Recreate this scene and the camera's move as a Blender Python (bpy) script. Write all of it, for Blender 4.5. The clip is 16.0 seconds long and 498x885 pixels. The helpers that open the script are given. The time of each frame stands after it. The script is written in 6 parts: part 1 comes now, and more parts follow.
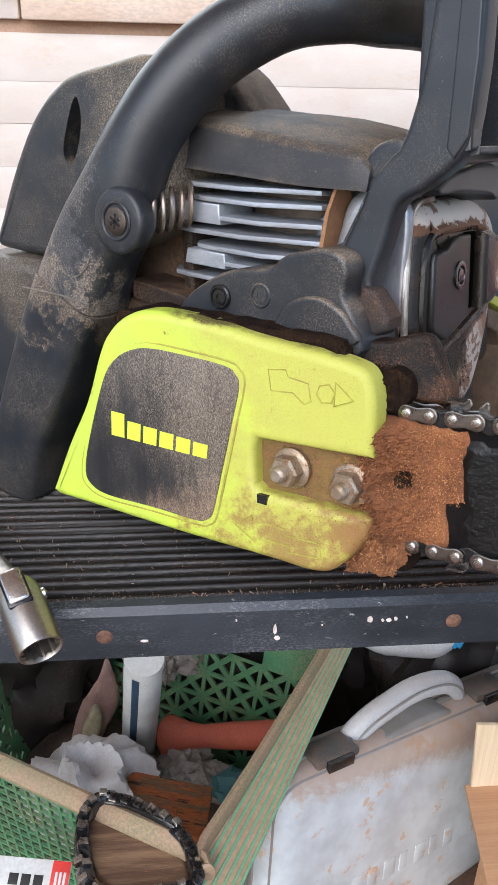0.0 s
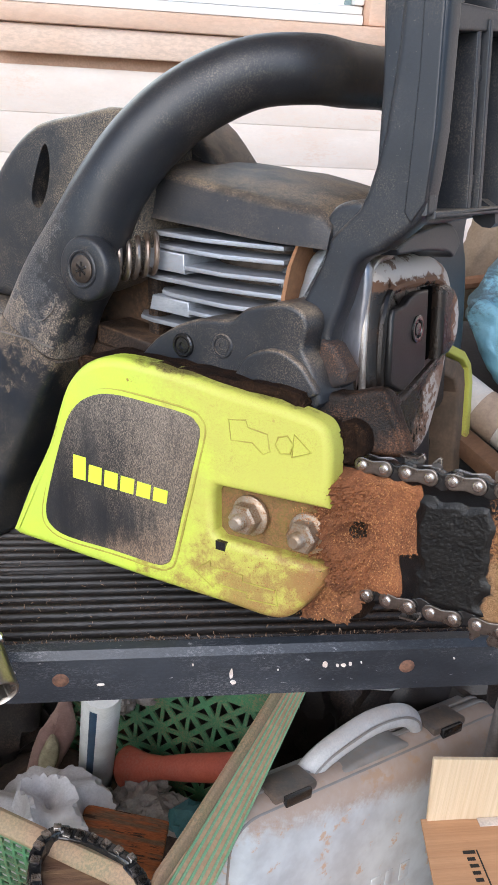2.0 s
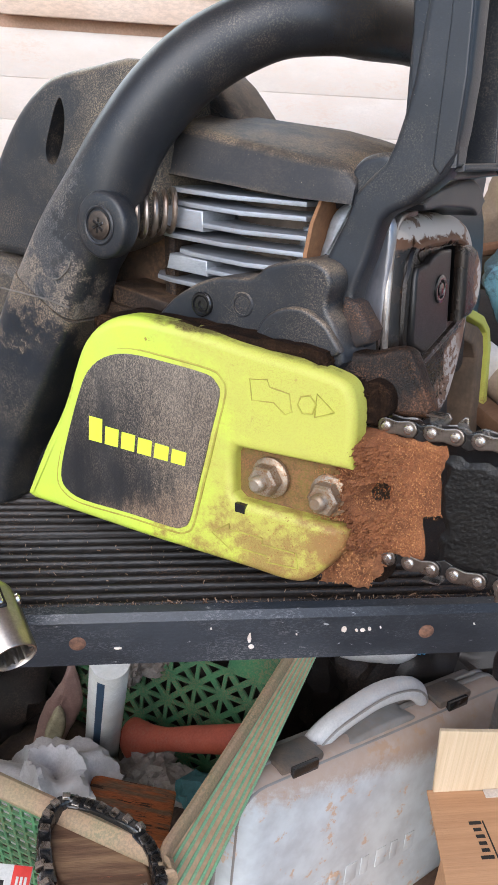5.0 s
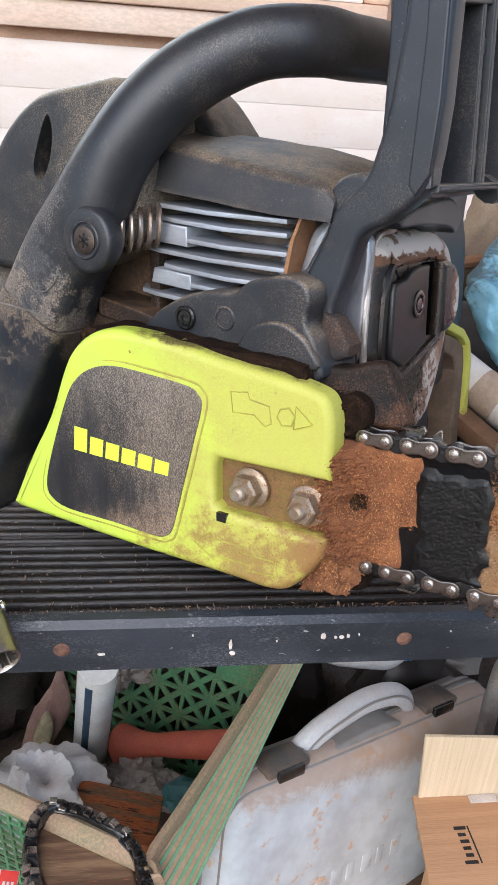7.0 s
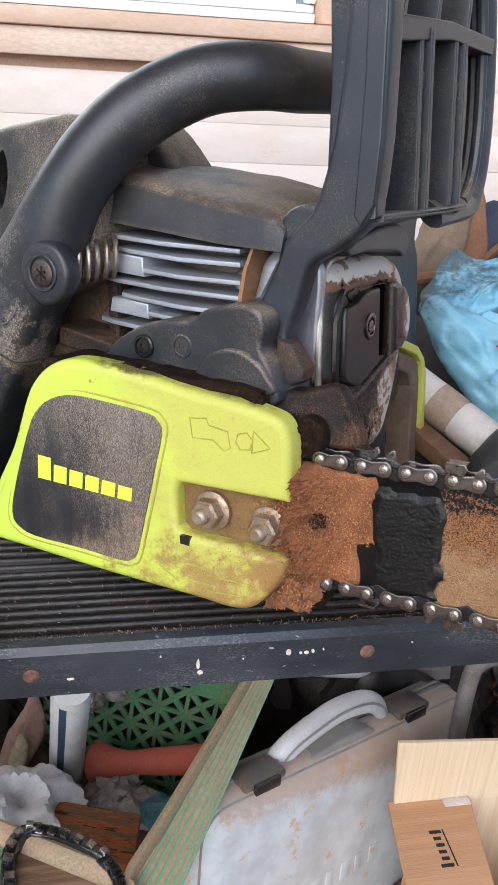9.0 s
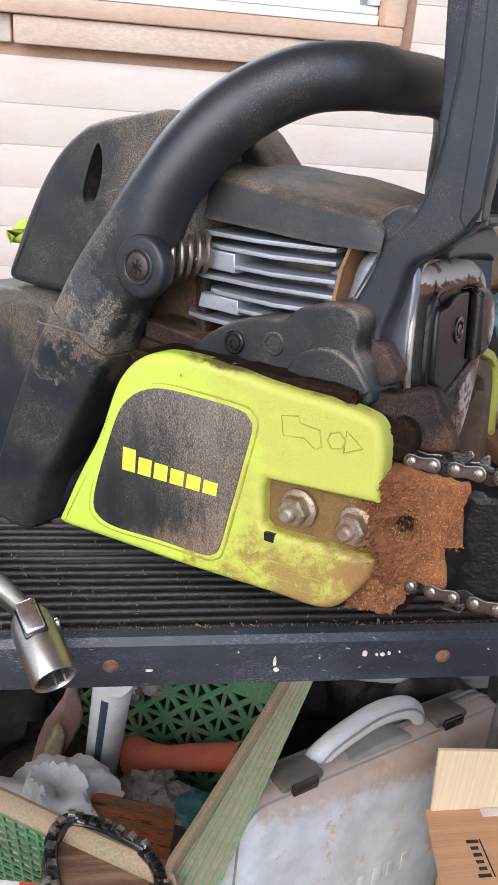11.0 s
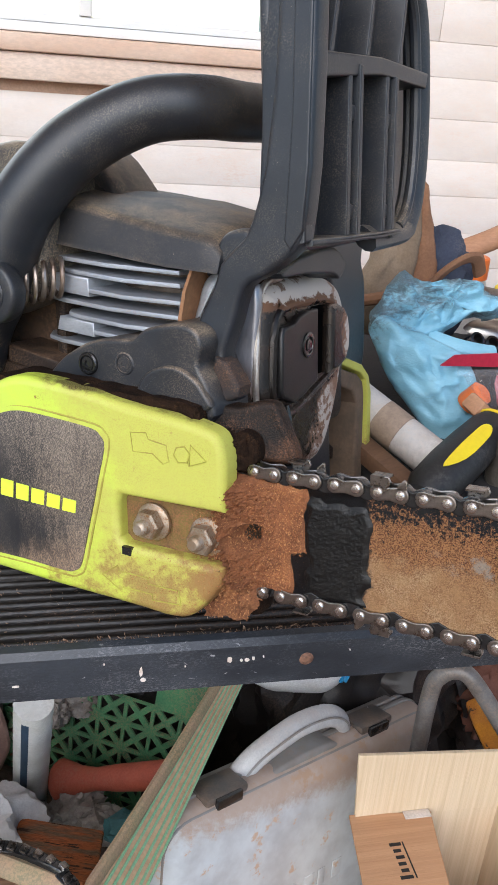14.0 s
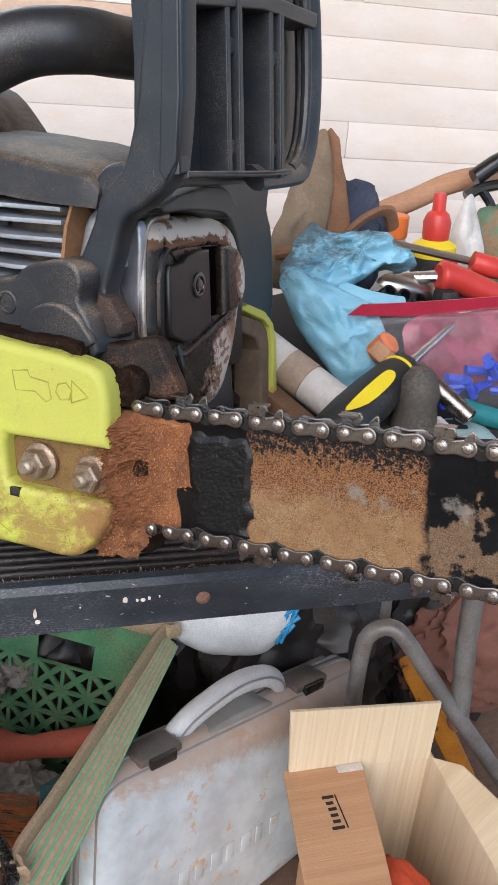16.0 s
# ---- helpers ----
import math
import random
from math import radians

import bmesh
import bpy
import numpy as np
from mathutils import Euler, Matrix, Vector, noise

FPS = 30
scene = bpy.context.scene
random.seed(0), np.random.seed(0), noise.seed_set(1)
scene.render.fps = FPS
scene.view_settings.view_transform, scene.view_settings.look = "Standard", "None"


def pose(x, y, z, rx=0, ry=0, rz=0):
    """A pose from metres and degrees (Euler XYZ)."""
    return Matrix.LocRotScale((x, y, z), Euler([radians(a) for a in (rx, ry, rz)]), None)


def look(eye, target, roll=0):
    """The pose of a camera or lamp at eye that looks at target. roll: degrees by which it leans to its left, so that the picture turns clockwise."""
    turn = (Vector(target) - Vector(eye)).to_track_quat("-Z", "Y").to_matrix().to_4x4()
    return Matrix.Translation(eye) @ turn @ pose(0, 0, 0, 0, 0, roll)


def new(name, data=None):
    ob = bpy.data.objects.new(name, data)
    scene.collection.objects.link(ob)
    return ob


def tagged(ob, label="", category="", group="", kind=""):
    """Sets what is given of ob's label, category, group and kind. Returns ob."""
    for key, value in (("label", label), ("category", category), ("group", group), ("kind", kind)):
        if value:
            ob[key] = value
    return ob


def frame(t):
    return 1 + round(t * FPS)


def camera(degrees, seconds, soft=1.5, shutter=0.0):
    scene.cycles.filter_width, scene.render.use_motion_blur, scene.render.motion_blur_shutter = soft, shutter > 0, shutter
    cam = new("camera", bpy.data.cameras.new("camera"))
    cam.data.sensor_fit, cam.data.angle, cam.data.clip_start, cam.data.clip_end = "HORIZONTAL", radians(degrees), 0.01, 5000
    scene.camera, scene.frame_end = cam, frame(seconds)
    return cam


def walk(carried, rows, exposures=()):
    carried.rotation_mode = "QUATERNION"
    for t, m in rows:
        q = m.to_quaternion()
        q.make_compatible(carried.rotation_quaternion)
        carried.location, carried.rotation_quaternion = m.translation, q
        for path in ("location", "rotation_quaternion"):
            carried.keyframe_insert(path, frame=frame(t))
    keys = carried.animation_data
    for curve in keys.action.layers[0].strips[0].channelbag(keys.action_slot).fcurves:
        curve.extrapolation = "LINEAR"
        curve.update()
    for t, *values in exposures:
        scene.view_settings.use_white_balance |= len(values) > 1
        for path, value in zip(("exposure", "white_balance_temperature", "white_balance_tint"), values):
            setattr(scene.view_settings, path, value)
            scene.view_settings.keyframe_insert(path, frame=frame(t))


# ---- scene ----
cam = camera(33.0, 16.0)
METRES, EYE, TILT, LEAN, TURN = 0.25, 1.06, -27.0, -1.5, -5.5
ROWS = [
    (0.0, 0.0, 0.0, 0.0, 0.0, 0.0, -0.0),
    (0.5, -0.0181, 0.0174, 0.0207, -0.76, 0.35, -0.45),
    (1.0, -0.0357, 0.0127, 0.0493, -1.23, 0.75, -1.22),
    (1.5, -0.0218, -0.0204, 0.052, -1.72, 1.36, -1.29),
    (2.0, 0.01, -0.0254, 0.0444, -2.33, 1.54, -1.05),
    (2.5, 0.0096, -0.0195, 0.0245, -2.41, 1.1, -1.26),
    (3.0, -0.029, -0.0041, 0.0162, -2.13, 0.58, -1.84),
    (3.5, -0.0357, -0.004, 0.0153, -1.93, 0.31, -1.86),
    (4.0, -0.0217, 0.0015, 0.016, -1.96, 0.17, -1.57),
    (6.5, -0.0224, -0.0091, 0.0058, -2.69, 0.1, -1.35),
    (7.0, -0.004, -0.0327, 0.0237, -2.79, 0.46, -1.5),
    (7.5, 0.0001, -0.0288, 0.0125, -3.12, 0.57, -1.3),
    (8.0, -0.0001, -0.028, 0.011, -3.4, 0.42, -0.83),
    (8.5, 0.0341, -0.0539, 0.0177, -4.23, 0.59, -0.02),
    (9.0, 0.0122, -0.0736, 0.048, -4.79, 1.15, 0.3),
    (9.5, -0.0452, -0.0672, 0.038, -4.36, 1.23, -0.01),
    (10.0, -0.1051, -0.0627, 0.0412, -3.27, 1.07, -1.05),
    (12.5, -0.0782, -0.0923, 0.0359, -4.02, 1.54, -2.56),
    (13.0, -0.0316, -0.0996, 0.0293, -4.94, 1.75, -1.64),
    (13.5, 0.0283, -0.1105, 0.0269, -5.63, 2.01, -0.54),
    (14.0, 0.0788, -0.1416, 0.037, -6.29, 2.41, 0.35),
    (14.5, 0.0993, -0.1488, 0.0172, -7.1, 2.3, 0.88),
    (15.0, 0.1409, -0.155, -0.0102, -7.83, 1.77, 1.63),
    (15.5, 0.1709, -0.1437, -0.0465, -8.51, 1.2, 1.78),
    (16.0, 0.205, -0.161, -0.0453, -9.27, 0.96, 1.47),
]
walk(cam, [(t, pose(0, 0, EYE, TILT, LEAN, TURN) @ pose(METRES * x, METRES * y, METRES * z, 90 + pitch, roll, yaw)) for t, x, y, z, yaw, pitch, roll in ROWS],
     exposures=[(0.0, 1.07, 6130, 11), (10.0, 1.04, 6130, 11), (16.0, 0.9, 6220, 10)])

# ---- daylight: a hazy open sky in front of the house wall ----
world = bpy.data.worlds.new("sky")
scene.world = world
world.use_nodes = True
wn, wl = world.node_tree.nodes, world.node_tree.links
sky = wn.new("ShaderNodeTexSky")
sky.sky_type, sky.sun_disc = "NISHITA", False
SUN_UP, SUN_TURN = 36.0, 208.0
sky.sun_elevation, sky.sun_rotation = radians(SUN_UP), radians(SUN_TURN)
sky.air_density, sky.dust_density = 1.0, 1.0
wn["Background"].inputs["Strength"].default_value = 0.13
wl.new(sky.outputs[0], wn["Background"].inputs["Color"])
sun = new("sun", bpy.data.lights.new("sun", "SUN"))
sun.data.energy, sun.data.angle, sun.data.color = 1.5, radians(60), (1.0, 0.95, 0.91)
sun_from = Vector((math.sin(radians(SUN_TURN)) * math.cos(radians(SUN_UP)), math.cos(radians(SUN_TURN)) * math.cos(radians(SUN_UP)), math.sin(radians(SUN_UP))))
sun.matrix_world = look(sun_from * 5, (0, 0, 0))


# ---- materials ----
def mat(name, c1, c2=None, rough=0.5, metal=0.0, big=30.0, fine=350.0, mix=0.5, grain=0.25, bump=0.15, dust=None, dust_amount=0.0, dust_up=0.0,
        rough_var=0.15, coat=0.0, stretch=(1, 1, 1), alpha=1.0, trans=0.0, spots=None, spot_scale=60.0, spot_cut=0.62, washes=(), speck=0.3, spec=0.5, grit=False):
    """A surface of two blended colours with fine grain, optional dust (lying on upward faces by dust_up) and sharp-edged spots."""
    m = bpy.data.materials.new(name)
    m.use_nodes = True
    n, l = m.node_tree.nodes, m.node_tree.links
    b = n["Principled BSDF"]
    co = n.new("ShaderNodeTexCoord")
    mp = n.new("ShaderNodeMapping")
    mp.inputs["Scale"].default_value = stretch
    l.new(co.outputs["Object"], mp.inputs["Vector"])

    def noise_at(scale, detail=4.0, rough_=0.6):
        t = n.new("ShaderNodeTexNoise")
        t.inputs["Scale"].default_value, t.inputs["Detail"].default_value, t.inputs["Roughness"].default_value = scale, detail, rough_
        l.new(mp.outputs[0], t.inputs["Vector"])
        return t.outputs["Fac"]

    def ramp(fac, lo, hi):
        r = n.new("ShaderNodeMapRange")
        r.interpolation_type = "SMOOTHSTEP"
        r.inputs["From Min"].default_value, r.inputs["From Max"].default_value = lo, hi
        l.new(fac, r.inputs["Value"])
        return r.outputs["Result"]

    def blend(fac, a, c, kind="MIX"):
        x = n.new("ShaderNodeMix")
        x.data_type, x.blend_type = "RGBA", kind
        for sock, v in ((x.inputs[0], fac), (x.inputs[6], a), (x.inputs[7], c)):
            if isinstance(v, (int, float)):
                sock.default_value = v
            elif isinstance(v, tuple):
                sock.default_value = (*v[:3], 1)
            else:
                l.new(v, sock)
        return x.outputs[2]

    def maths(op, a, c):
        x = n.new("ShaderNodeMath")
        x.operation = op
        for sock, v in ((x.inputs[0], a), (x.inputs[1], c)):
            if isinstance(v, (int, float)):
                sock.default_value = v
            else:
                l.new(v, sock)
        return x.outputs[0]

    c2 = c2 or tuple(v * 0.7 for v in c1)
    large, small = noise_at(big), noise_at(fine, 3.0, 0.7)
    colour = blend(ramp(large, 0.5 - mix * 0.4, 0.5 + mix * 0.4), c1, c2)
    colour = blend(grain, colour, blend(ramp(small, 0.3, 0.7), (0.25, 0.25, 0.25), (1.0, 1.0, 1.0)), "MULTIPLY")
    if spots:
        colour = blend(ramp(noise_at(spot_scale, 6.0, 0.7), spot_cut, spot_cut + 0.05), colour, spots)
    roughness = maths("ADD", rough - rough_var / 2, maths("MULTIPLY", large, rough_var))
    for tone, way, lo, hi, wobble, strength in washes:
        dot = n.new("ShaderNodeVectorMath")
        dot.operation = "DOT_PRODUCT"
        l.new(co.outputs["Object"], dot.inputs[0])
        dot.inputs[1].default_value = way
        value = maths("ADD", dot.outputs["Value"], maths("MULTIPLY", maths("SUBTRACT", maths("ADD", maths("MULTIPLY", noise_at(55.0, 6.0, 0.65), 0.6), maths("MULTIPLY", noise_at(230.0, 6.0, 0.75), 0.4)), 0.5), wobble * 1.5))
        mask = maths("MULTIPLY", ramp(value, lo, hi), maths("ADD", 1 - speck, maths("MULTIPLY", ramp(noise_at(fine * 1.3, 5.0, 0.85), 0.49, 0.56) if grit else ramp(small, 0.35, 0.6), speck)))
        mask = maths("MULTIPLY", mask, strength)
        colour = blend(mask, colour, tone)
        roughness = maths("MAXIMUM", roughness, maths("MULTIPLY", mask, 0.9))
    if dust:
        mask = ramp(noise_at(big * 0.7 + 3, 5.0, 0.65), 0.55 - dust_amount * 0.45, 1.0 - dust_amount * 0.5)
        mask = maths("MULTIPLY", mask, ramp(noise_at(fine * 1.3, 5.0, 0.85), 0.505, 0.575) if grit else ramp(small, 0.42, 0.62))
        if dust_up > 0:
            geo = n.new("ShaderNodeNewGeometry")
            sep = n.new("ShaderNodeSeparateXYZ")
            l.new(geo.outputs["Normal"], sep.inputs[0])
            up = maths("MULTIPLY", ramp(sep.outputs["Z"], 0.25, 0.85), dust_up)
            up = maths("MULTIPLY", up, maths("ADD", 0.2, maths("MULTIPLY", ramp(noise_at(fine * 1.2, 5.0, 0.85), 0.47, 0.57), 0.8)) if grit else maths("ADD", 0.35, maths("MULTIPLY", ramp(small, 0.3, 0.62), 0.65)))
            up = maths("MULTIPLY", up, maths("ADD", 0.3, maths("MULTIPLY", ramp(noise_at(big * 1.6, 5.0, 0.7), 0.38, 0.62), 0.7)))
            mask = maths("MAXIMUM", maths("MULTIPLY", mask, dust_amount), up)
        else:
            mask = maths("MULTIPLY", mask, min(1.0, dust_amount * 1.4))
        colour = blend(mask, colour, dust)
        roughness = maths("MAXIMUM", roughness, maths("MULTIPLY", mask, 0.9))
    l.new(colour, b.inputs["Base Color"])
    l.new(roughness, b.inputs["Roughness"])
    b.inputs["Metallic"].default_value = metal
    b.inputs["Specular IOR Level"].default_value = spec
    b.inputs["Coat Weight"].default_value = coat
    b.inputs["Alpha"].default_value = alpha
    b.inputs["Transmission Weight"].default_value = trans
    if bump:
        bp = n.new("ShaderNodeBump")
        bp.inputs["Strength"].default_value, bp.inputs["Distance"].default_value = bump, 0.001
        l.new(maths("ADD", small, large), bp.inputs["Height"])
        l.new(bp.outputs[0], b.inputs["Normal"])
    return m


plastic_black = mat("black_plastic", (0.012, 0.0145, 0.019), (0.018, 0.021, 0.027), 0.42, dust=(0.4, 0.31, 0.215), dust_amount=0.42, dust_up=0.8, big=30, fine=1100, bump=0.12, spots=(0.22, 0.18, 0.135), spot_scale=750, spot_cut=0.655, grit=True)
plastic_guard = mat("grey_black_plastic", (0.016, 0.0195, 0.0255), (0.022, 0.0265, 0.034), 0.4, fine=1100, dust=(0.42, 0.34, 0.24), dust_amount=0.34, spots=(0.28, 0.24, 0.19), spot_scale=750, spot_cut=0.66, dust_up=0.8, big=35, bump=0.1, grit=True)
plastic_grimy = mat("grimy_black_plastic", (0.011, 0.0105, 0.011), (0.026, 0.018, 0.014), 0.55, dust=(0.2, 0.12, 0.07), dust_amount=0.5, dust_up=0.7, big=45, fine=1200, bump=0.4, spec=0.2)
cover_green = mat("yellow_green_plastic", (0.52, 0.68, 0.07), (0.48, 0.6, 0.08), 0.42, dust=(0.34, 0.27, 0.055), dust_amount=0.38, big=60, fine=1300, bump=0.06, grain=0.06,
                  speck=0.28, grit=True, spots=(0.26, 0.18, 0.035), spot_scale=90, spot_cut=0.635,
                  washes=[((0.42, 0.36, 0.08), (1.0, 0, 0.1), -0.11, -0.05, 0.12, 0.85), ((0.31, 0.2, 0.055), (0.35, 0, -1.0), -0.02, 0.02, 0.12, 0.7), ((0.22, 0.12, 0.04), (0.35, 0, -1.0), -0.003, 0.026, 0.17, 0.75), ((0.25, 0.115, 0.042), (1.0, 0, -0.6), -0.02, 0.006, 0.07, 0.9),
                          ((0.05, 0.024, 0.011), (0.17, 0, 1.0), 0.0490, 0.0512, 0.0075, 1.0)])
grimy_line = mat("grime_in_relief", (0.42, 0.41, 0.06), (0.31, 0.25, 0.045), 0.7, big=120, fine=1500)
label_black = mat("scuffed_black_label", (0.012, 0.0125, 0.015), (0.022, 0.022, 0.024), 0.45, dust=(0.36, 0.29, 0.22), dust_amount=0.5, big=30, fine=1400, bump=0.1, speck=0.8, stretch=(1.8, 1, 0.5), grit=True,
                  washes=[((0.36, 0.28, 0.205), (0.8, 0, 0.1), -0.095, -0.055, 0.11, 0.7), ((0.34, 0.23, 0.15), (0.3, 0, -1.0), -0.022, -0.004, 0.035, 0.85), ((0.3, 0.26, 0.215), (0.0, 0, 1.0), 0.015, 0.05, 0.06, 0.6)])
logo_green = mat("yellow_green_print", (0.68, 0.85, 0.05), (0.62, 0.8, 0.06), 0.45, grain=0.08, bump=0)
aluminium = mat("cast_aluminium", (0.54, 0.58, 0.63), (0.38, 0.41, 0.45), 0.4, 0.5, big=60, fine=900, dust=(0.26, 0.16, 0.1), dust_amount=0.4, bump=0.25, stretch=(0.5, 1, 1.5))
steel = mat("worn_steel", (0.8, 0.78, 0.76), (0.62, 0.58, 0.55), 0.25, 1.0, big=120, fine=900, bump=0.1)
steel_dusty = mat("dusty_zinc_steel", (0.5, 0.44, 0.36), (0.34, 0.26, 0.18), 0.42, 0.75, big=140, fine=1300, dust=(0.3, 0.16, 0.075), dust_amount=0.7, bump=0.25)
steel_dark = mat("oiled_dark_steel", (0.2, 0.18, 0.165), (0.34, 0.31, 0.285), 0.28, 1.0, big=160, fine=900, bump=0.12)
chrome = mat("satin_chrome", (0.5, 0.465, 0.42), (0.42, 0.385, 0.345), 0.36, 1.0, big=60, fine=900, bump=0.06)
muffler_metal = mat("burnt_steel", (0.012, 0.0105, 0.0095), (0.03, 0.02, 0.015), 0.27, 0.4, big=55, fine=900, bump=0.25, spots=(0.16, 0.075, 0.035), spot_scale=90, spot_cut=0.66, speck=0.05,
                    washes=[((0.2, 0.1, 0.055), (0.1, 0.02, 1.0), 0.0945, 0.0965, 0.02, 0.8), ((0.6, 0.55, 0.5), (0.1, 0.02, 1.0), 0.0995, 0.101, 0.02, 0.95), ((0.16, 0.085, 0.05), (0.1, -0.05, 1.0), 0.102, 0.104, 0.022, 0.9),
                            ((0.3, 0.17, 0.11), (0, 0.8, -0.6), 0.056, 0.06, 0.06, 0.8), ((0.58, 0.52, 0.46), (0, 0.8, -0.6), 0.062, 0.065, 0.07, 0.9), ((0.3, 0.17, 0.11), (0, 1.0, 0), 0.112, 0.116, 0.035, 0.85), ((0.6, 0.55, 0.5), (0, 1.0, 0), 0.1175, 0.1205, 0.04, 0.9)])
muffler_side = mat("heat_blued_steel", (0.42, 0.43, 0.47), (0.22, 0.22, 0.25), 0.34, 0.6, big=45, bump=0.12, stretch=(1, 1, 0.3), washes=[((0.2, 0.1, 0.05), (-0.6, 0, -1.0), -0.062, -0.045, 0.02, 0.7)])
oily_black = mat("oily_black_steel", (0.012, 0.012, 0.013), (0.02, 0.02, 0.02), 0.24, 0.3, big=70, bump=0.3, coat=0.4)
rusty_dust = mat("packed_sawdust", (0.34, 0.125, 0.045), (0.19, 0.065, 0.025), 0.95, big=70, fine=1500, grain=0.7, bump=0.7, dust=(0.58, 0.29, 0.12), dust_amount=0.45, grit=True)
chip_dust = mat("sawdust_chips", (0.24, 0.08, 0.028), (0.55, 0.27, 0.105), 0.95, big=900, fine=2000, mix=0.3, bump=0)
dark_dust = mat("oily_sawdust", (0.009, 0.006, 0.0045), (0.028, 0.015, 0.009), 0.95, big=110, fine=900, grain=0.6, bump=0.9, spec=0.1, dust=(0.26, 0.13, 0.06), dust_amount=0.3, grit=True)
mat_black = mat("ribbed_black_rubber", (0.007, 0.0065, 0.006), (0.014, 0.011, 0.009), 0.4, big=35, fine=900, bump=0.3, dust=(0.16, 0.085, 0.045), dust_amount=0.4, stretch=(0.4, 1, 1), spots=(0.2, 0.15, 0.1), spot_scale=420, spot_cut=0.67, grit=True)
lip_metal = mat("painted_black_steel", (0.017, 0.0205, 0.026), (0.036, 0.042, 0.051), 0.34, 0.0, big=40, fine=900, bump=0.12, dust=(0.3, 0.3, 0.31), dust_amount=0.45, stretch=(0.45, 1, 1), spots=(0.3, 0.3, 0.3), spot_scale=260, spot_cut=0.645, grit=True)
wall_paint = mat("blush_painted_siding", (0.78, 0.705, 0.645), (0.74, 0.645, 0.57), 0.85, big=20, fine=300, grain=0.07, bump=0.35, dust=(0.66, 0.48, 0.37), dust_amount=0.42, stretch=(0.6, 1, 1.5))
trim_wood = mat("peach_painted_wood", (0.76, 0.56, 0.43), (0.7, 0.47, 0.34), 0.7, big=22, bump=0.3, stretch=(0.4, 1, 1), grain=0.15)
window_white = mat("white_vinyl", (0.82, 0.82, 0.8), (0.76, 0.75, 0.73), 0.4, big=30, grain=0.05, bump=0.02)
cardboard_in = mat("pale_cardboard", (0.68, 0.54, 0.37), (0.58, 0.44, 0.28), 0.85, big=45, fine=260, stretch=(4, 1, 0.06), bump=0.4, grain=0.12)
cardboard_out = mat("brown_cardboard", (0.54, 0.30, 0.155), (0.47, 0.25, 0.125), 0.8, big=30, fine=200, stretch=(0.1, 3, 3), bump=0.4, grain=0.14)
# second wash paints shade onto the right part; the brown one is dust
case_grey = mat("dusty_grey_plastic_shaded", (0.55, 0.585, 0.6), (0.42, 0.435, 0.445), 0.36, big=20, fine=70, bump=0.05, grain=0.06, spots=(0.5, 0.36, 0.26), spot_scale=26, spot_cut=0.575, speck=0.1, washes=[((0.34, 0.225, 0.155), (0.131, 0, 1.0), -0.03, 0.0, 0.05, 0.8), ((0.27, 0.23, 0.2), (1.0, 0, 0.3), 0.26, 0.44, 0.1, 0.5)])
case_side = mat("dusty_dark_grey_plastic", (0.24, 0.24, 0.24), (0.19, 0.17, 0.15), 0.5, big=18, dust=(0.26, 0.16, 0.1), dust_amount=0.4, fine=120, bump=0.06, grain=0.06)
basket_green = mat("dirty_green_plastic", (0.07, 0.25, 0.115), (0.05, 0.16, 0.08), 0.5, big=24, dust=(0.28, 0.16, 0.09), dust_amount=0.6, dust_up=0.25, bump=0.15)
earth = mat("red_dirt_concrete", (0.2, 0.12, 0.08), (0.14, 0.085, 0.06), 0.95, big=8, fine=90, grain=0.4, bump=0.6)
ground_mat = mat("red_earth", (0.26, 0.15, 0.09), (0.19, 0.12, 0.07), 0.95, big=1.5, fine=30, grain=0.4, bump=0.5)


# ---- building helpers ----
def finish(name, bm, material, parent=None, label="", smooth=32.0):
    bmesh.ops.recalc_face_normals(bm, faces=bm.faces)
    me = bpy.data.meshes.new(name)
    bm.to_mesh(me)
    bm.free()
    me.materials.append(material)
    if smooth:
        me.shade_smooth()
        me.set_sharp_from_angle(angle=radians(smooth))
    ob = new(name, me)
    if parent:
        ob.parent = parent
    if label:
        ob["label"] = label
    return ob


def part(name, bm, material, parent, label="", smooth=32.0):
    return finish(name, bm, material, parent, label, smooth)


def thing(name, label, category, at=None, group="", kind=""):
    ob = new(name)
    ob.empty_display_size = 0.02
    if at is not None:
        ob.matrix_world = at
    return tagged(ob, label, category, group, kind)


def curve_through(pts, steps=6, closed=False):
    """Catmull-Rom points through pts."""
    pts = [Vector(p) for p in pts]
    n = len(pts)
    out = []
    for i in range(n if closed else n - 1):
        p0 = pts[i - 1] if closed or i else pts[0] * 2 - pts[1]
        p1, p2 = pts[i], pts[(i + 1) % n]
        p3 = pts[(i + 2) % n] if closed or i + 2 < n else p2 * 2 - p1
        for s in range(steps):
            t = s / steps
            out.append(0.5 * (2 * p1 + (p2 - p0) * t + (2 * p0 - 5 * p1 + 4 * p2 - p3) * t * t + (3 * p1 - p0 - 3 * p2 + p3) * t ** 3))
    if not closed:
        out.append(pts[-1])
    return out


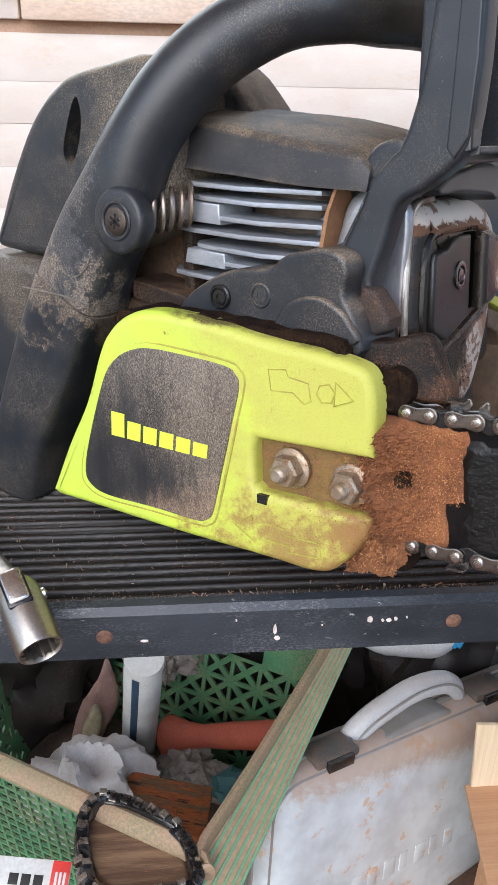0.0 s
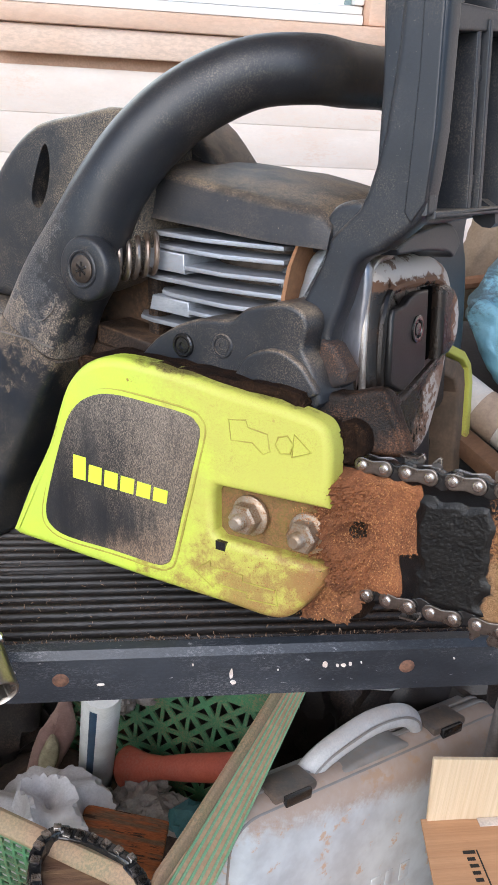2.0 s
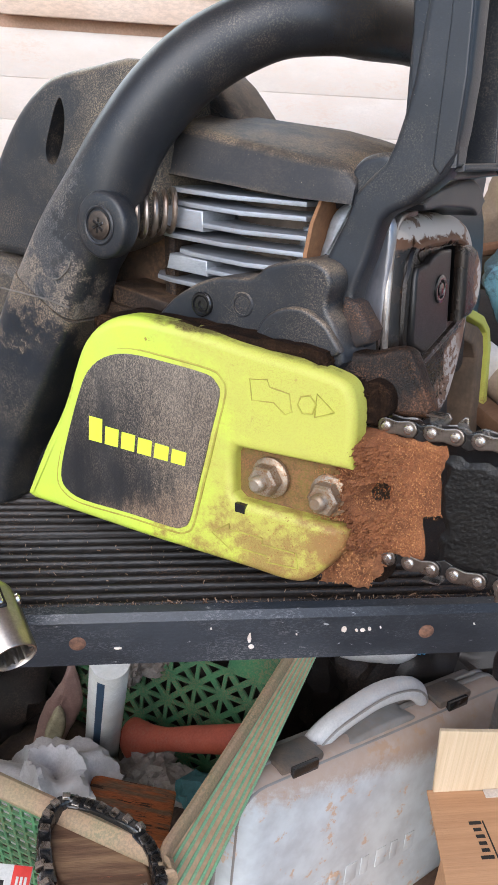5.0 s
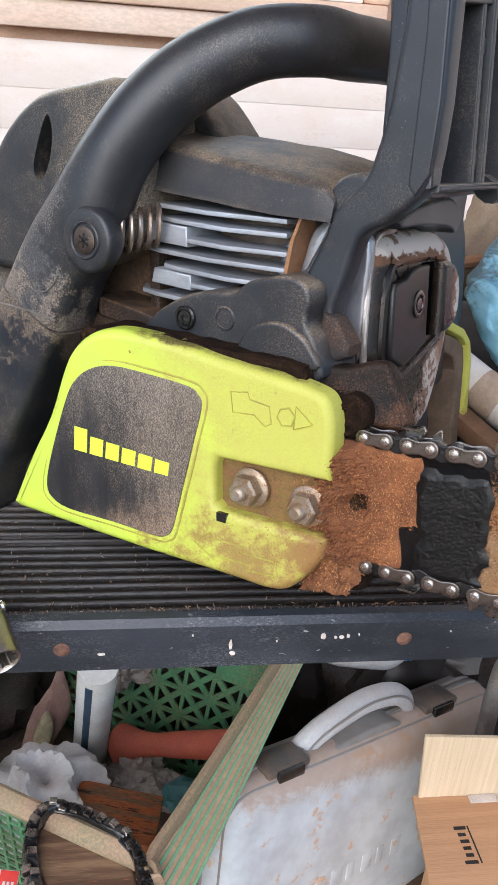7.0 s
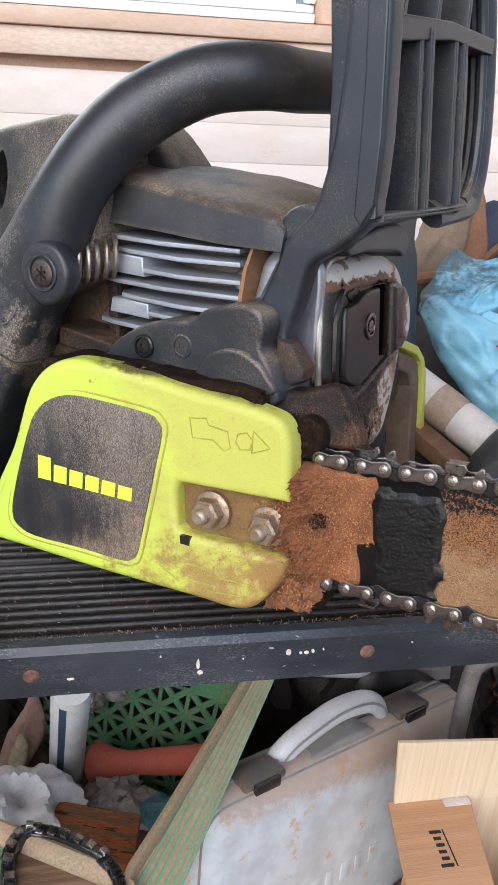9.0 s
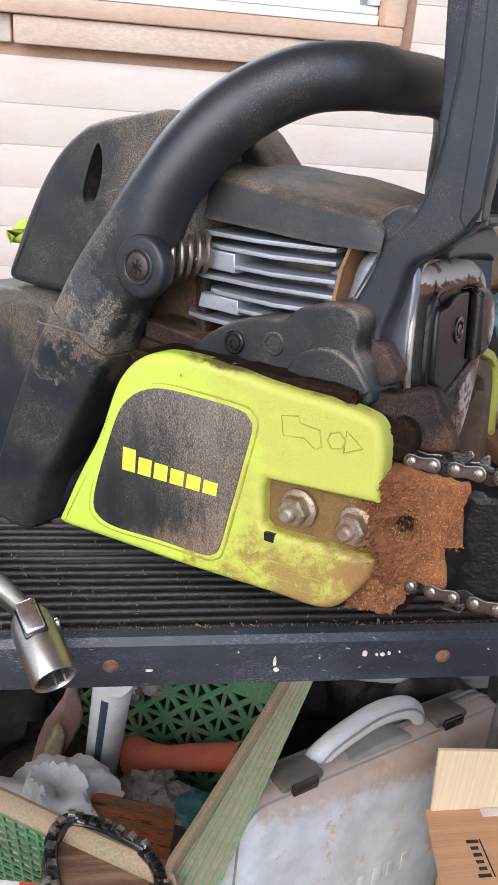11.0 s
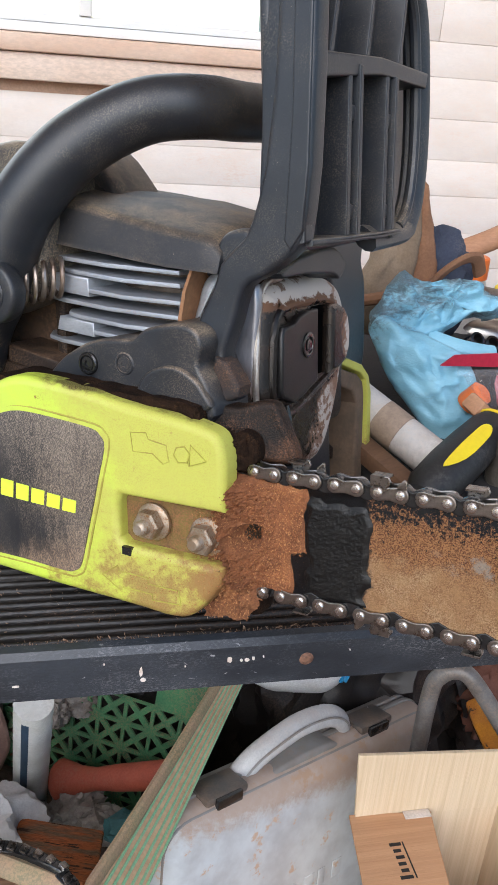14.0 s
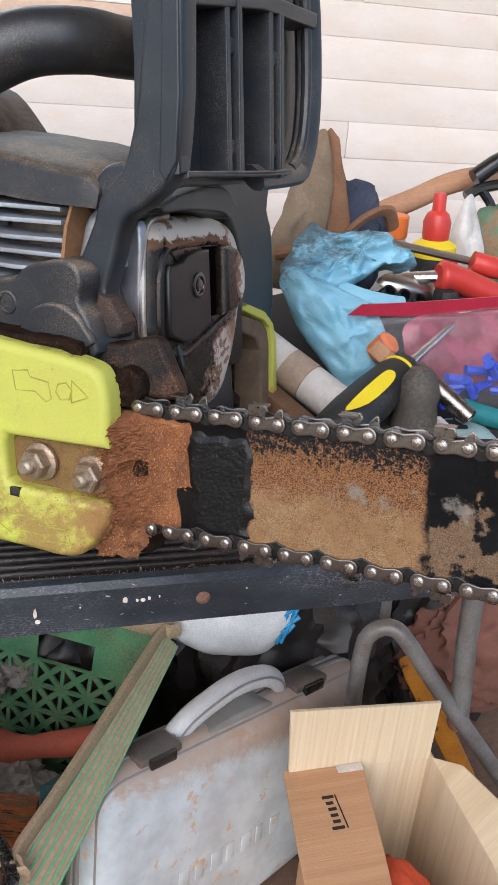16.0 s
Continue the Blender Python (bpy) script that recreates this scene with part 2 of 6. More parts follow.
def tube_bm(pts, radius, seg=12, closed=False, caps=True, bm=None, squash=1.0):
    """A swept round bar; radius is one number or one for each point."""
    bm = bm or bmesh.new()
    pts = [Vector(p) for p in pts]
    n = len(pts)
    radii = radius if isinstance(radius, (list, tuple)) else [radius] * n
    rings, up = [], None
    for i, p in enumerate(pts):
        a = pts[i - 1] if closed or i else p
        c = pts[(i + 1) % n] if closed or i + 1 < n else p
        d = (c - a).normalized()
        if up is None:
            up = d.orthogonal().normalized()
        up = (up - d * up.dot(d)).normalized()
        side = d.cross(up)
        rings.append([bm.verts.new(p + (up * math.cos(k * math.tau / seg) + side * math.sin(k * math.tau / seg) * squash) * radii[i]) for k in range(seg)])
    for i in range(n if closed else n - 1):
        r0, r1 = rings[i], rings[(i + 1) % n]
        for k in range(seg):
            bm.faces.new((r0[k], r0[(k + 1) % seg], r1[(k + 1) % seg], r1[k]))
    if caps and not closed:
        bm.faces.new(rings[0][::-1])
        bm.faces.new(rings[-1])
    return bm


def slab_bm(outline, lift0, lift1, plane="xz", bevel=0.0, seg=2, bm=None, back=True):
    """An outline swept along the axis that its plane lacks, from lift0 to lift1, with rounded edges; a lift may be a function of the two coordinates."""
    bm = bm or bmesh.new()
    pts = [Vector((a, c)) for a, c in outline]
    pts = [p for k, p in enumerate(pts) if (p - pts[k - 1]).length > 1e-6]
    n = len(pts)
    area = sum(pts[k - 1].x * pts[k].y - pts[k].x * pts[k - 1].y for k in range(n))
    inward = []
    for k in range(n):
        d0, d1 = (pts[k] - pts[k - 1]).normalized(), (pts[(k + 1) % n] - pts[k]).normalized()
        n0, n1 = Vector((-d0.y, d0.x)), Vector((-d1.y, d1.x))
        m_ = n0 + n1
        m_ = m_ / max(0.35, m_.length_squared / 2) if m_.length > 1e-6 else n0
        inward.append(m_ if area > 0 else -m_)

    def put(p, lift):
        return {"xz": (p.x, lift, p.y), "yz": (lift, p.x, p.y), "xy": (p.x, p.y, lift)}[plane]

    def height(lift, p):
        return lift(p.x, p.y) if callable(lift) else lift

    mid = pts[0]
    sign = 1.0 if height(lift1, mid) > height(lift0, mid) else -1.0
    steps = []
    if bevel:
        steps.append((bevel + 0.0005, 0.0))
        steps += [(bevel * (1 - math.sin(a)), bevel * (1 - math.cos(a))) for a in [math.pi / 2 * q / (seg + 1) for q in range(seg + 2)]]
    else:
        steps.append((0.0, 0.0))
    rings = [[bm.verts.new(put(p + q * ins, height(lift0, p) + sign * drop)) for p, q in zip(pts, inward)] for ins, drop in steps]
    ends = steps if back else [(0.0, 0.0)]
    rings += [[bm.verts.new(put(p + q * ins, height(lift1, p) - sign * drop)) for p, q in zip(pts, inward)] for ins, drop in reversed(ends)]
    for r0, r1 in zip(rings, rings[1:]):
        for k in range(n):
            bm.faces.new((r0[k], r0[(k + 1) % n], r1[(k + 1) % n], r1[k]))
    bm.faces.new(rings[0][::-1])
    bm.faces.new(rings[-1])
    return bm


def box_bm(x0, x1, y0, y1, z0, z1, bevel=0.002, seg=2, bm=None):
    bm = bm or bmesh.new()
    made = bmesh.ops.create_cube(bm, size=1, matrix=Matrix.Translation(((x0 + x1) / 2, (y0 + y1) / 2, (z0 + z1) / 2)) @ Matrix.Diagonal((abs(x1 - x0), abs(y1 - y0), abs(z1 - z0), 1)))
    if bevel:
        edges = list({e for v in made["verts"] for e in v.link_edges})
        bmesh.ops.bevel(bm, geom=edges, offset=bevel, segments=seg, affect="EDGES", profile=0.5, clamp_overlap=True)
    return bm


def lathe_bm(profile, seg=24, bm=None, m=Matrix()):
    """A profile of (radius, height) turned round z."""
    bm = bm or bmesh.new()
    rings = [[bm.verts.new(m @ Vector((max(r, 1e-5) * math.cos(k * math.tau / seg), max(r, 1e-5) * math.sin(k * math.tau / seg), h))) for k in range(seg)] for r, h in profile]
    for r0, r1 in zip(rings, rings[1:]):
        for k in range(seg):
            bm.faces.new((r0[k], r0[(k + 1) % seg], r1[(k + 1) % seg], r1[k]))
    bm.faces.new(rings[0][::-1])
    bm.faces.new(rings[-1])
    return bm


def loft_bm(sections, steps=5, seg=32):
    """A body through sections (x, y, z, half width, half depth, squareness) in millimetres, its depth lying along y where it starts."""
    secs = curve_through(sections, steps)
    bm, rings, deep = bmesh.new(), [], Vector((0, 1, 0))
    n = len(secs)
    for i, q in enumerate(secs):
        d = (Vector(secs[min(i + 1, n - 1)][:3]) - Vector(secs[max(i - 1, 0)][:3])).normalized()
        deep = (deep - d * deep.dot(d)).normalized()
        wide = d.cross(deep)
        ring = []
        for k in range(seg):
            c, s_ = math.cos(k * math.tau / seg), math.sin(k * math.tau / seg)
            c, s_ = math.copysign(abs(c) ** (2 / q[5]), c), math.copysign(abs(s_) ** (2 / q[5]), s_)
            ring.append(bm.verts.new((Vector(q[:3]) + deep * q[4] * c + wide * q[3] * s_) / 1000))
        rings.append(ring)
    for a, c in zip(rings, rings[1:]):
        for k in range(seg):
            bm.faces.new((a[k], a[(k + 1) % seg], c[(k + 1) % seg], c[k]))
    bm.faces.new(rings[0][::-1])
    bm.faces.new(rings[-1])
    return bm


def mm(pts):
    return [tuple(v / 1000 for v in p) for p in pts]


def rounded(pts, steps=4):
    """A smooth closed outline through 2D points."""
    return [(p.x, p.y) for p in curve_through([(a, c, 0) for a, c in pts], steps, True)]


def roughen(bm, amount, scale, seed=0.0, verts=None):
    for v in verts or bm.verts:
        v.co += noise.noise_vector(v.co * scale + Vector((seed, seed * 1.7, -seed))) * amount
    return bm


def cut(ob, cutters):
    """Takes closed bmesh bodies out of a mesh object for good."""
    temps = []
    for c in cutters:
        me = bpy.data.meshes.new("cutter")
        bmesh.ops.recalc_face_normals(c, faces=c.faces)
        c.to_mesh(me)
        c.free()
        k = new("cutter", me)
        k.matrix_world = ob.matrix_world if not ob.parent else ob.parent.matrix_world
        temps.append(k)
        mod = ob.modifiers.new("cut", "BOOLEAN")
        mod.operation, mod.object, mod.solver = "DIFFERENCE", k, "EXACT"
    bpy.context.view_layer.update()
    me = bpy.data.meshes.new_from_object(ob.evaluated_get(bpy.context.evaluated_depsgraph_get()))
    ob.modifiers.clear()
    ob.data = me
    me.shade_smooth()
    me.set_sharp_from_angle(angle=radians(32))
    for k in temps:
        bpy.data.objects.remove(k)
    return ob


# ---- ground and house wall ----
SHELF_Z = 0.815
LIP_Y = 0.306
WALL_Y = 1.12
bm = bmesh.new()
bmesh.ops.create_grid(bm, x_segments=2, y_segments=2, size=400)
tagged(finish("ground", bm, ground_mat), "bare red earth stretching away from the house", "ground", kind="structure").location.z = -0.012
bm = box_bm(-3.5, 3.5, -1.2, WALL_Y + 0.05, -0.06, 0.0, 0.0)
tagged(finish("floor", bm, earth), "dirt-covered porch floor under the shelf", "floor", kind="structure")
WIN_X0, WIN_X1, WIN_Z0, WIN_Z1 = -0.95, 0.285, 1.10, 2.1
bm = box_bm(-3.5, WIN_X0, WALL_Y + 0.006, WALL_Y + 0.16, 0, 2.7, 0)
box_bm(WIN_X1, 3.5, WALL_Y + 0.006, WALL_Y + 0.16, 0, 2.7, 0, bm=bm)
box_bm(WIN_X0, WIN_X1, WALL_Y + 0.006, WALL_Y + 0.16, 0, WIN_Z0, 0, bm=bm)
box_bm(WIN_X0, WIN_X1, WALL_Y + 0.006, WALL_Y + 0.16, WIN_Z1, 2.7, 0, bm=bm)
wall = tagged(finish("wall_north", bm, mat("peach_old_paint", (0.55, 0.36, 0.26), (0.48, 0.3, 0.21), 0.85, big=20), smooth=0), "blush-white painted plank house wall", "wall", kind="structure")

# added overhang, never in view: it blocks part of the sky light
bm = box_bm(-3.5, 3.5, -0.3, WALL_Y + 0.3, 2.7, 2.82, 0.004)
tagged(finish("ceiling", bm, wall_paint), "unseen overhang added above to hold back sky light", "ceiling", kind="structure")

# ---- the shelf ----
shelf = thing("utility_shelf", "black ribbed shelf with a scuffed painted steel edge", "shelf")
SHELF_X0, SHELF_X1, SHELF_Y1 = -0.62, 0.62, 0.83
# ribbed mat: one profile swept along x
profile, y = [], LIP_Y + 0.013
pitch = 0.0068
while y < SHELF_Y1:
    for f_, h in ((0.0, -0.0015), (0.08, 0.0015), (0.2, 0.0030), (0.36, 0.0031), (0.48, 0.0018), (0.56, -0.0015), (0.78, -0.002)):
        profile.append((y + f_ * pitch, SHELF_Z - 0.002 + h))
    y += pitch
bm = bmesh.new()
cols = [SHELF_X0 + (SHELF_X1 - SHELF_X0) * i / 60 for i in range(61)]
grid = [[bm.verts.new((x, py, pz + 0.0007 * noise.noise(Vector((x * 9, py * 40, 0))))) for py, pz in profile] for x in cols]
for a, c in zip(grid, grid[1:]):
    for j in range(len(profile) - 1):
        bm.faces.new((a[j], a[j + 1], c[j + 1], c[j]))
part("ribbed_mat", bm, mat_black, shelf, "black ribbed rubber mat, dusty", 60)
part("board", box_bm(SHELF_X0, SHELF_X1, LIP_Y + 0.004, SHELF_Y1, SHELF_Z - 0.022, SHELF_Z - 0.004, 0.001), plastic_black, shelf)
# steel edge: an angle profile with a rounded top
sec = [(0.0, -0.0225), (-0.0015, -0.0215), (-0.002, -0.006), (-0.001, 0.002), (0.002, 0.0052), (0.0065, 0.0058), (0.0075, 0.0046), (0.0095, 0.0035), (0.0095, 0.0015), (0.0135, -0.0005), (0.0135, -0.004), (0.003, -0.004), (0.003, -0.0225)]
LIP_X1 = 0.262
bm = slab_bm([(LIP_Y + a, SHELF_Z + c) for a, c in sec], SHELF_X0, LIP_X1 + 0.36, "yz", 0.0)
part("steel_edge", bm, lip_metal, shelf, "scuffed black painted steel edge")
for x, z in ((-0.030, 0.8065), (0.133, 0.8075)):
    m = Matrix.Translation((x, LIP_Y - 0.0016, z)) @ Matrix.Rotation(radians(90), 4, "X")
    bm = lathe_bm([(0.0038, -0.001), (0.0038, 0.0004), (0.003, 0.001), (0.001, 0.0012)], 16, m=m)
    part("screw", bm, mat("rusted_screw", (0.2, 0.1, 0.06), (0.1, 0.05, 0.035), 0.8, big=400, fine=1500) if x < 0 else bpy.data.materials["rusted_screw"], shelf, "rusty countersunk screw")

chip_white = mat("flaked_white_paint", (0.75, 0.68, 0.62), (0.6, 0.5, 0.42), 0.8, big=200)
for x, z, w, h in ((0.0925, 0.8105, 0.0016, 0.0019), (0.0985, 0.8098, 0.0008, 0.0009), (0.1015, 0.8098, 0.0015, 0.0011), (0.1047, 0.8104, 0.0010, 0.0011), (0.110, 0.811, 0.0005, 0.0006), (0.048, 0.8070, 0.0010, 0.0034), (0.0492, 0.802, 0.0016, 0.0014), (-0.012, 0.8035, 0.0022, 0.0006), (0.03, 0.813, 0.0005, 0.0004), (0.07, 0.8085, 0.0005, 0.0005), (-0.05, 0.812, 0.0006, 0.0004), (0.156, 0.8115, 0.0006, 0.0004)):
    outline = [(x + w * math.cos(a) * (0.8 + 0.3 * noise.noise(Vector((x * 900, a, 0)))), z + h * math.sin(a) * (0.8 + 0.3 * noise.noise(Vector((x * 900, a * 2, 3))))) for a in [k * math.tau / 10 for k in range(10)]]
    part("paint_chip", slab_bm(outline, LIP_Y - 0.0026, LIP_Y - 0.0012), chip_white, shelf)

# ---- the chainsaw ----
# x runs along the guide bar to its nose, y from the bar side into the body, z up
SAW = Matrix(((0.7497, 0.6603, -0.0442, 0.097), (-0.6467, 0.7452, 0.1628, 0.296), (0.1404, -0.0934, 0.9857, 0.889), (0, 0, 0, 1)))
saw = thing("chainsaw", "dusty black and yellow-green petrol chainsaw resting on the shelf", "chainsaw", SAW)


def cover_y(x, z=0.0):
    return -0.0155 + 0.125 * (x + 0.011)


def on_cover(pts, lift=0.0):
    return [(x, cover_y(x) - lift, z) for x, z in pts]


# clutch cover with the notch for the two bar nuts
edge = mm([(-178, -27), (-164, 0), (-151, 22), (-141, 46), (-135, 56), (-127, 63), (-117, 67), (-106, 67.5), (-89, 65.5), (-72, 62.5), (-54, 58.5), (-28, 54), (-16, 51), (-10, 48), (-7, 42), (-6, 33), (-7, 12)])
notch = mm([(-59, 14.5), (-61, 11), (-61, -7), (-58, -10)])
low = mm([(-7, -14), (-10, -24), (-18, -35), (-26, -42), (-36, -43.5), (-54, -41.5), (-100, -37.5), (-150, -32), (-174, -29.5)])
edge = [(p.x, p.y) for p in curve_through([(a, c, 0) for a, c in edge], 4)]
low = [(p.x, p.y) for p in curve_through([(a, c, 0) for a, c in low], 4)]
cover = part("clutch_cover", slab_bm(edge + notch + low, lambda x, z: cover_y(x), lambda x, z: cover_y(x) + 0.0115, bevel=0.0042, seg=4, back=False), cover_green, saw, "yellow-green clutch cover, dirty with sawdust")
part("recess_floor", slab_bm(mm([(-64, 17), (-8, 14), (-8, -17), (-62, -13)]), lambda x, z: cover_y(x) + 0.008, 0.002, bevel=0.0005), mat("grimy_green_plastic", (0.2, 0.15, 0.03), (0.13, 0.07, 0.028), 0.85, big=90, fine=1100, dust=(0.24, 0.11, 0.045), dust_amount=0.75, bump=0.6), cover, "grimy recess round the bar nuts")
label = rounded(mm([(-154, -13), (-150, 3), (-140, 30), (-134, 41), (-125, 48), (-112, 51), (-92, 49), (-73, 46), (-68, 43), (-66, 37), (-71, 18), (-77, -4), (-82, -23), (-86, -27.5), (-92, -28.5), (-115, -26), (-141, -24), (-151, -20)]), 3)
part("label_plate", slab_bm(label, lambda x, z: cover_y(x) - 0.0005, lambda x, z: cover_y(x) + 0.002, bevel=0.0003), label_black, cover, "scuffed black label plate")
rim = [(cx, cy) for cx, cy in ((-0.111 + (x + 0.111) * 1.06, 0.011 + (z - 0.011) * 1.06) for x, z in label)]
part("label_rim", tube_bm(on_cover(rim, -0.0003), 0.0006, 6, True), grimy_line, cover)
# plain blocks where the maker's word mark stands
for i in range(6):
    a = i / 6
    x0, x1 = -0.1355 + a * 0.0535, -0.1355 + (a + 0.135) * 0.0535
    zt, zb = 0.0195 - a * 0.0085 - (0.0025 if i else 0), 0.0078 - a * 0.0052
    part("logo_block", slab_bm([(x0, zb), (x1, zb - 0.0007), (x1 + 0.001, zt - 0.0008), (x0 + 0.001, zt)], lambda x, z: cover_y(x) - 0.0008, lambda x, z: cover_y(x) + 0.001), logo_green, cover, "yellow-green printed block")
# raised arrows on the cover
for mark in ([(-52, 46), (-44, 46.5), (-43, 43.5), (-34, 41.5), (-33, 34), (-36, 32.5), (-41, 37), (-51, 37)], [(-22, 43), (-14.5, 36), (-23, 33)], [(-29, 41), (-25, 42), (-22.5, 38.5), (-24, 34.5), (-28.5, 34), (-30.5, 37.5)]):
    part("raised_mark", tube_bm(on_cover(mm(mark), -0.00032), 0.00045, 5, True), grimy_line, cover)
arrow = mm([(-71, -27), (-62, -21), (-62, -24), (-46, -25), (-46, -28), (-30, -29), (-29, -36), (-44, -36), (-44, -33), (-60, -32), (-61, -34)])
part("raised_arrow", tube_bm(on_cover(arrow, -0.0003), 0.00045, 5, True), grimy_line, cover)
# no opening: a black plate gives the hole its shaded look
part("adjuster_hole", slab_bm(mm([(-59, -10.5), (-54, -11), (-54.5, -15), (-59, -14.5)]), lambda x, z: cover_y(x) - 0.0003, lambda x, z: cover_y(x) + 0.002), oily_black, cover)

# bar nuts on their studs
for x, z in ((-0.046, 0.0015), (-0.0185, -0.002)):
    m = Matrix.Translation((x, cover_y(x) + 0.0075, z)) @ Matrix.Rotation(radians(90), 4, "X")
    nut = part("bar_nut", lathe_bm([(0.0092, 0), (0.0092, 0.0016), (0.0078, 0.0024), (0.0070, 0.0026)], 28, m=m), steel_dusty, cover, "dusty zinc flange nut")
    bm = lathe_bm([(0.0072, 0.002), (0.0072, 0.0078), (0.0062, 0.0090), (0.0046, 0.0090)], 6, m=m)
    part("hexagon", bm, steel_dusty, nut)
    bm = bmesh.new()
    rings = [(0.0037 if i % 2 else 0.0034, 0.0085 + i * 0.00055) for i in range(9)] + [(0.0024, 0.0138)]
    part("stud", lathe_bm(rings, 14, bm, m), steel_dusty, nut)

# guide bar
BAR_END = 0.39
nose = [(BAR_END - 0.027 + 0.027 * math.sin(a), 0.027 * math.cos(a)) for a in [i * math.pi / 14 for i in range(15)]]
bar_outline = [(-0.04, 0.027)] + nose + [(-0.04, -0.027)]


def bar_material():
    """Black bar paint under packed and scattered sawdust, laid out along the bar."""
    m = bpy.data.materials.new("guide_bar_surface")
    m.use_nodes = True
    n, l = m.node_tree.nodes, m.node_tree.links
    b = n["Principled BSDF"]
    co = n.new("ShaderNodeTexCoord")
    sep = n.new("ShaderNodeSeparateXYZ")
    l.new(co.outputs["Object"], sep.inputs[0])

    def tex(scale, detail=6.0, rough_=0.7):
        t = n.new("ShaderNodeTexNoise")
        t.inputs["Scale"].default_value, t.inputs["Detail"].default_value, t.inputs["Roughness"].default_value = scale, detail, rough_
        l.new(co.outputs["Object"], t.inputs["Vector"])
        return t.outputs["Fac"]

    def maths(op, a, c):
        x = n.new("ShaderNodeMath")
        x.operation = op
        for sock, v in ((x.inputs[0], a), (x.inputs[1], c)):
            if isinstance(v, (int, float)):
                sock.default_value = v
            else:
                l.new(v, sock)
        return x.outputs[0]

    def step(v, lo, hi):
        r = n.new("ShaderNodeMapRange")
        r.interpolation_type = "SMOOTHSTEP"
        r.inputs["From Min"].default_value, r.inputs["From Max"].default_value = lo, hi
        l.new(v, r.inputs["Value"])
        return r.outputs["Result"]

    def blend(fac, a, c):
        x = n.new("ShaderNodeMix")
        x.data_type = "RGBA"
        l.new(fac, x.inputs[0])
        for sock, v in ((x.inputs[6], a), (x.inputs[7], c)):
            if isinstance(v, tuple):
                sock.default_value = (*v, 1)
            else:
                l.new(v, sock)
        return x.outputs[2]

    wob = maths("MULTIPLY", maths("SUBTRACT", tex(60), 0.5), 0.022)
    X = maths("ADD", sep.outputs["X"], wob)
    Z = maths("ADD", sep.outputs["Z"], maths("MULTIPLY", maths("SUBTRACT", tex(75), 0.5), 0.022))
    speck = tex(1650, 4.0)
    paint = blend(step(tex(45), 0.4, 0.65), (0.005, 0.005, 0.0055), (0.014, 0.014, 0.015))
    paint = blend(step(tex(600, 8.0, 0.8), 0.6, 0.66), paint, (0.13, 0.075, 0.045))
    tan = blend(step(speck, 0.42, 0.58), blend(step(tex(140), 0.4, 0.65), (0.5, 0.27, 0.12), (0.34, 0.16, 0.062)), blend(step(tex(55), 0.4, 0.6), (0.66, 0.42, 0.22), (0.58, 0.32, 0.14)))
    orange = blend(step(speck, 0.42, 0.56), (0.2, 0.075, 0.03), (0.56, 0.26, 0.095))
    # lower part of the long patch is dry and tan, the upper damp and orange with black showing through
    upper = step(Z, -0.005, 0.004)
    damp = blend(maths("MULTIPLY", step(maths("ADD", tex(520, 8.0, 0.82), maths("MULTIPLY", step(Z, 0.008, 0.026), 0.16)), 0.57, 0.63), 1.0), orange, paint)
    patch = blend(upper, tan, damp)
    in_patch = maths("MULTIPLY", step(X, 0.0555, 0.058), maths("SUBTRACT", 1.0, step(X, 0.131, 0.135)))
    far = maths("MULTIPLY", step(tex(38), 0.52, 0.57), step(X, 0.132, 0.137))
    colour = blend(in_patch, paint, patch)
    colour = blend(maths("MULTIPLY", far, 0.9), colour, blend(step(speck, 0.4, 0.6), (0.28, 0.16, 0.08), (0.44, 0.28, 0.16)))
    # scuffed bare streak along the bar
    streak = maths("MULTIPLY", maths("SUBTRACT", 1.0, step(maths("ABSOLUTE", maths("SUBTRACT", Z, 0.004), 0), 0.002, 0.005)), step(X, 0.08, 0.1))
    streak = maths("MULTIPLY", streak, step(tex(40), 0.48, 0.56))
    colour = blend(maths("MULTIPLY", streak, 0.75), colour, (0.48, 0.42, 0.35))
    l.new(colour, b.inputs["Base Color"])
    dusty = maths("MAXIMUM", in_patch, far)
    rough_v = maths("ADD", 0.3, maths("MULTIPLY", dusty, 0.62))
    l.new(rough_v, b.inputs["Roughness"])
    bp = n.new("ShaderNodeBump")
    bp.inputs["Strength"].default_value, bp.inputs["Distance"].default_value = 1.0, 0.0022
    l.new(maths("ADD", maths("MULTIPLY", tex(260, 10.0, 0.85), 2.2), maths("MULTIPLY", speck, 0.5)), bp.inputs["Height"])
    l.new(bp.outputs[0], b.inputs["Normal"])
    return m


bar = part("guide_bar", slab_bm(bar_outline, 0.0008, 0.0052, bevel=0.0006), bar_material(), saw, "black guide bar caked with orange and tan sawdust")


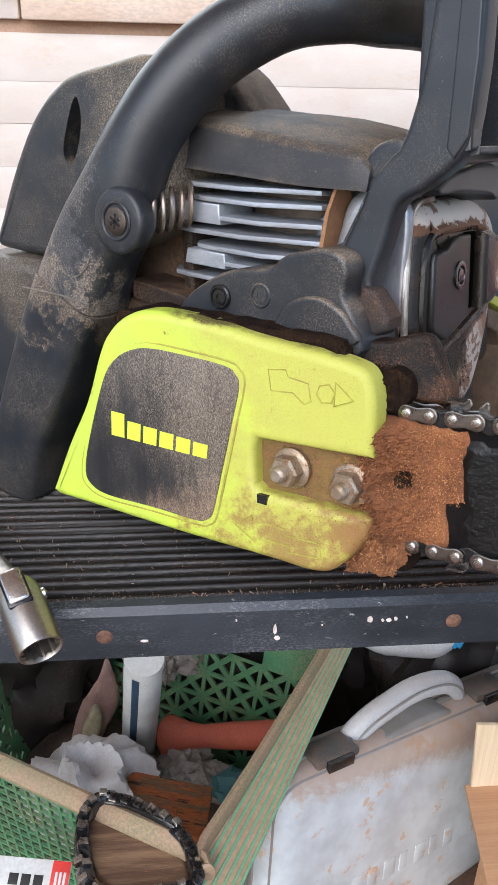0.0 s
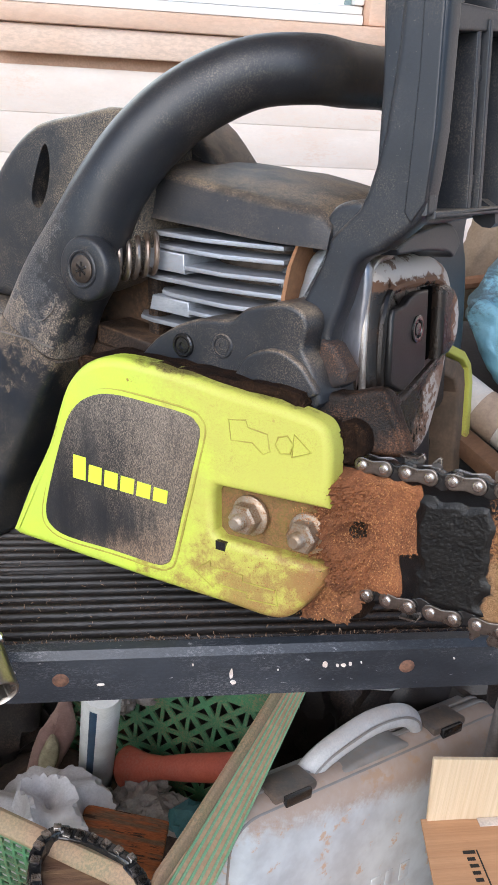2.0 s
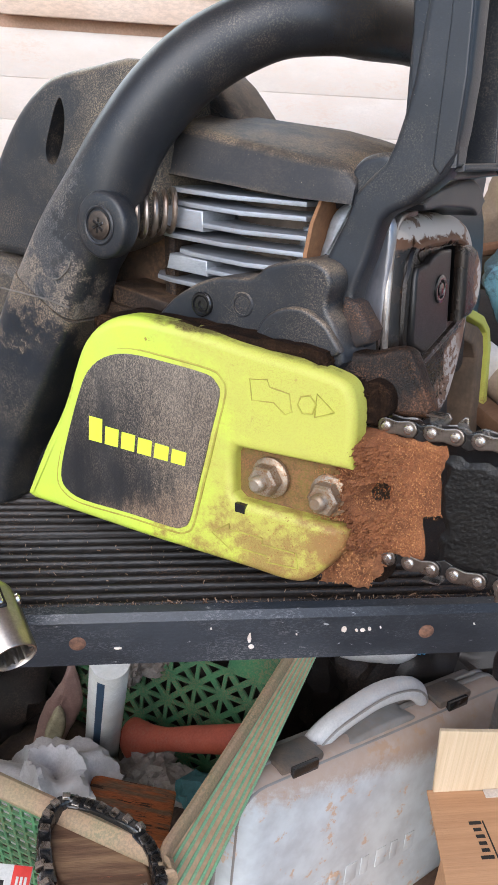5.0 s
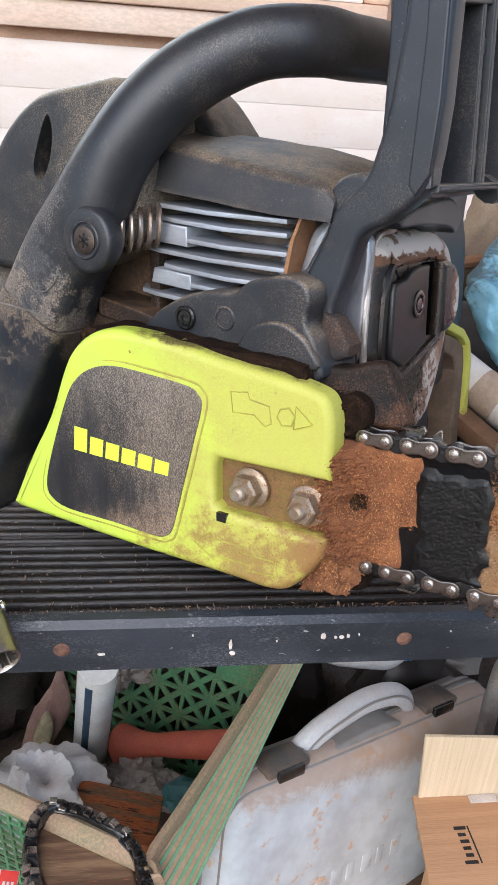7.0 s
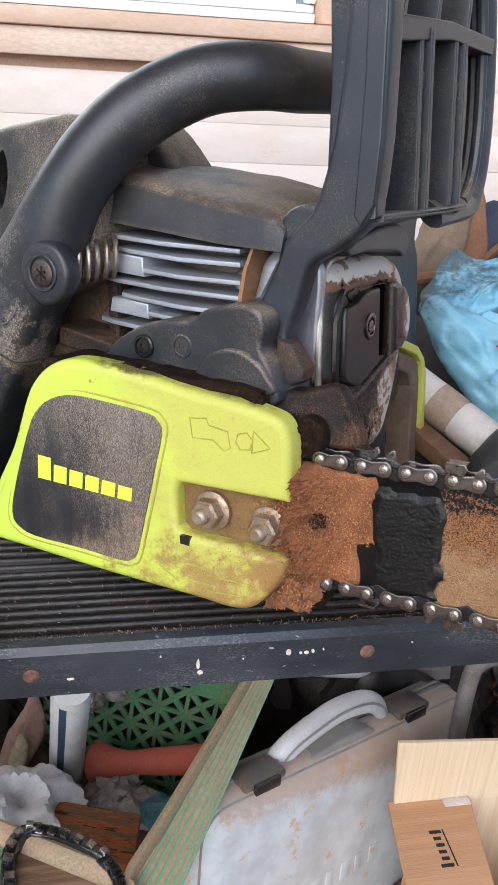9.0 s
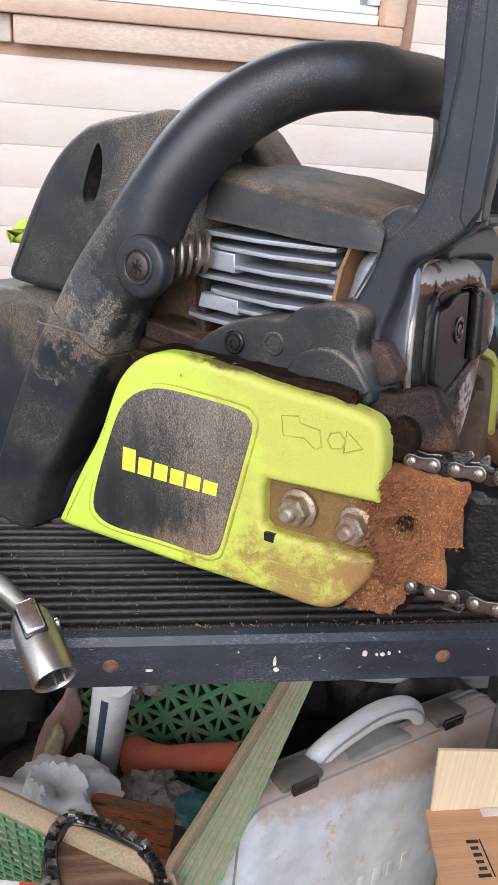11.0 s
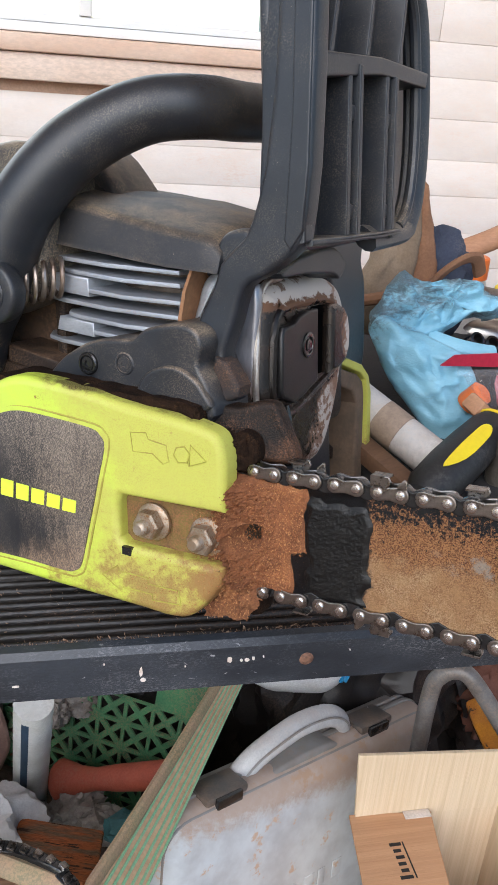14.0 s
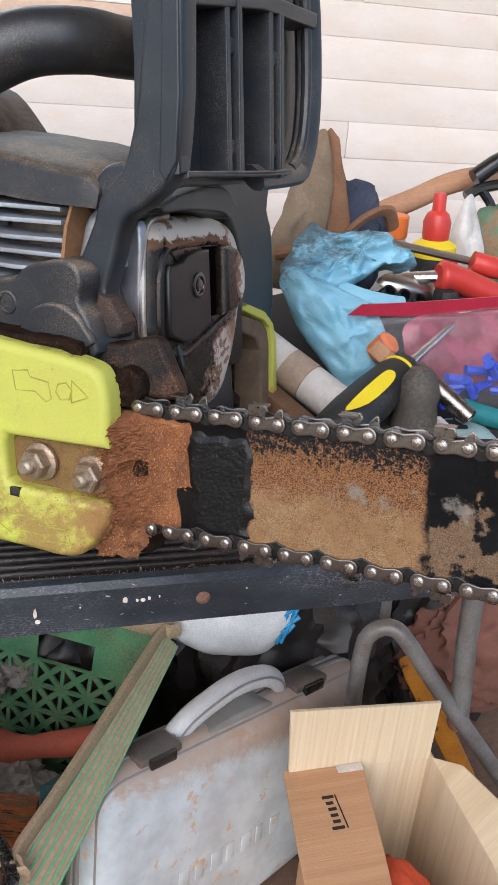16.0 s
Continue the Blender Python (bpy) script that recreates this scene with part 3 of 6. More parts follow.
# sawdust packed against the cover: a lumpy crust with a ragged edge
def crust(x0, x1, z0, z1, step_, height, inside, seed):
    bm = bmesh.new()
    nx, nz = int((x1 - x0) / step_), int((z1 - z0) / step_)
    rows = []
    for i in range(nx + 1):
        row = []
        for j in range(nz + 1):
            x, z = x0 + i * step_, z0 + j * step_
            d = inside(x + 0.004 * noise.noise(Vector((x * 120, z * 120, seed))), z + 0.004 * noise.noise(Vector((x * 110, z * 130, seed + 5))))
            p = Vector((x, 0, z))
            lump = 0.6 + 0.3 * noise.noise(p * 70 + Vector((seed, 0, 0))) + 0.16 * noise.noise(p * 420) + 0.22 * noise.noise(p * 1100)
            rise = max(0.0, min(1.0, d / 0.003))
            row.append((bm.verts.new((x, 0.0009 - rise * (0.0006 + height(x, z) * max(0.05, lump)), z)), d))
        rows.append(row)
    for a, c in zip(rows, rows[1:]):
        for j in range(nz):
            q = (a[j], a[j + 1], c[j + 1], c[j])
            if min(v[1] for v in q) > -0.0004:
                bm.faces.new([v[0] for v in q])
    for v in [v for v in bm.verts if not v.link_faces]:
        bm.verts.remove(v)
    return bm


def heap_inside(x, z):
    right = 0.027 if z > -0.006 else 0.021
    hole = math.hypot((x - 0.0) / 1.5, z - 0.0) - 0.0022
    left = 0.02 if -0.0125 < z < 0.011 else 0.012
    return min(x + left, right - x, 0.0262 - z, z + 0.0262, hole)


part("packed_sawdust", crust(-0.028, 0.03, -0.03, 0.03, 0.0004, lambda x, z: 0.0022 + 0.019 * min(1.0, max(0, (0.014 - x) / 0.022)) * (1.0 - 0.45 * max(0.0, -0.006 - x) / 0.014), heap_inside, 1.0), rusty_dust, bar, "packed rust-orange sawdust", 60)
part("tar_crust", crust(0.026, 0.058, -0.027, 0.022, 0.0005, lambda x, z: 0.0008, lambda x, z: min(x - 0.0265, 0.0565 - x, 0.021 - z, z + 0.026), 9.0), mat("tarry_crust", (0.003, 0.003, 0.0034), (0.008, 0.0075, 0.007), 0.36, spec=0.35, big=150, fine=1300, bump=0.3, spots=(0.13, 0.08, 0.05), spot_scale=900, spot_cut=0.66), bar, "black tarry crust", 60)
part("lower_sawdust", roughen(crust(-0.03, 0.006, -0.05, -0.024, 0.0009, lambda x, z: 0.006, lambda x, z: min(x + 0.028, 0.003 - x + (z + 0.03) * 0.3, z + 0.047 - max(0, x) * 0.4, -0.024 - z), 3.0), 0.0012, 400), mat("damp_sawdust", (0.2, 0.075, 0.03), (0.33, 0.14, 0.055), 0.95, big=120, fine=800, grain=0.6, bump=0.9), bar, "damp dark sawdust", 60)
part("sawdust_backing", box_bm(-0.03, 0.002, 0.003, 0.02, -0.045, 0.03, 0.004), dark_dust, bar)

# saw chain: links of 9.5 mm pitch round the bar
PITCH, RUN_Z = 0.00978, 0.0297
chain = part("saw_chain", tube_bm([(0.0, 0.003, 0.0271), (BAR_END - 0.027, 0.003, 0.0271)], 0.0006, 6), steel_dark, saw, "oiled dark steel saw chain")


def link_bm(y, cutter=False, t=0.0012):
    h = PITCH / 2
    out = []
    for sx in (-1, 1):
        for k in range(9):
            a = (90 if sx < 0 else -90) + k * 22.5
            out.append((sx * h + 0.0036 * math.cos(radians(a)), 0.0036 * math.sin(radians(a))))
        out.append((0.0, -0.0027 if sx < 0 else 0.0027))
    bm = slab_bm(out, y, y + t, bevel=0.00025, seg=1)
    return bm


def bent_cutter(y):
    bm = link_bm(y)
    # cutting tooth, folded over the chain, and the depth gauge in front
    slab_bm(mm([(-8.5, 2.5), (-8.3, 6.6), (-0.5, 7.4), (0.6, 5.2), (-0.6, 2.2)]), y, y + 0.0012, bevel=0.0002, seg=1, bm=bm)
    box_bm(-0.0084, -0.0004, y, y + 0.0062, 0.0062, 0.0072, 0.0002, 1, bm=bm)
    slab_bm(mm([(3.2, 2.5), (3.4, 4.2), (6.2, 7.0), (7.4, 6.4), (7.6, 2.5)]), y, y + 0.0012, bevel=0.0002, seg=1, bm=bm)
    return bm


def far_cutter(y):
    bm = link_bm(y)
    slab_bm(mm([(-8.5, 2.5), (-8.3, 6.6), (-0.5, 7.4), (0.6, 5.2), (-0.6, 2.2)]), y, y + 0.0012, bevel=0.0002, seg=1, bm=bm)
    box_bm(-0.0084, -0.0004, y - 0.005, y + 0.0012, 0.0062, 0.0072, 0.0002, 1, bm=bm)
    slab_bm(mm([(3.2, 2.5), (3.4, 4.2), (6.2, 7.0), (7.4, 6.4), (7.6, 2.5)]), y, y + 0.0012, bevel=0.0002, seg=1, bm=bm)
    return bm


def as_mesh(name, bm, material):
    ob = finish(name, bm, material, smooth=30)
    me = ob.data
    bpy.data.objects.remove(ob)
    return me


strap_mesh = as_mesh("tie_strap", link_bm(-0.0011), steel_dark)
back_mesh = as_mesh("tie_strap", link_bm(0.0052), steel_dark)
cutter_mesh = as_mesh("cutter", bent_cutter(-0.0011), steel_dark)
far_mesh = as_mesh("cutter", far_cutter(0.0052), steel_dark)
drive = slab_bm(mm([(-8.2, 0), (-6.5, 2.9), (-3, 3.2), (0, 1.8), (3, 3.2), (6.5, 2.9), (8.2, 0), (5, -3), (0, -5), (-5, -3)]), 0.0003, 0.005, bevel=0.0003, seg=1)
drive_mesh = as_mesh("drive_link", drive, oily_black)
rivet_mesh = as_mesh("rivet", lathe_bm([(0.0021, 0.0), (0.0021, 0.0005), (0.0016, 0.00095), (0.0006, 0.0011)], 14, m=Matrix.Translation((0, -0.0011, 0)) @ Matrix.Rotation(radians(90), 4, "X")), steel)


def link_at(mesh, m, label=""):
    ob = new(mesh.name.split(".")[0], mesh)
    ob.parent = chain
    ob.matrix_basis = m
    return ob


def run_pose(s, side):
    """A place along the upper (side 1) or lower run, s metres from the cover."""
    if side > 0:
        return Matrix.Translation((s, 0, RUN_Z))
    return Matrix.Translation((s, 0, -0.0282)) @ Matrix.Diagonal((-1, 1, -1, 1))


for side, start, n_links in ((1, -0.0035, 18), (-1, -0.0095, 19)):
    for i in range(n_links):
        s = start + (i + 0.5) * 2 * PITCH
        link_at(cutter_mesh if i % 4 == 3 else strap_mesh, run_pose(s, side))
        link_at(far_mesh if i % 4 == 1 else back_mesh, run_pose(s, side))
        link_at(drive_mesh, run_pose(s + PITCH, side))
        for e in (-0.5, 0.5):
            link_at(rivet_mesh, run_pose(s + e * PITCH, side))
ang = math.pi / 7
for k in range(7):
    a = (k + 0.5) * ang
    m = Matrix.Translation((BAR_END - 0.027 + RUN_Z * math.sin(a), 0, RUN_Z * math.cos(a))) @ Matrix.Rotation(a, 4, "Y")
    link_at(strap_mesh if k % 2 == 0 else drive_mesh, m)

# ---- body ----
part("crankcase", box_bm(-0.17, -0.02, 0.004, 0.15, 0.02, 0.068, 0.006), plastic_grimy, saw, "grimy black crankcase")
bm = slab_bm(mm([(-215, -50), (-205, 60), (-30, 60), (-25, -40), (-45, -58), (-120, -52)]), 0.036, 0.15, bevel=0.006)
for v in bm.verts:
    if v.co.z < 0:
        v.co.z = (SHELF_Z + 0.0005 - 0.889 - 0.1404 * v.co.x + 0.0934 * v.co.y) / 0.9857 + 0.004 * (v.co.z > -0.046)
part("base", bm, plastic_black, saw)
# sawdust lying on the ledge over the cover
ledge = box_bm(-0.135, -0.022, -0.010, 0.01, 0.052, 0.0655, 0.003)
bmesh.ops.subdivide_edges(ledge, edges=ledge.edges[:], cuts=14, use_grid_fill=True)
for v in ledge.verts:
    v.co.z -= 0.10 * (v.co.x + 0.09) if v.co.x > -0.09 else 0
    if v.co.y < 0:
        v.co.y = min(v.co.y, cover_y(v.co.x) + 0.008)
roughen(roughen(ledge, 0.0016, 140), 0.0012, 600)
part("ledge_sawdust", ledge, dark_dust, saw, "oily sawdust on the ledge", 60)
# brake band cover with its lobes
part("brake_cover", slab_bm(rounded(mm([(-112, 60), (-110, 70), (-96, 79), (-83, 83.5), (-71, 84.5), (-63, 85), (-56, 90), (-44, 93), (-34, 93.5), (-27, 90), (-25, 84), (-27, 75), (-22, 66), (-21, 50), (-60, 50)]), 4), -0.002, 0.03, bevel=0.002), plastic_black, saw, "black sprocket housing with dust")
part("brake_lobe", slab_bm(rounded(mm([(-60, 56), (-59, 63), (-54, 70), (-45, 74), (-36, 74), (-28, 70), (-23, 65), (-21, 56)]), 4), -0.005, 0.0, bevel=0.0015), plastic_black, saw)
for x, z, y in ((-0.0895, 0.0715, -0.0035), (-0.068, 0.073, -0.0022)):
    m = Matrix.Translation((x, y + 0.0016, z)) @ Matrix.Rotation(radians(90), 4, "X")
    part("screw_boss", lathe_bm([(0.0056, 0), (0.0056, 0.0014), (0.0050, 0.0020), (0.0042, 0.0020), (0.0042, 0.0008), (0.0036, 0.0008), (0.0034, 0.0016), (0.0016, 0.0017), (0.0014, 0.0009)], 20, m=m), plastic_black if x > -0.08 else oily_black, saw)

# cylinder with its cooling fins
cyl = part("cylinder", lathe_bm([(0.03, -0.04), (0.03, 0.02)], 32, m=Matrix.Translation((-0.078, 0.062, 0.1))), mat("grimy_aluminium", (0.16, 0.12, 0.09), (0.09, 0.065, 0.05), 0.6, 0.3, big=60, bump=0.3), saw, "aluminium cylinder with cooling fins")


def fin(z, x0, x1, thick, y0=0.014):
    pts = [(x0, 0.09), (x0, y0 + 0.012), (x0 + 0.006, y0 + 0.003), (x0 + 0.016, y0), (x0 + 0.045, y0 - 0.001), (x1 - 0.002, y0 + 0.001), (x1 - 0.002, 0.09)]
    return slab_bm(pts, lambda x, y: z - 0.10 * (x + 0.093) + 0.35 * max(0, x + 0.062) ** 2 * 20, lambda x, y: z + thick - 0.10 * (x + 0.093) + 0.35 * max(0, x + 0.062) ** 2 * 20, "xy", 0.0004, 1)


for z, x0, x1 in ((0.1165, -0.134, -0.045), (0.1105, -0.125, -0.045), (0.1025, -0.124, -0.045), (0.0955, -0.134, -0.045), (0.0885, -0.123, -0.045), (0.0822, -0.123, -0.045), (0.0745, -0.137, -0.06)):
    part("fin", fin(z, x0, x1, 0.0022), aluminium, cyl)
for z0, z1, xa in ((0.1035, 0.1125, -0.1245), (0.0835, 0.0905, -0.1225)):
    part("fin_web", slab_bm([(xa, z0 + 0.0005), (xa + 0.002, z1 + 0.0005), (xa + 0.024, z1 - 0.002), (xa + 0.024, z0 - 0.0022)], 0.0135, 0.04, bevel=0.0006), aluminium, cyl)
part("gasket", slab_bm(mm([(-38.5, 118), (-40, 118), (-45, 107), (-48, 94), (-48, 88), (-46.2, 88), (-46, 94), (-43.2, 107)]), 0.0145, 0.045), mat("tan_gasket", (0.3, 0.15, 0.07), (0.2, 0.1, 0.05), 0.8, big=80), saw, "tan heat gasket")
part("heat_spacer", slab_bm(rounded(mm([(-26, 117), (-35, 115), (-41, 110), (-44.5, 100), (-45.5, 90), (-24, 88)]), 3), 0.024, 0.07, bevel=0.005), aluminium, saw)
part("shroud", box_bm(-0.205, -0.126, 0.03, 0.1, 0.05, 0.15, 0.004), mat("brown_grimy_shroud", (0.05, 0.032, 0.022), (0.12, 0.065, 0.035), 0.8, big=40, bump=0.4, dust=(0.22, 0.12, 0.06), dust_amount=0.5), saw)
part("shroud_ledge", slab_bm(mm([(-150, 76), (-150, 66), (-108, 58), (-108, 68)]), 0.004, 0.05, bevel=0.002), plastic_grimy, saw)
part("shroud_rib", box_bm(-0.128, -0.121, 0.018, 0.05, 0.06, 0.1, 0.002), plastic_grimy, saw)

# top cover: a loft of cross-sections along x
secs = []
for x, zl, zc, zt in ((-165, 134, 157, 163), (-132, 129.5, 151, 158), (-118, 127, 148, 155), (-97, 124, 143.5, 152), (-86, 122.5, 141, 150), (-70, 120, 137.5, 148), (-52, 117.5, 133.5, 143.5), (-35, 116, 130.5, 138.5), (-29, 115.5, 129, 136), (-24, 115, 124, 129)):
    secs.append([(x, 11, zl), (x, 12, zl + 2), (x, 13.5, zc - 3), (x, 15, zc), (x, 19, zc + 1.8), (x, 38, (zc + zt) / 2 + 2), (x, 60, zt), (x, 95, zt - 1), (x, 125, zc - 6), (x, 130, zl)])
bm = bmesh.new()
rings = [[bm.verts.new(Vector(p) / 1000) for p in s] for s in secs]
for a, c in zip(rings, rings[1:]):
    for j in range(len(a)):
        bm.faces.new((a[j], a[(j + 1) % len(a)], c[(j + 1) % len(a)], c[j]))
bm.faces.new(rings[0])
bm.faces.new(rings[-1])
part("top_cover", bm, mat("dusty_top_plastic", (0.012, 0.0145, 0.0185), (0.017, 0.0195, 0.024), 0.5, dust=(0.34, 0.25, 0.16), dust_amount=0.34, dust_up=0.9, big=26, fine=1200, bump=0.15, spots=(0.26, 0.2, 0.14), spot_scale=1000, spot_cut=0.655, grit=True), saw, "black top cover with dust on its slope", 50)
part("dome", slab_bm(mm([(-99, 148), (-101, 152), (-108, 161), (-114, 168), (-120, 173), (-128, 176.5), (-145, 178.5), (-175, 176), (-205, 168), (-222, 158), (-222, 140), (-150, 138)]), 0.040, 0.079, bevel=0.003, seg=3), plastic_black, saw, "black ridge of the rear housing")

# rear housing with its oval slot
dusty_rear = mat("dusty_rear_plastic", (0.0125, 0.015, 0.0195), (0.018, 0.0215, 0.0275), 0.4, dust=(0.38, 0.3, 0.205), dust_amount=0.42, dust_up=0.8, big=30, fine=1100, bump=0.1, spots=(0.22, 0.18, 0.135), spot_scale=750, spot_cut=0.65, speck=0.9, grit=True,
                 washes=[((0.38, 0.3, 0.205), (1.0, 0, -0.3), -0.235, -0.175, 0.12, 0.7)])
rear = part("rear_housing", slab_bm(rounded(mm([(-248, 92), (-240, 108), (-230, 125), (-215, 146), (-202, 159), (-188, 168), (-177, 171.5), (-154, 174), (-127, 175), (-115, 160), (-118, 125), (-130, 100), (-170, 86), (-204, 85), (-235, 88)]), 3), 0.002, 0.075, bevel=0.005, seg=4), dusty_rear, saw, "black rear housing, dusty")
slot = rounded(mm([(-174.5, 161), (-178, 158), (-183, 148), (-186.5, 139), (-186, 133), (-182, 131), (-178, 135), (-174, 144), (-172.5, 154)]), 3)
cut(rear, [slab_bm(slot, -0.01, 0.05)])
part("slot_lining", slab_bm(slot, 0.03, 0.034), oily_black, rear)
scuffed_rear = mat("dusty_handle_plastic", (0.0125, 0.015, 0.0195), (0.018, 0.0215, 0.0275), 0.4, dust=(0.3, 0.235, 0.16), dust_amount=0.3, big=30, fine=1100, bump=0.1, speck=0.9, grit=True, washes=[((0.3, 0.235, 0.16), (0, 0, 1.0), 0.035, 0.075, 0.1, 0.6)])
part("rear_handle", slab_bm(rounded(mm([(-330, 60), (-300, 82), (-246, 86), (-204, 79), (-195, 30), (-205, -36), (-245, -42), (-300, -30)]), 4), -0.004, 0.075, bevel=0.008, seg=3), scuffed_rear, saw, "black rear handle body, dusty")
part("starter_housing", slab_bm(rounded(mm([(-420, 100), (-388, 119), (-262, 118), (-200, 100), (-120, 90), (-110, 40), (-120, -20), (-230, -10), (-250, 92), (-400, 94)]), 3), 0.15, 0.205, bevel=0.01, seg=3), cover_green, saw, "yellow-green starter housing")
# lower bracket of the front handle
scuffed = mat("scuffed_black_plastic", (0.0125, 0.0155, 0.0205), (0.019, 0.0225, 0.029), 0.36, dust=(0.42, 0.34, 0.24), dust_amount=0.42, big=28, fine=1100, bump=0.08, spots=(0.2, 0.19, 0.175), spot_scale=150, spot_cut=0.7, speck=0.9, grit=True,
              washes=[((0.4, 0.3, 0.2), (0.2, 0, 1.0), 0.012, 0.04, 0.2, 0.6)])
part("handle_bracket", loft_bm([(-171.5, -7.5, 70.5, 21.8, 16.8, 6), (-191, -8, 39, 21, 16.8, 6), (-212, -8, 3, 19.5, 16.8, 6), (-226, -8, -26, 19, 17, 5), (-231, -8, -44, 19, 17, 4), (-234, -8, -54, 18, 16, 4)]), scuffed, saw, "dusty black lower handle bracket", 50)
part("bracket_grime", roughen(slab_bm(mm([(-182, -30), (-150, 30), (-130, 64), (-112, 64), (-130, 30), (-160, -30)]), -0.014, 0.02, bevel=0.003), 0.001, 200), dark_dust, saw, "brown grime behind the cover", 60)
# front handle: a flat foot that rounds into a tube
foot = [(-171.5, -7.5, 71.5, 21.5, 16.5, 4.5), (-159.5, -8, 91.5, 19.5, 16.5, 4), (-147.5, -8, 107, 20, 16.5, 3), (-137.5, -7.5, 122.5, 17.8, 16.5, 2.5), (-127, -4.5, 140.5, 16.6, 16.4, 2), (-115, 1.5, 157, 16.2, 16.2, 2), (-102, 10, 171, 15.9, 15.9, 2)]
arch = [(-88, 21, 181.5, 15.5, 15.5, 2), (-71.5, 33, 188.5, 15, 15, 2), (-54, 50, 190, 14.6, 14.6, 2), (-50, 75, 190, 14.4, 14.4, 2), (-50, 125, 192, 14.4, 14.4, 2), (-52, 160, 189, 14.4, 14.4, 2), (-60, 190, 178, 14.4, 14.4, 2), (-72, 215, 150, 14.4, 14.4, 2), (-78, 225, 110, 14.4, 14.4, 2), (-80, 225, 60, 14.4, 14.4, 2)]
path = curve_through([Vector(q[:3]) / 1000 for q in foot + arch], 7)
handle_plastic = mat("scuffed_satin_plastic", (0.0125, 0.0155, 0.0205), (0.018, 0.0215, 0.0275), 0.41, dust=(0.4, 0.32, 0.225), dust_amount=0.34, big=26, bump=0.06, fine=1100, spots=(0.24, 0.24, 0.24), spot_scale=120, spot_cut=0.715, speck=0.9, grit=True,
                     washes=[((0.4, 0.3, 0.2), (-1.0, 0, -0.9), 0.082, 0.108, 0.26, 0.7), ((0.3, 0.3, 0.3), (-1.0, 0, 0.2), 0.168, 0.174, 0.09, 0.3), ((0.012, 0.0095, 0.0085), (0.7, 1.0, 0), -0.012, 0.004, 0.004, 0.98)])
tube = part("front_handle", loft_bm(foot + arch, 7), handle_plastic, saw, "satin black tubular front handle", 50)
part("mould_line", tube_bm(mm([(-197, -24.6, 73.5), (-185, -25.3, 72.5), (-165, -25.3, 70.5), (-150, -24.8, 67.5)]), 0.00045, 5), mat("pale_seam", (0.2, 0.18, 0.16), None, 0.6), saw)
part("mould_mark", tube_bm(curve_through(mm([(-147, -24.2, 92), (-149, -24.6, 86), (-155, -24.8, 81), (-160, -24.9, 80)]), 4), 0.0003, 5), bpy.data.materials["pale_seam"], saw)
lug_at = Matrix.Translation((-0.1275, -0.0255, 0.1055)) @ Matrix.Rotation(radians(90), 4, "X")
part("pivot_lug", lathe_bm([(0.0138, -0.0095), (0.0146, -0.0075), (0.0146, -0.0018), (0.0139, -0.0005), (0.0128, 0.0), (0.0092, 0.0)], 36, m=lug_at), handle_plastic, tube, "round pivot lug", 40)
near = min(path, key=lambda p: (p - Vector((-0.0595, 0.034, 0.19))).length)
seat = Vector((-0.53, -0.78, -0.05)).normalized()
part("mould_ring", tube_bm([near + (seat * 0.99 + (Vector((0.80, -0.55, 0.1)).normalized() * math.cos(a) + Vector((0.05, -0.05, 1)).normalized() * math.sin(a)) * 0.38).normalized() * 0.0153 for a in [k * math.tau / 28 for k in range(28)]], 0.00028, 5, True), mat("scuffed_edge", (0.12, 0.12, 0.12), None, 0.5), saw)
part("pivot_boss", lathe_bm([(0.0086, -0.004), (0.0086, 0.0004), (0.008, 0.0009), (0.0073, 0.0006), (0.0068, -0.0016)], 28, m=lug_at), handle_plastic, tube)
screw = part("pivot_screw", lathe_bm([(0.0064, -0.002), (0.0062, 0.0006), (0.005, 0.0011), (0.0012, 0.0011)], 20, m=lug_at), mat("grimy_screw_steel", (0.07, 0.058, 0.05), (0.13, 0.1, 0.08), 0.4, 0.8, big=300, fine=1500), tube, "worn dark screw")
# dark bars on the head stand for the shade in its slots
for turn in (20, 80, 140):
    part("screw_slot", box_bm(-0.0034, 0.0034, -0.0007, 0.0007, 0.0007, 0.0013, 0.0002, 1), oily_black, screw).matrix_basis = lug_at @ Matrix.Rotation(radians(turn), 4, "Z")
# anti-vibration spring
coil = [(-0.1365 + 0.0205 * t + 0.0094 * 0.62 * math.cos(t * 7.5 * math.tau), -0.012 + 0.0255 * t - 0.0094 * 0.78 * math.cos(t * 7.5 * math.tau) * 0.6, 0.1055 + 0.0055 * t + 0.0092 * math.sin(t * 7.5 * math.tau)) for t in [i / 220 for i in range(221)]]
part("spring", tube_bm(coil, 0.0013, 8), mat("spring_steel", (0.42, 0.36, 0.31), (0.24, 0.16, 0.11), 0.33, 0.85, big=80), saw, "steel coil spring")

# hand guard: a back plate with a rim, upright ribs and a bridge
guard = part("hand_guard", slab_bm(rounded(mm([(15, 126), (16, 180), (17, 252), (60, 262), (130, 262), (160, 252), (172, 232), (177, 205), (178, 170), (172, 142), (158, 129), (100, 125), (50, 124)]), 3), -0.004, 0.001, "yz", 0.0015), plastic_guard, saw, "black ribbed hand guard, dusty")
part("rim", slab_bm([(0.014, 0.129), (0.0145, 0.255), (0.028, 0.255), (0.0275, 0.2), (0.0245, 0.135), (0.023, 0.129)], -0.003, 0.018, "yz", 0.0012), plastic_guard, guard)
right = mm([(100, 128), (150, 131), (160, 137), (168, 150), (172, 175), (170, 208), (163, 238), (150, 256)])
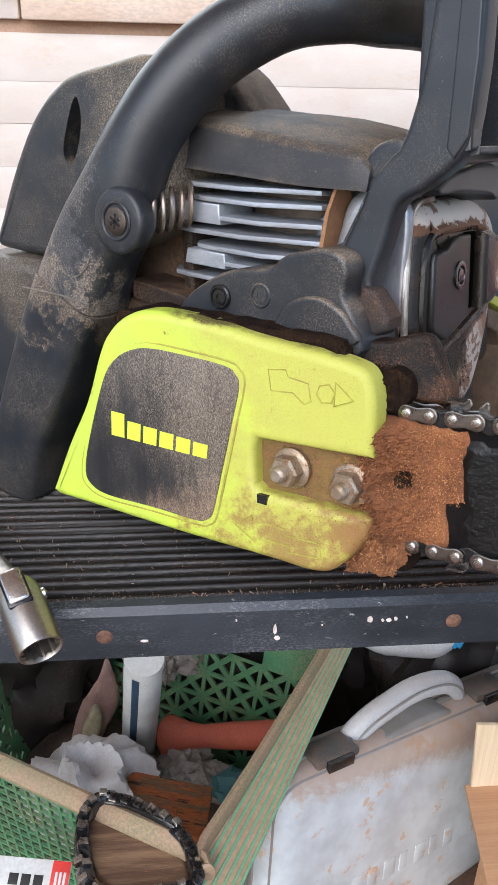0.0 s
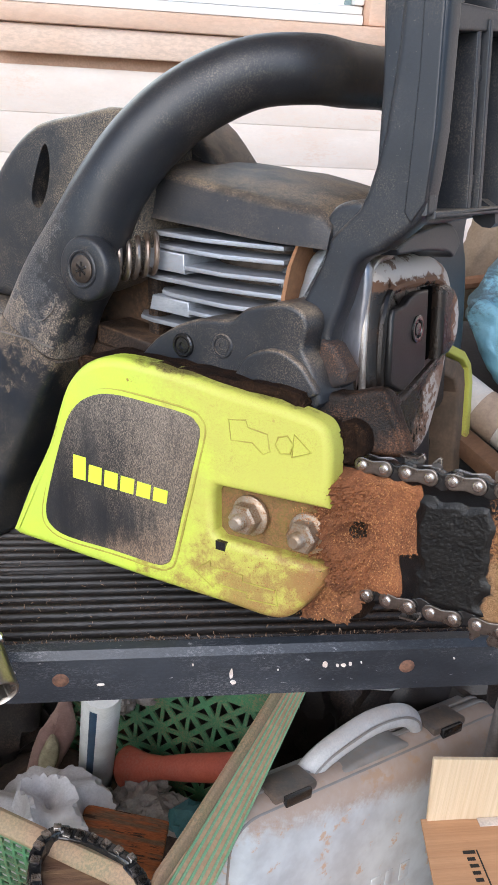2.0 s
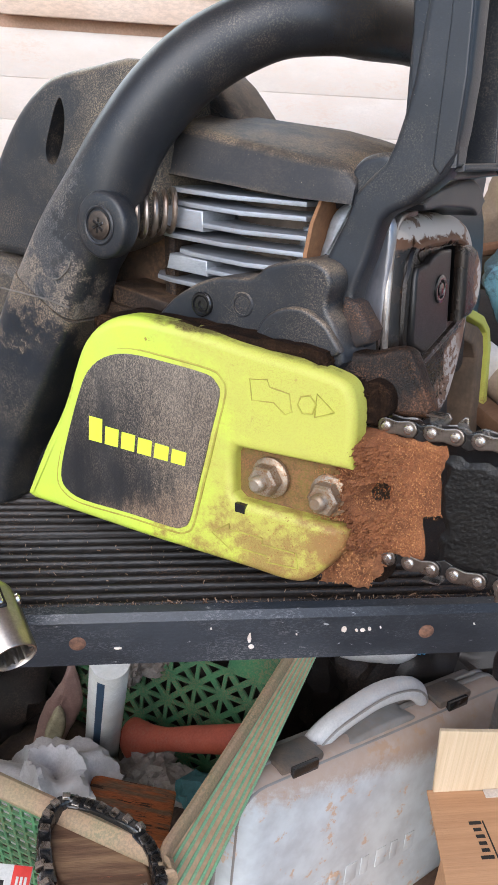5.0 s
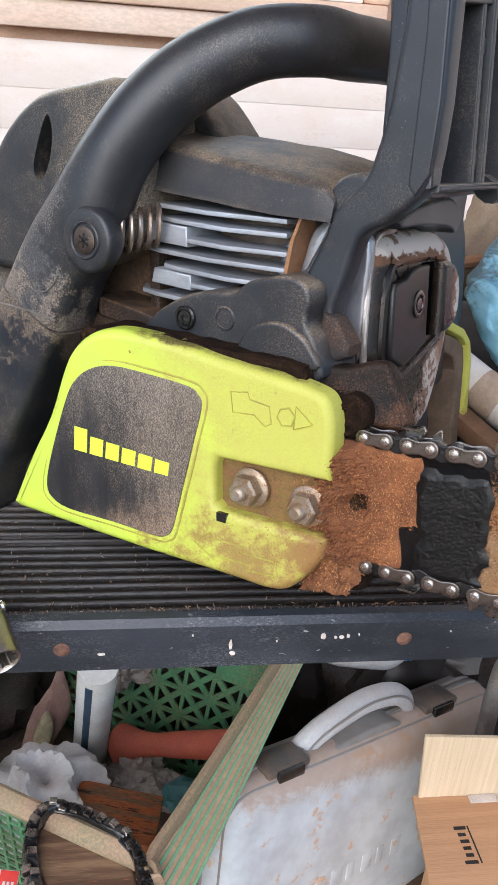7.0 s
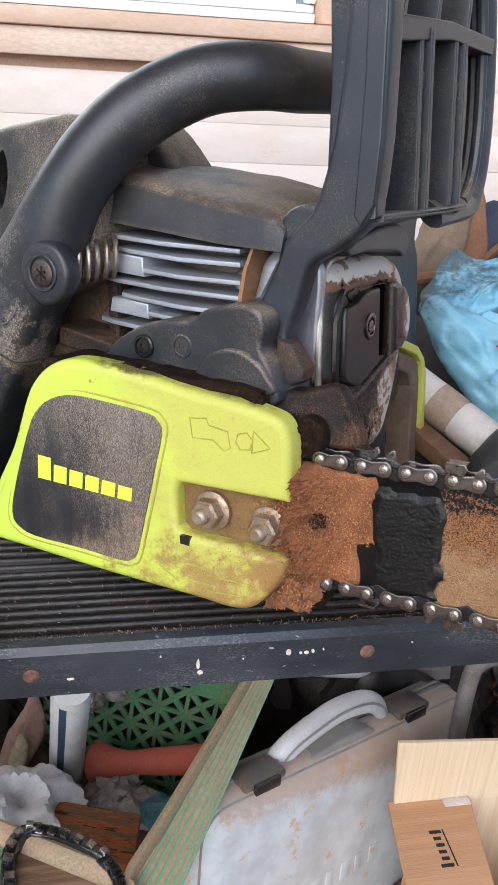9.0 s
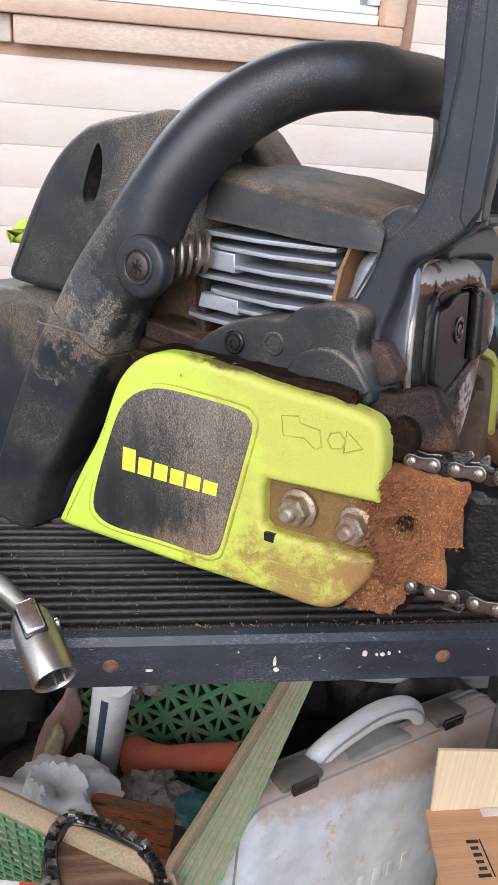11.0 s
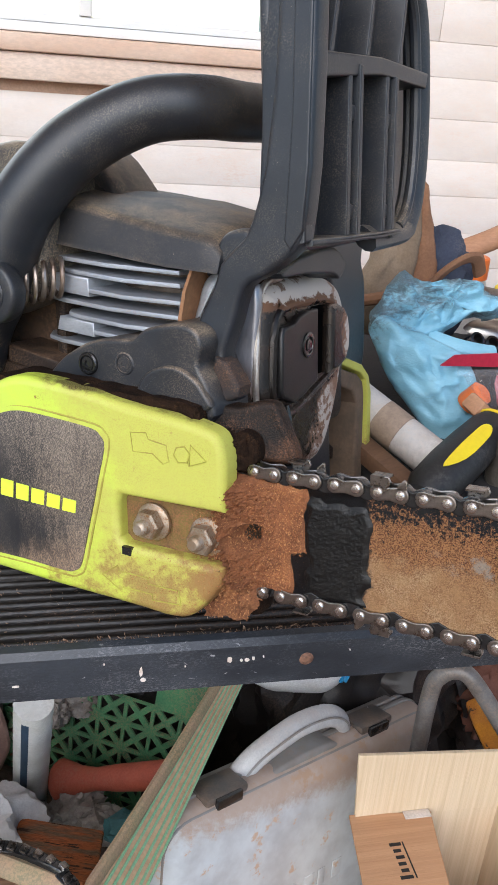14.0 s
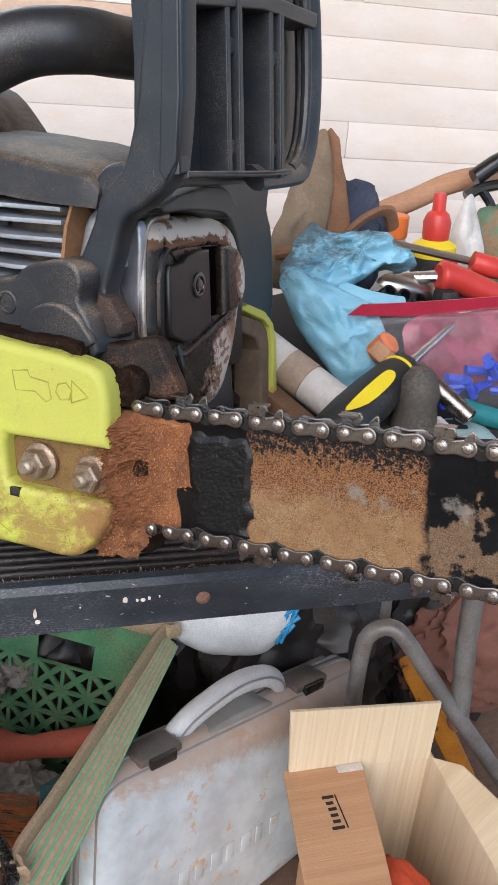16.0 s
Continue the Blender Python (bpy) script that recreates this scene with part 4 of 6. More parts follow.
part("rim", tube_bm([(0.010, a, c) for a, c in [(p.x, p.y) for p in curve_through([(a, c, 0) for a, c in right], 5)]], 0.005, 10, squash=1.6), plastic_guard, guard)
part("rim", tube_bm([(0.012, a, c) for a, c in [(p.x, p.y) for p in curve_through([(a * 0.955 + 0.0, c * 0.985 + 0.004, 0) for a, c in right[1:]], 5)]], 0.003, 10), plastic_guard, guard)
for y0, y1 in ((0.0610, 0.0735), (0.1075, 0.1225)):
    for off in (0.0, 0.0095):
        part("rib", slab_bm([(y0 + off + 0.0004, 0.128), (y0 + off, 0.2), (y0 + off - 0.0005, 0.206), (y0 + off + 0.0036, 0.206), (y0 + off + 0.0046, 0.128)], -0.002, 0.018 if off else 0.0165, "yz", 0.0007), plastic_guard, guard)
    for z in (0.142, 0.186):
        part("rib_bridge", box_bm(-0.002, 0.0155, y0 + 0.001, y0 + 0.0125, z - 0.004, z + 0.003, 0.0012), plastic_guard, guard)
part("bottom_bar", slab_bm(mm([(20, 127.5), (20, 130.5), (105, 131.5), (128, 133), (131, 130), (104, 128.5)]), -0.003, 0.019, "yz", 0.001), plastic_guard, guard)
part("cross_bar", slab_bm(mm([(24, 198), (24, 206), (100, 213), (168, 214), (166, 206), (100, 205), (30, 196)]), -0.003, 0.017, "yz", 0.0012), plastic_guard, guard)
for ya, yb in ((0.040, 0.055), (0.080, 0.092), (0.122, 0.134)):
    part("upper_rib", slab_bm([(ya, 0.206), (yb, 0.258), (yb + 0.003, 0.258), (ya + 0.004, 0.206)], -0.003, 0.016, "yz", 0.0006), plastic_guard, guard)
    part("gusset", slab_bm([(ya + 0.003, 0.209), (ya + 0.025, 0.210), (yb + 0.001, 0.226)], -0.003, 0.005, "yz", 0.0004), plastic_guard, guard)
# arm from the guard down to the brake
arm = part("guard_arm", slab_bm(mm([(6, 252), (23, 252), (22.5, 200), (21, 160), (19, 142), (17, 131), (14, 126), (8, 121), (0, 115.5), (-8, 112), (-11.5, 109), (-14, 103), (-17, 93), (-22, 81), (-23, 73), (-14, 63), (-17, 57), (-27, 60), (-33, 70), (-38, 82), (-37.5, 91), (-33, 99), (-27.5, 109), (-24, 119), (-18, 125), (-11, 131), (-7.5, 138), (-4.5, 147), (-1, 160), (3, 188), (5, 215)]), 0.0125, 0.026, bevel=0.0028, seg=3), plastic_guard, saw, "black guard arm")
part("arm_facet", slab_bm(mm([(14, 252), (22, 252), (21, 200), (20, 160), (17.5, 134), (12, 126), (9, 130), (10.5, 150), (12.5, 180), (13, 210)]), 0.0119, 0.02, bevel=0.0006, seg=2), plastic_guard, arm)
part("arm_knuckle", slab_bm(rounded(mm([(-10, 134), (-20, 134), (-26, 130), (-29, 123), (-27, 115), (-14, 113), (-6, 122)]), 3), 0.0165, 0.03, bevel=0.003, seg=3), plastic_guard, arm)
part("arm_foot", roughen(slab_bm(mm([(-25, 78), (-19, 76), (-12, 65), (-13, 60), (-20, 57), (-29, 60)]), 0.009, 0.022, bevel=0.0025, seg=3), 0.0004, 150), mat("rusty_dusty_plastic", (0.016, 0.016, 0.018), (0.04, 0.024, 0.017), 0.8, big=60, fine=1200, dust=(0.3, 0.14, 0.06), dust_amount=0.5, grit=True), arm, "rust-dusted foot of the arm")
part("guard_post", slab_bm(rounded(mm([(120, 130), (150, 122), (180, 108), (200, 80), (205, 25), (252, 25), (254, 88), (246, 108), (250, 127), (232, 136), (185, 137)]), 3), -0.064, -0.050, "yz", 0.004, 3), plastic_guard, saw)
part("heat_lip", slab_bm([(p.x, p.y) for p in curve_through(mm([(27, 115, 0), (38, 119, 0), (54, 122, 0), (79, 124.5, 0), (92, 122, 0), (101, 115, 0), (100, 113, 0), (93, 108, 0), (84, 111, 0), (54, 113, 0), (30, 112.5, 0)]), 4)], -0.045, 0.0, "yz", 0.0012), plastic_guard, saw, "curved black heat shield lip")

# muffler
muffler = part("muffler", slab_bm(rounded(mm([(41, 106), (38.5, 98), (37, 84), (35, 62), (35, 52), (42, 42), (50, 34), (57, 22), (66, 11), (82, 7), (97, 6), (108, 11), (116, 20), (126, 38), (134, 65), (134, 82), (131, 94), (121, 104), (100, 109), (80, 109.5), (55, 109.5)]), 3), -0.055, -0.0125, "yz", 0.0095, 6), muffler_metal, saw, "burnt steel muffler with scorched patches")
part("muffler_flank", slab_bm(rounded(mm([(-60, 104), (-30, 107), (-21, 109), (-16, 106), (-17, 80), (-19, 56), (-26, 52), (-60, 56)]), 3), 0.0335, 0.04, bevel=0.002), muffler_side, muffler, "shiny heat-blued muffler side")
part("muffler_seam", tube_bm([(-0.0175, a, c) for a, c in [(p.x, p.y) for p in curve_through(mm([(35, 52, 0), (34.6, 64, 0), (36, 84, 0), (37.5, 97, 0), (40, 105, 0), (46, 109, 0), (60, 110.5, 0)]), 5)]], 0.0017, 10), mat("worn_bright_steel", (0.62, 0.57, 0.53), (0.3, 0.24, 0.2), 0.3, 0.7, big=90, fine=900), muffler, "bright worn edge")
sooty = mat("sooty_black", (0.0075, 0.0075, 0.008), (0.014, 0.013, 0.013), 0.34, big=80, fine=1200, bump=0.2, spec=0.4, dust=(0.2, 0.12, 0.07), dust_amount=0.15, grit=True)
part("muffler_frame", tube_bm([(-0.0135, a, c) for a, c in rounded(mm([(45, 86), (49, 94), (60, 96.5), (82, 97), (104, 96), (117, 90), (124, 78), (125, 66), (119, 58), (100, 52), (77, 45), (63, 41.5), (48, 45), (43.5, 56), (43.5, 72)]), 3)], 0.0028, 10, True), muffler_metal, muffler)
deflector = part("deflector", slab_bm(mm([(46.5, 84), (48.5, 87.5), (56, 88), (60, 88.5), (65, 91.5), (74, 93), (87, 93), (88, 57), (86, 54), (64, 47.5), (60, 47.5), (48, 52.5), (46, 56)]), -0.0142, -0.009, "yz", 0.0014, 3), sooty, muffler, "sooty black deflector plate")
# black slab drawn for the unlit inside of the outlet slot
part("outlet", slab_bm(mm([(85, 94), (101, 93.5), (101, 57), (85, 57)]), -0.0142, -0.0118, "yz", 0.0005), mat("outlet_dark", (0.002, 0.002, 0.002), (0.003, 0.003, 0.003), 0.95, spec=0.0), muffler)
part("outlet_hood", slab_bm(mm([(98, 93.5), (108, 93.5), (115, 91), (120, 86), (123, 78), (122.5, 68), (119, 62), (112, 58), (98, 57)]), -0.0145, -0.0055, "yz", 0.0035, 4), muffler_metal, muffler)
part("deflector_screw", lathe_bm([(0.0066, 0), (0.0066, 0.0010), (0.0056, 0.0013), (0.0044, 0.0011), (0.004, 0.0003), (0.003, 0.0003), (0.003, 0.0011), (0.001, 0.0013)], 20, m=Matrix.Translation((-0.0092, 0.0745, 0.0755)) @ Matrix.Rotation(radians(90), 4, "Y")), oily_black, deflector)
for y0_, y1_, z_ in ((47, 41, 36), (56, 50, 30)):
    part("oil_drip", loft_bm([(-13.5, y0_, 47, 3.2, 2, 2), (-11.8, y0_ + 1, z_ + 4, 3.8, 2.4, 2), (-12.5, y0_ + 2, z_ - 6, 1.6, 1.4, 2)], 4, 12), oily_black, muffler)
# dust packed between the brake and the muffler
joint = slab_bm(rounded(mm([(-38, 84), (-32, 85), (-28, 77), (-25, 66), (-23, 54), (-32, 50), (-39, 60)]), 3), lambda x, z: 0.0045 + 0.35 * (x + 0.036), 0.036, bevel=0.002)
part("brake_joint", roughen(joint, 0.0006, 200), plastic_black, saw, "dusty joint of the guard arm", 60)
# front chassis lug, with the spiked bumper's dust
lug = slab_bm(rounded(mm([(-34, 54), (-24, 56), (-12, 56), (-1, 59), (5, 58), (8, 52), (11, 44), (15, 35), (13, 31), (-4, 31), (-16, 30), (-34, 40)]), 3), lambda x, z: 0.002 + 0.3 * (x + 0.02) + 0.12 * (z - 0.03), 0.022, bevel=0.003, seg=3)
part("front_lug", roughen(lug, 0.0006, 90), mat("grimy_black_lug", (0.005, 0.0045, 0.004), (0.013, 0.009, 0.007), 0.5, big=60, bump=0.6, dust=(0.3, 0.14, 0.065), dust_amount=0.5, fine=1100, spec=0.25, grit=True, speck=0.7,
     washes=[((0.12, 0.055, 0.028), (0.3, 0, -1.0), -0.042, -0.034, 0.03, 0.75)]), saw, "grimy black front lug")
# dark slab: the pocket's shade is in its colour, along with real dust
part("chain_pocket", slab_bm(rounded(mm([(-9, 46), (-1, 45), (2, 38), (0, 32), (-9, 32)]), 3), 0.0005, 0.01, bevel=0.002), dark_dust, saw)
part("lug_sawdust", crust(-0.022, 0.0, 0.024, 0.05, 0.0008, lambda x, z: 0.008, lambda x, z: min(x + 0.02, -x - 0.002, z - 0.026, 0.047 - z), 7.0), dark_dust, saw, "", 60)
# yellow-green front bracket of the starter side
part("starter_bracket", slab_bm(mm([(150, 50), (180, 41), (189, 35), (192, 25), (192, -40), (179, -40), (180, 22), (173, 31), (148, 40)]), -0.045, -0.024, "yz", 0.002), mat("dusty_brown_bracket", (0.1, 0.07, 0.045), (0.17, 0.11, 0.07), 0.85, big=60), saw, "dusty brown bracket")
part("bracket_face", slab_bm(mm([(148, 58), (182, 47), (194, 38), (199, 26), (200, -10), (196, -16), (193, -12), (193, 26), (189, 36), (180, 42), (150, 52)]), -0.046, -0.022, "yz", 0.001), cover_green, saw, "yellow-green bracket face")
part("bracket_strut", slab_bm(mm([(150, 10), (190, -16), (190, -24), (150, 0)]), -0.055, -0.04, "yz", 0.001), plastic_grimy, saw)

for o in saw.children_recursive:
    if o.name.split(".")[0] in ("starter_housing", "rear_handle", "handle_bracket", "bracket_strut", "starter_bracket", "guard_post", "bracket_grime"):
        for v in o.data.vertices:
            v.co.z = max(v.co.z, (SHELF_Z + 0.0012 - 0.889 - 0.1404 * v.co.x + 0.0934 * v.co.y) / 0.9857)

base_at = Matrix.Translation((-0.12, 0.09, -0.046))
saw.matrix_world = SAW @ base_at
for o in saw.children:
    o.matrix_parent_inverse = base_at.inverted()

# loose sawdust: curled chips on the bar root, the ledge and the shelf
rchip = random.Random(12)


def chips(spots):
    bm = bmesh.new()
    for p, size in spots:
        q = Euler([rchip.uniform(0, 6.3) for _ in range(3)]).to_matrix().to_4x4()
        m_ = Matrix.Translation(p) @ q @ Matrix.Diagonal((size * rchip.uniform(0.8, 2.6), size * rchip.uniform(0.35, 0.7), size * 0.3, 1))
        vs = [bm.verts.new(m_ @ Vector(c)) for c in ((-0.5, -0.5, 0), (0.5, -0.4, 0), (0.4, 0.5, 0), (-0.4, 0.4, 0), (0.05, 0, 0.9))]
        for f_ in ((3, 2, 1, 0), (0, 1, 4), (1, 2, 4), (2, 3, 4), (3, 0, 4)):
            bm.faces.new([vs[k] for k in f_])
    return bm


spots = []
for _ in range(5200):
    x = rchip.uniform(-0.024, 0.026)
    z = rchip.uniform(-0.04, 0.026) if x > -0.012 else rchip.uniform(-0.012, 0.011)
    if (x < -0.012 and rchip.random() < 0.5) or (z < -0.024 and x > 0.002) or (z < -0.006 and x > 0.02):
        continue
    spots.append((Vector((x, -0.0014 - 0.0125 * min(1.0, max(0, (0.014 - x) / 0.026)) * rchip.uniform(0.75, 1.1), z)), rchip.uniform(0.00025, 0.0007)))
for _ in range(700):
    x = -0.008 - 0.05 * rchip.random() ** 1.5
    spots.append((Vector((x, cover_y(x) - 0.0002, rchip.uniform(-0.038, -0.012))), rchip.uniform(0.0002, 0.0005)))
o = part("loose_sawdust", chips(spots), chip_dust, bar, "loose orange sawdust chips", 0)
o["kind"] = "stuff"
spots = []
for _ in range(3000):
    x = rchip.uniform(-0.13, -0.012)
    top = 0.0665 - (0.10 * (x + 0.09) if x > -0.09 else 0) - (0.10 * 0.02)
    spots.append((Vector((x, cover_y(x) + 0.003 + 0.024 * rchip.random(), top + rchip.uniform(-0.0015, 0.0015))), rchip.uniform(0.0003, 0.0009)))
for _ in range(500):
    spots.append((Vector((rchip.uniform(-0.03, 0.012), rchip.uniform(-0.004, 0.012), rchip.uniform(0.03, 0.062))), rchip.uniform(0.0004, 0.001)))
for _ in range(260):
    x = rchip.uniform(-0.06, -0.008)
    spots.append((Vector((x, cover_y(x) + rchip.uniform(0.0, 0.008), rchip.uniform(-0.014, 0.013))), rchip.uniform(0.0004, 0.0009)))
o = part("ledge_chips", chips(spots), mat("brown_sawdust", (0.09, 0.04, 0.02), (0.24, 0.12, 0.06), 0.95, big=500), saw, "brown sawdust chips", 0)
o["kind"] = "stuff"
spots = [(Vector((rchip.uniform(-0.2, 0.25), LIP_Y + 0.006 + 0.11 * rchip.random() ** 1.6, SHELF_Z + rchip.uniform(0.0005, 0.0022))), rchip.uniform(0.0004, 0.0012)) for _ in range(900)]
spots += [(Vector((rchip.uniform(-0.2, 0.25), LIP_Y + rchip.uniform(0.008, 0.0135), SHELF_Z + 0.0028)), rchip.uniform(0.0005, 0.0016)) for _ in range(500)]
tagged(finish("shelf_sawdust", chips(spots), mat("scattered_sawdust", (0.13, 0.06, 0.03), (0.36, 0.26, 0.18), 0.95, big=700), smooth=0), "fine brown sawdust scattered on the shelf", "sawdust", kind="stuff")

# ---- house wall: planks, window and trim ----
rng = random.Random(4)
levels = [0.0, 0.12, 0.25, 0.37, 0.48, 0.58, 0.68, 0.73, 0.78, 0.832, 0.882, 0.933, 0.981, 1.034, 1.0855, 1.128, 1.18, 1.23, 1.3, 1.45, 1.6, 1.8, 2.0, 2.2, 2.45, 2.7]
strong = {0.832, 0.933, 1.034, 1.128, 1.23, 0.73}
for z0, z1 in zip(levels, levels[1:]):
    g0, g1 = (0.00014 if z0 in strong else 0.00003), (0.00014 if z1 in strong else 0.00003)
    cuts = sorted([-3.5, 3.5, rng.uniform(-3.0, -0.6), rng.uniform(0.9, 3.0)] + ([0.497] if rng.random() < 0.35 else []))
    for xa, xb in zip(cuts, cuts[1:]):
        spans = [(xa, xb)]
        if z1 > 1.045:
            spans = [s for s in ((xa, min(xb, -0.99)), (max(xa, 0.325), xb)) if s[1] - s[0] > 0.01]
        for sa, sb in spans:
            lift = rng.uniform(0.0, 0.0007)
            bm = box_bm(sa + 0.0003, sb - 0.0003, WALL_Y - 0.001 - lift, WALL_Y + 0.0055, z0 + g0, z1 - g1, 0.0009, 2)
            ob = part("plank", bm, wall_paint, wall)
window = tagged(thing("window_1", "white vinyl window with peach painted wooden trim", "window"), kind="structure")
part("sill", box_bm(-0.98, 0.305, WALL_Y - 0.03, WALL_Y + 0.06, 1.079, 1.0995, 0.004), trim_wood, window, "peach painted sill")
part("apron", box_bm(-0.156, 0.30, WALL_Y - 0.022, WALL_Y + 0.019, 1.0475, 1.0785, 0.003), mat("pale_painted_wood", (0.76, 0.6, 0.49), (0.72, 0.54, 0.42), 0.75, big=25, stretch=(0.4, 1, 1), bump=0.2), window, "pale painted apron board")
part("apron", box_bm(-0.98, -0.160, WALL_Y - 0.008, WALL_Y + 0.019, 1.0475, 1.0785, 0.003), wall_paint, window)
part("casing", box_bm(WIN_X1 - 0.002, 0.31, WALL_Y - 0.016, WALL_Y + 0.06, 1.10, 2.12, 0.004), trim_wood, window)
part("casing", box_bm(-0.98, WIN_X0 + 0.002, WALL_Y - 0.016, WALL_Y + 0.06, 1.10, 2.12, 0.004), trim_wood, window)
part("casing", box_bm(-0.98, 0.31, WALL_Y - 0.016, WALL_Y + 0.06, 2.122, 2.16, 0.004), trim_wood, window)
fx0, fx1 = WIN_X0 + 0.003, WIN_X1 - 0.003
for z0, z1, yy in ((1.1005, 1.112, 0.006), (1.1125, 1.122, 0.014), (2.07, 2.1, 0.006)):
    part("frame", box_bm(fx0, fx1, WALL_Y + yy, WALL_Y + 0.055, z0, z1, 0.002), window_white, window, "white vinyl frame")
for xa, xb in ((fx0, fx0 + 0.02), (fx1 - 0.012, fx1), (0.035, 0.05)):
    part("frame", box_bm(xa, xb, WALL_Y + 0.008, WALL_Y + 0.05, 1.1225, 2.069, 0.002), window_white, window)
glass = bpy.data.materials.new("window_glass")
glass.use_nodes = True
gb = glass.node_tree.nodes["Principled BSDF"]
gb.inputs["Base Color"].default_value, gb.inputs["Roughness"].default_value, gb.inputs["Metallic"].default_value = (0.75, 0.82, 0.82, 1), 0.03, 0.75
part("pane", box_bm(fx0 + 0.02, 0.035, WALL_Y + 0.03, WALL_Y + 0.036, 1.122, 2.07, 0), glass, window)
part("pane", box_bm(0.05, fx1 - 0.012, WALL_Y + 0.03, WALL_Y + 0.036, 1.122, 2.07, 0), glass, window)
part("curtain", box_bm(0.262, fx1 - 0.0125, WALL_Y + 0.0265, WALL_Y + 0.0295, 1.1225, 2.069, 0), mat("grey_blind", (0.25, 0.33, 0.34), (0.2, 0.27, 0.28), 0.8), window, "grey blind edge")


# ---- more shapes ----
def pillow_bm(outline, normal, thick, seed=0.0, rings=9, wrinkle=0.0015, scale=60.0, back=0.5, bm=None):
    """A soft closed body over an outline in space, bulging along its normal."""
    bm = bm or bmesh.new()
    pts = curve_through(outline, 5, True)
    c = sum(pts, Vector()) / len(pts)
    nrm = Vector(normal).normalized()
    loops = []
    for side, depth in ((1, thick), (-1, thick * back)):
        for k in (range(rings + 1) if side > 0 else range(rings, 0, -1)):
            if side < 0 and k == rings:
                continue
            f_ = max(k / rings, 0.04)
            ring = []
            for p in pts:
                q = c + (p - c) * f_
                h = depth * math.sqrt(max(0.0, 1 - f_ ** 3))
                q = q + nrm * side * h
                w_ = Vector(q) * scale + Vector((seed, seed * 2, 0))
                q = q + nrm * side * wrinkle * (noise.noise(w_) + 0.6 * noise.noise(w_ * 2.3)) + noise.noise_vector(w_ * 0.7) * wrinkle * 0.5
                ring.append(bm.verts.new(q))
            loops.append(ring)
    n = len(pts)
    for a, d in zip(loops, loops[1:]):
        for i in range(n):
            bm.faces.new((a[i], a[(i + 1) % n], d[(i + 1) % n], d[i]))
    bm.faces.new(loops[0])
    bm.faces.new(loops[-1][::-1])
    return bm


def crumple_bm(at, size, seed, sub=4, amount=0.35, scale=2.2, sharp=True, crisp=1.0):
    """A crumpled lump with folded facets."""
    bm = bmesh.new()
    bmesh.ops.create_icosphere(bm, subdivisions=sub, radius=1.0)
    for v in bm.verts:
        p = v.co * scale + Vector((seed, seed * 0.7, seed * 1.3))
        ridge = abs(noise.noise(p)) + crisp * (0.55 * abs(noise.noise(p * 2.1)) + 0.3 * abs(noise.noise(p * 4.3)))
        v.co *= 1.0 + amount * ((1.0 - 1.6 * ridge) if sharp else noise.noise(p))
        v.co = Vector((v.co.x * size[0], v.co.y * size[1], v.co.z * size[2])) + Vector(at)
    return bm


def lay(a, b, up=(0, 0, 1)):
    """A pose at a whose z runs to b, with its length."""
    a, b = Vector(a), Vector(b)
    return Matrix.Translation(a) @ (b - a).to_track_quat("Z", "Y").to_matrix().to_4x4(), (b - a).length


# ---- things on the shelf ----
# flexible-head socket on a wrench, hanging over the steel edge
m, L = lay((-0.0652, 0.2985, 0.8390), (-0.0525, 0.2720, 0.8275))
socket = thing("socket_wrench", "satin chrome socket wrench with a flexible head overhanging the shelf", "wrench")
head = part("socket", lathe_bm([(0.0040, -0.0035), (0.0072, -0.0022), (0.0088, 0.0006), (0.0096, 0.004), (0.0098, 0.008), (0.0098, L - 0.001), (0.0094, L), (0.0088, L + 0.0001), (0.0084, L - 0.001), (0.0082, L - 0.012), (0.002, L - 0.012)], 40, m=m), chrome, socket)
for k in range(12):
    a = k * math.tau / 12
    part("socket_tooth", slab_bm([(0.0068 * math.cos(a - 0.04), 0.0068 * math.sin(a - 0.04)), (0.0084 * math.cos(a - 0.2), 0.0084 * math.sin(a - 0.2)), (0.0084 * math.cos(a + 0.2), 0.0084 * math.sin(a + 0.2)), (0.0068 * math.cos(a + 0.04), 0.0068 * math.sin(a + 0.04))], L - 0.0118, L - 0.0012, "xy"), chrome, head).matrix_basis = m
facing = m.to_3x3().inverted() @ Vector((0.12, -0.75, 0.65))
turned = m @ Matrix.Rotation(math.atan2(facing.y, facing.x), 4, "Z")
# solid dark block painted as the shaded slot round the tongue
part("swivel_slot", box_bm(0.0072, 0.0103, -0.0052, 0.0052, -0.002, 0.0135, 0.001), oily_black, head, "dark slot of the swivel").matrix_basis = turned
part("swivel_tongue", box_bm(0.006, 0.0112, -0.0045, 0.0045, -0.004, 0.0122, 0.0014, 3), steel, head, "bright swivel tongue").matrix_basis = turned
part("swivel_pin", lathe_bm([(0.0026, 0.0), (0.0026, 0.0012), (0.0016, 0.0019)], 16), steel, head).matrix_basis = turned @ Matrix.Translation((0.0005, -0.0092, 0.0075)) @ Matrix.Rotation(radians(90), 4, "X")
shaft_at, length = lay((-0.0660, 0.3005, 0.8395), (-0.150, 0.435, 0.8225))
shaft = part("shaft", loft_bm([(0, 0, -4, 3.6, 3.2, 3), (0, 0, 6, 4.2, 3.6, 3.5), (0, 0, 30, 5.4, 3.9, 4), (0, 0, 60, 5.6, 4, 4), (0, 0, length * 1000, 5.6, 4, 4)], 4, 24), chrome, socket)
shaft.matrix_basis = shaft_at
# added dark heap: props the loose tools and blackens the gaps between them
gap_dark = mat("gap_black", (0.012, 0.012, 0.014), (0.025, 0.022, 0.022), 0.9, big=30, bump=0.5)
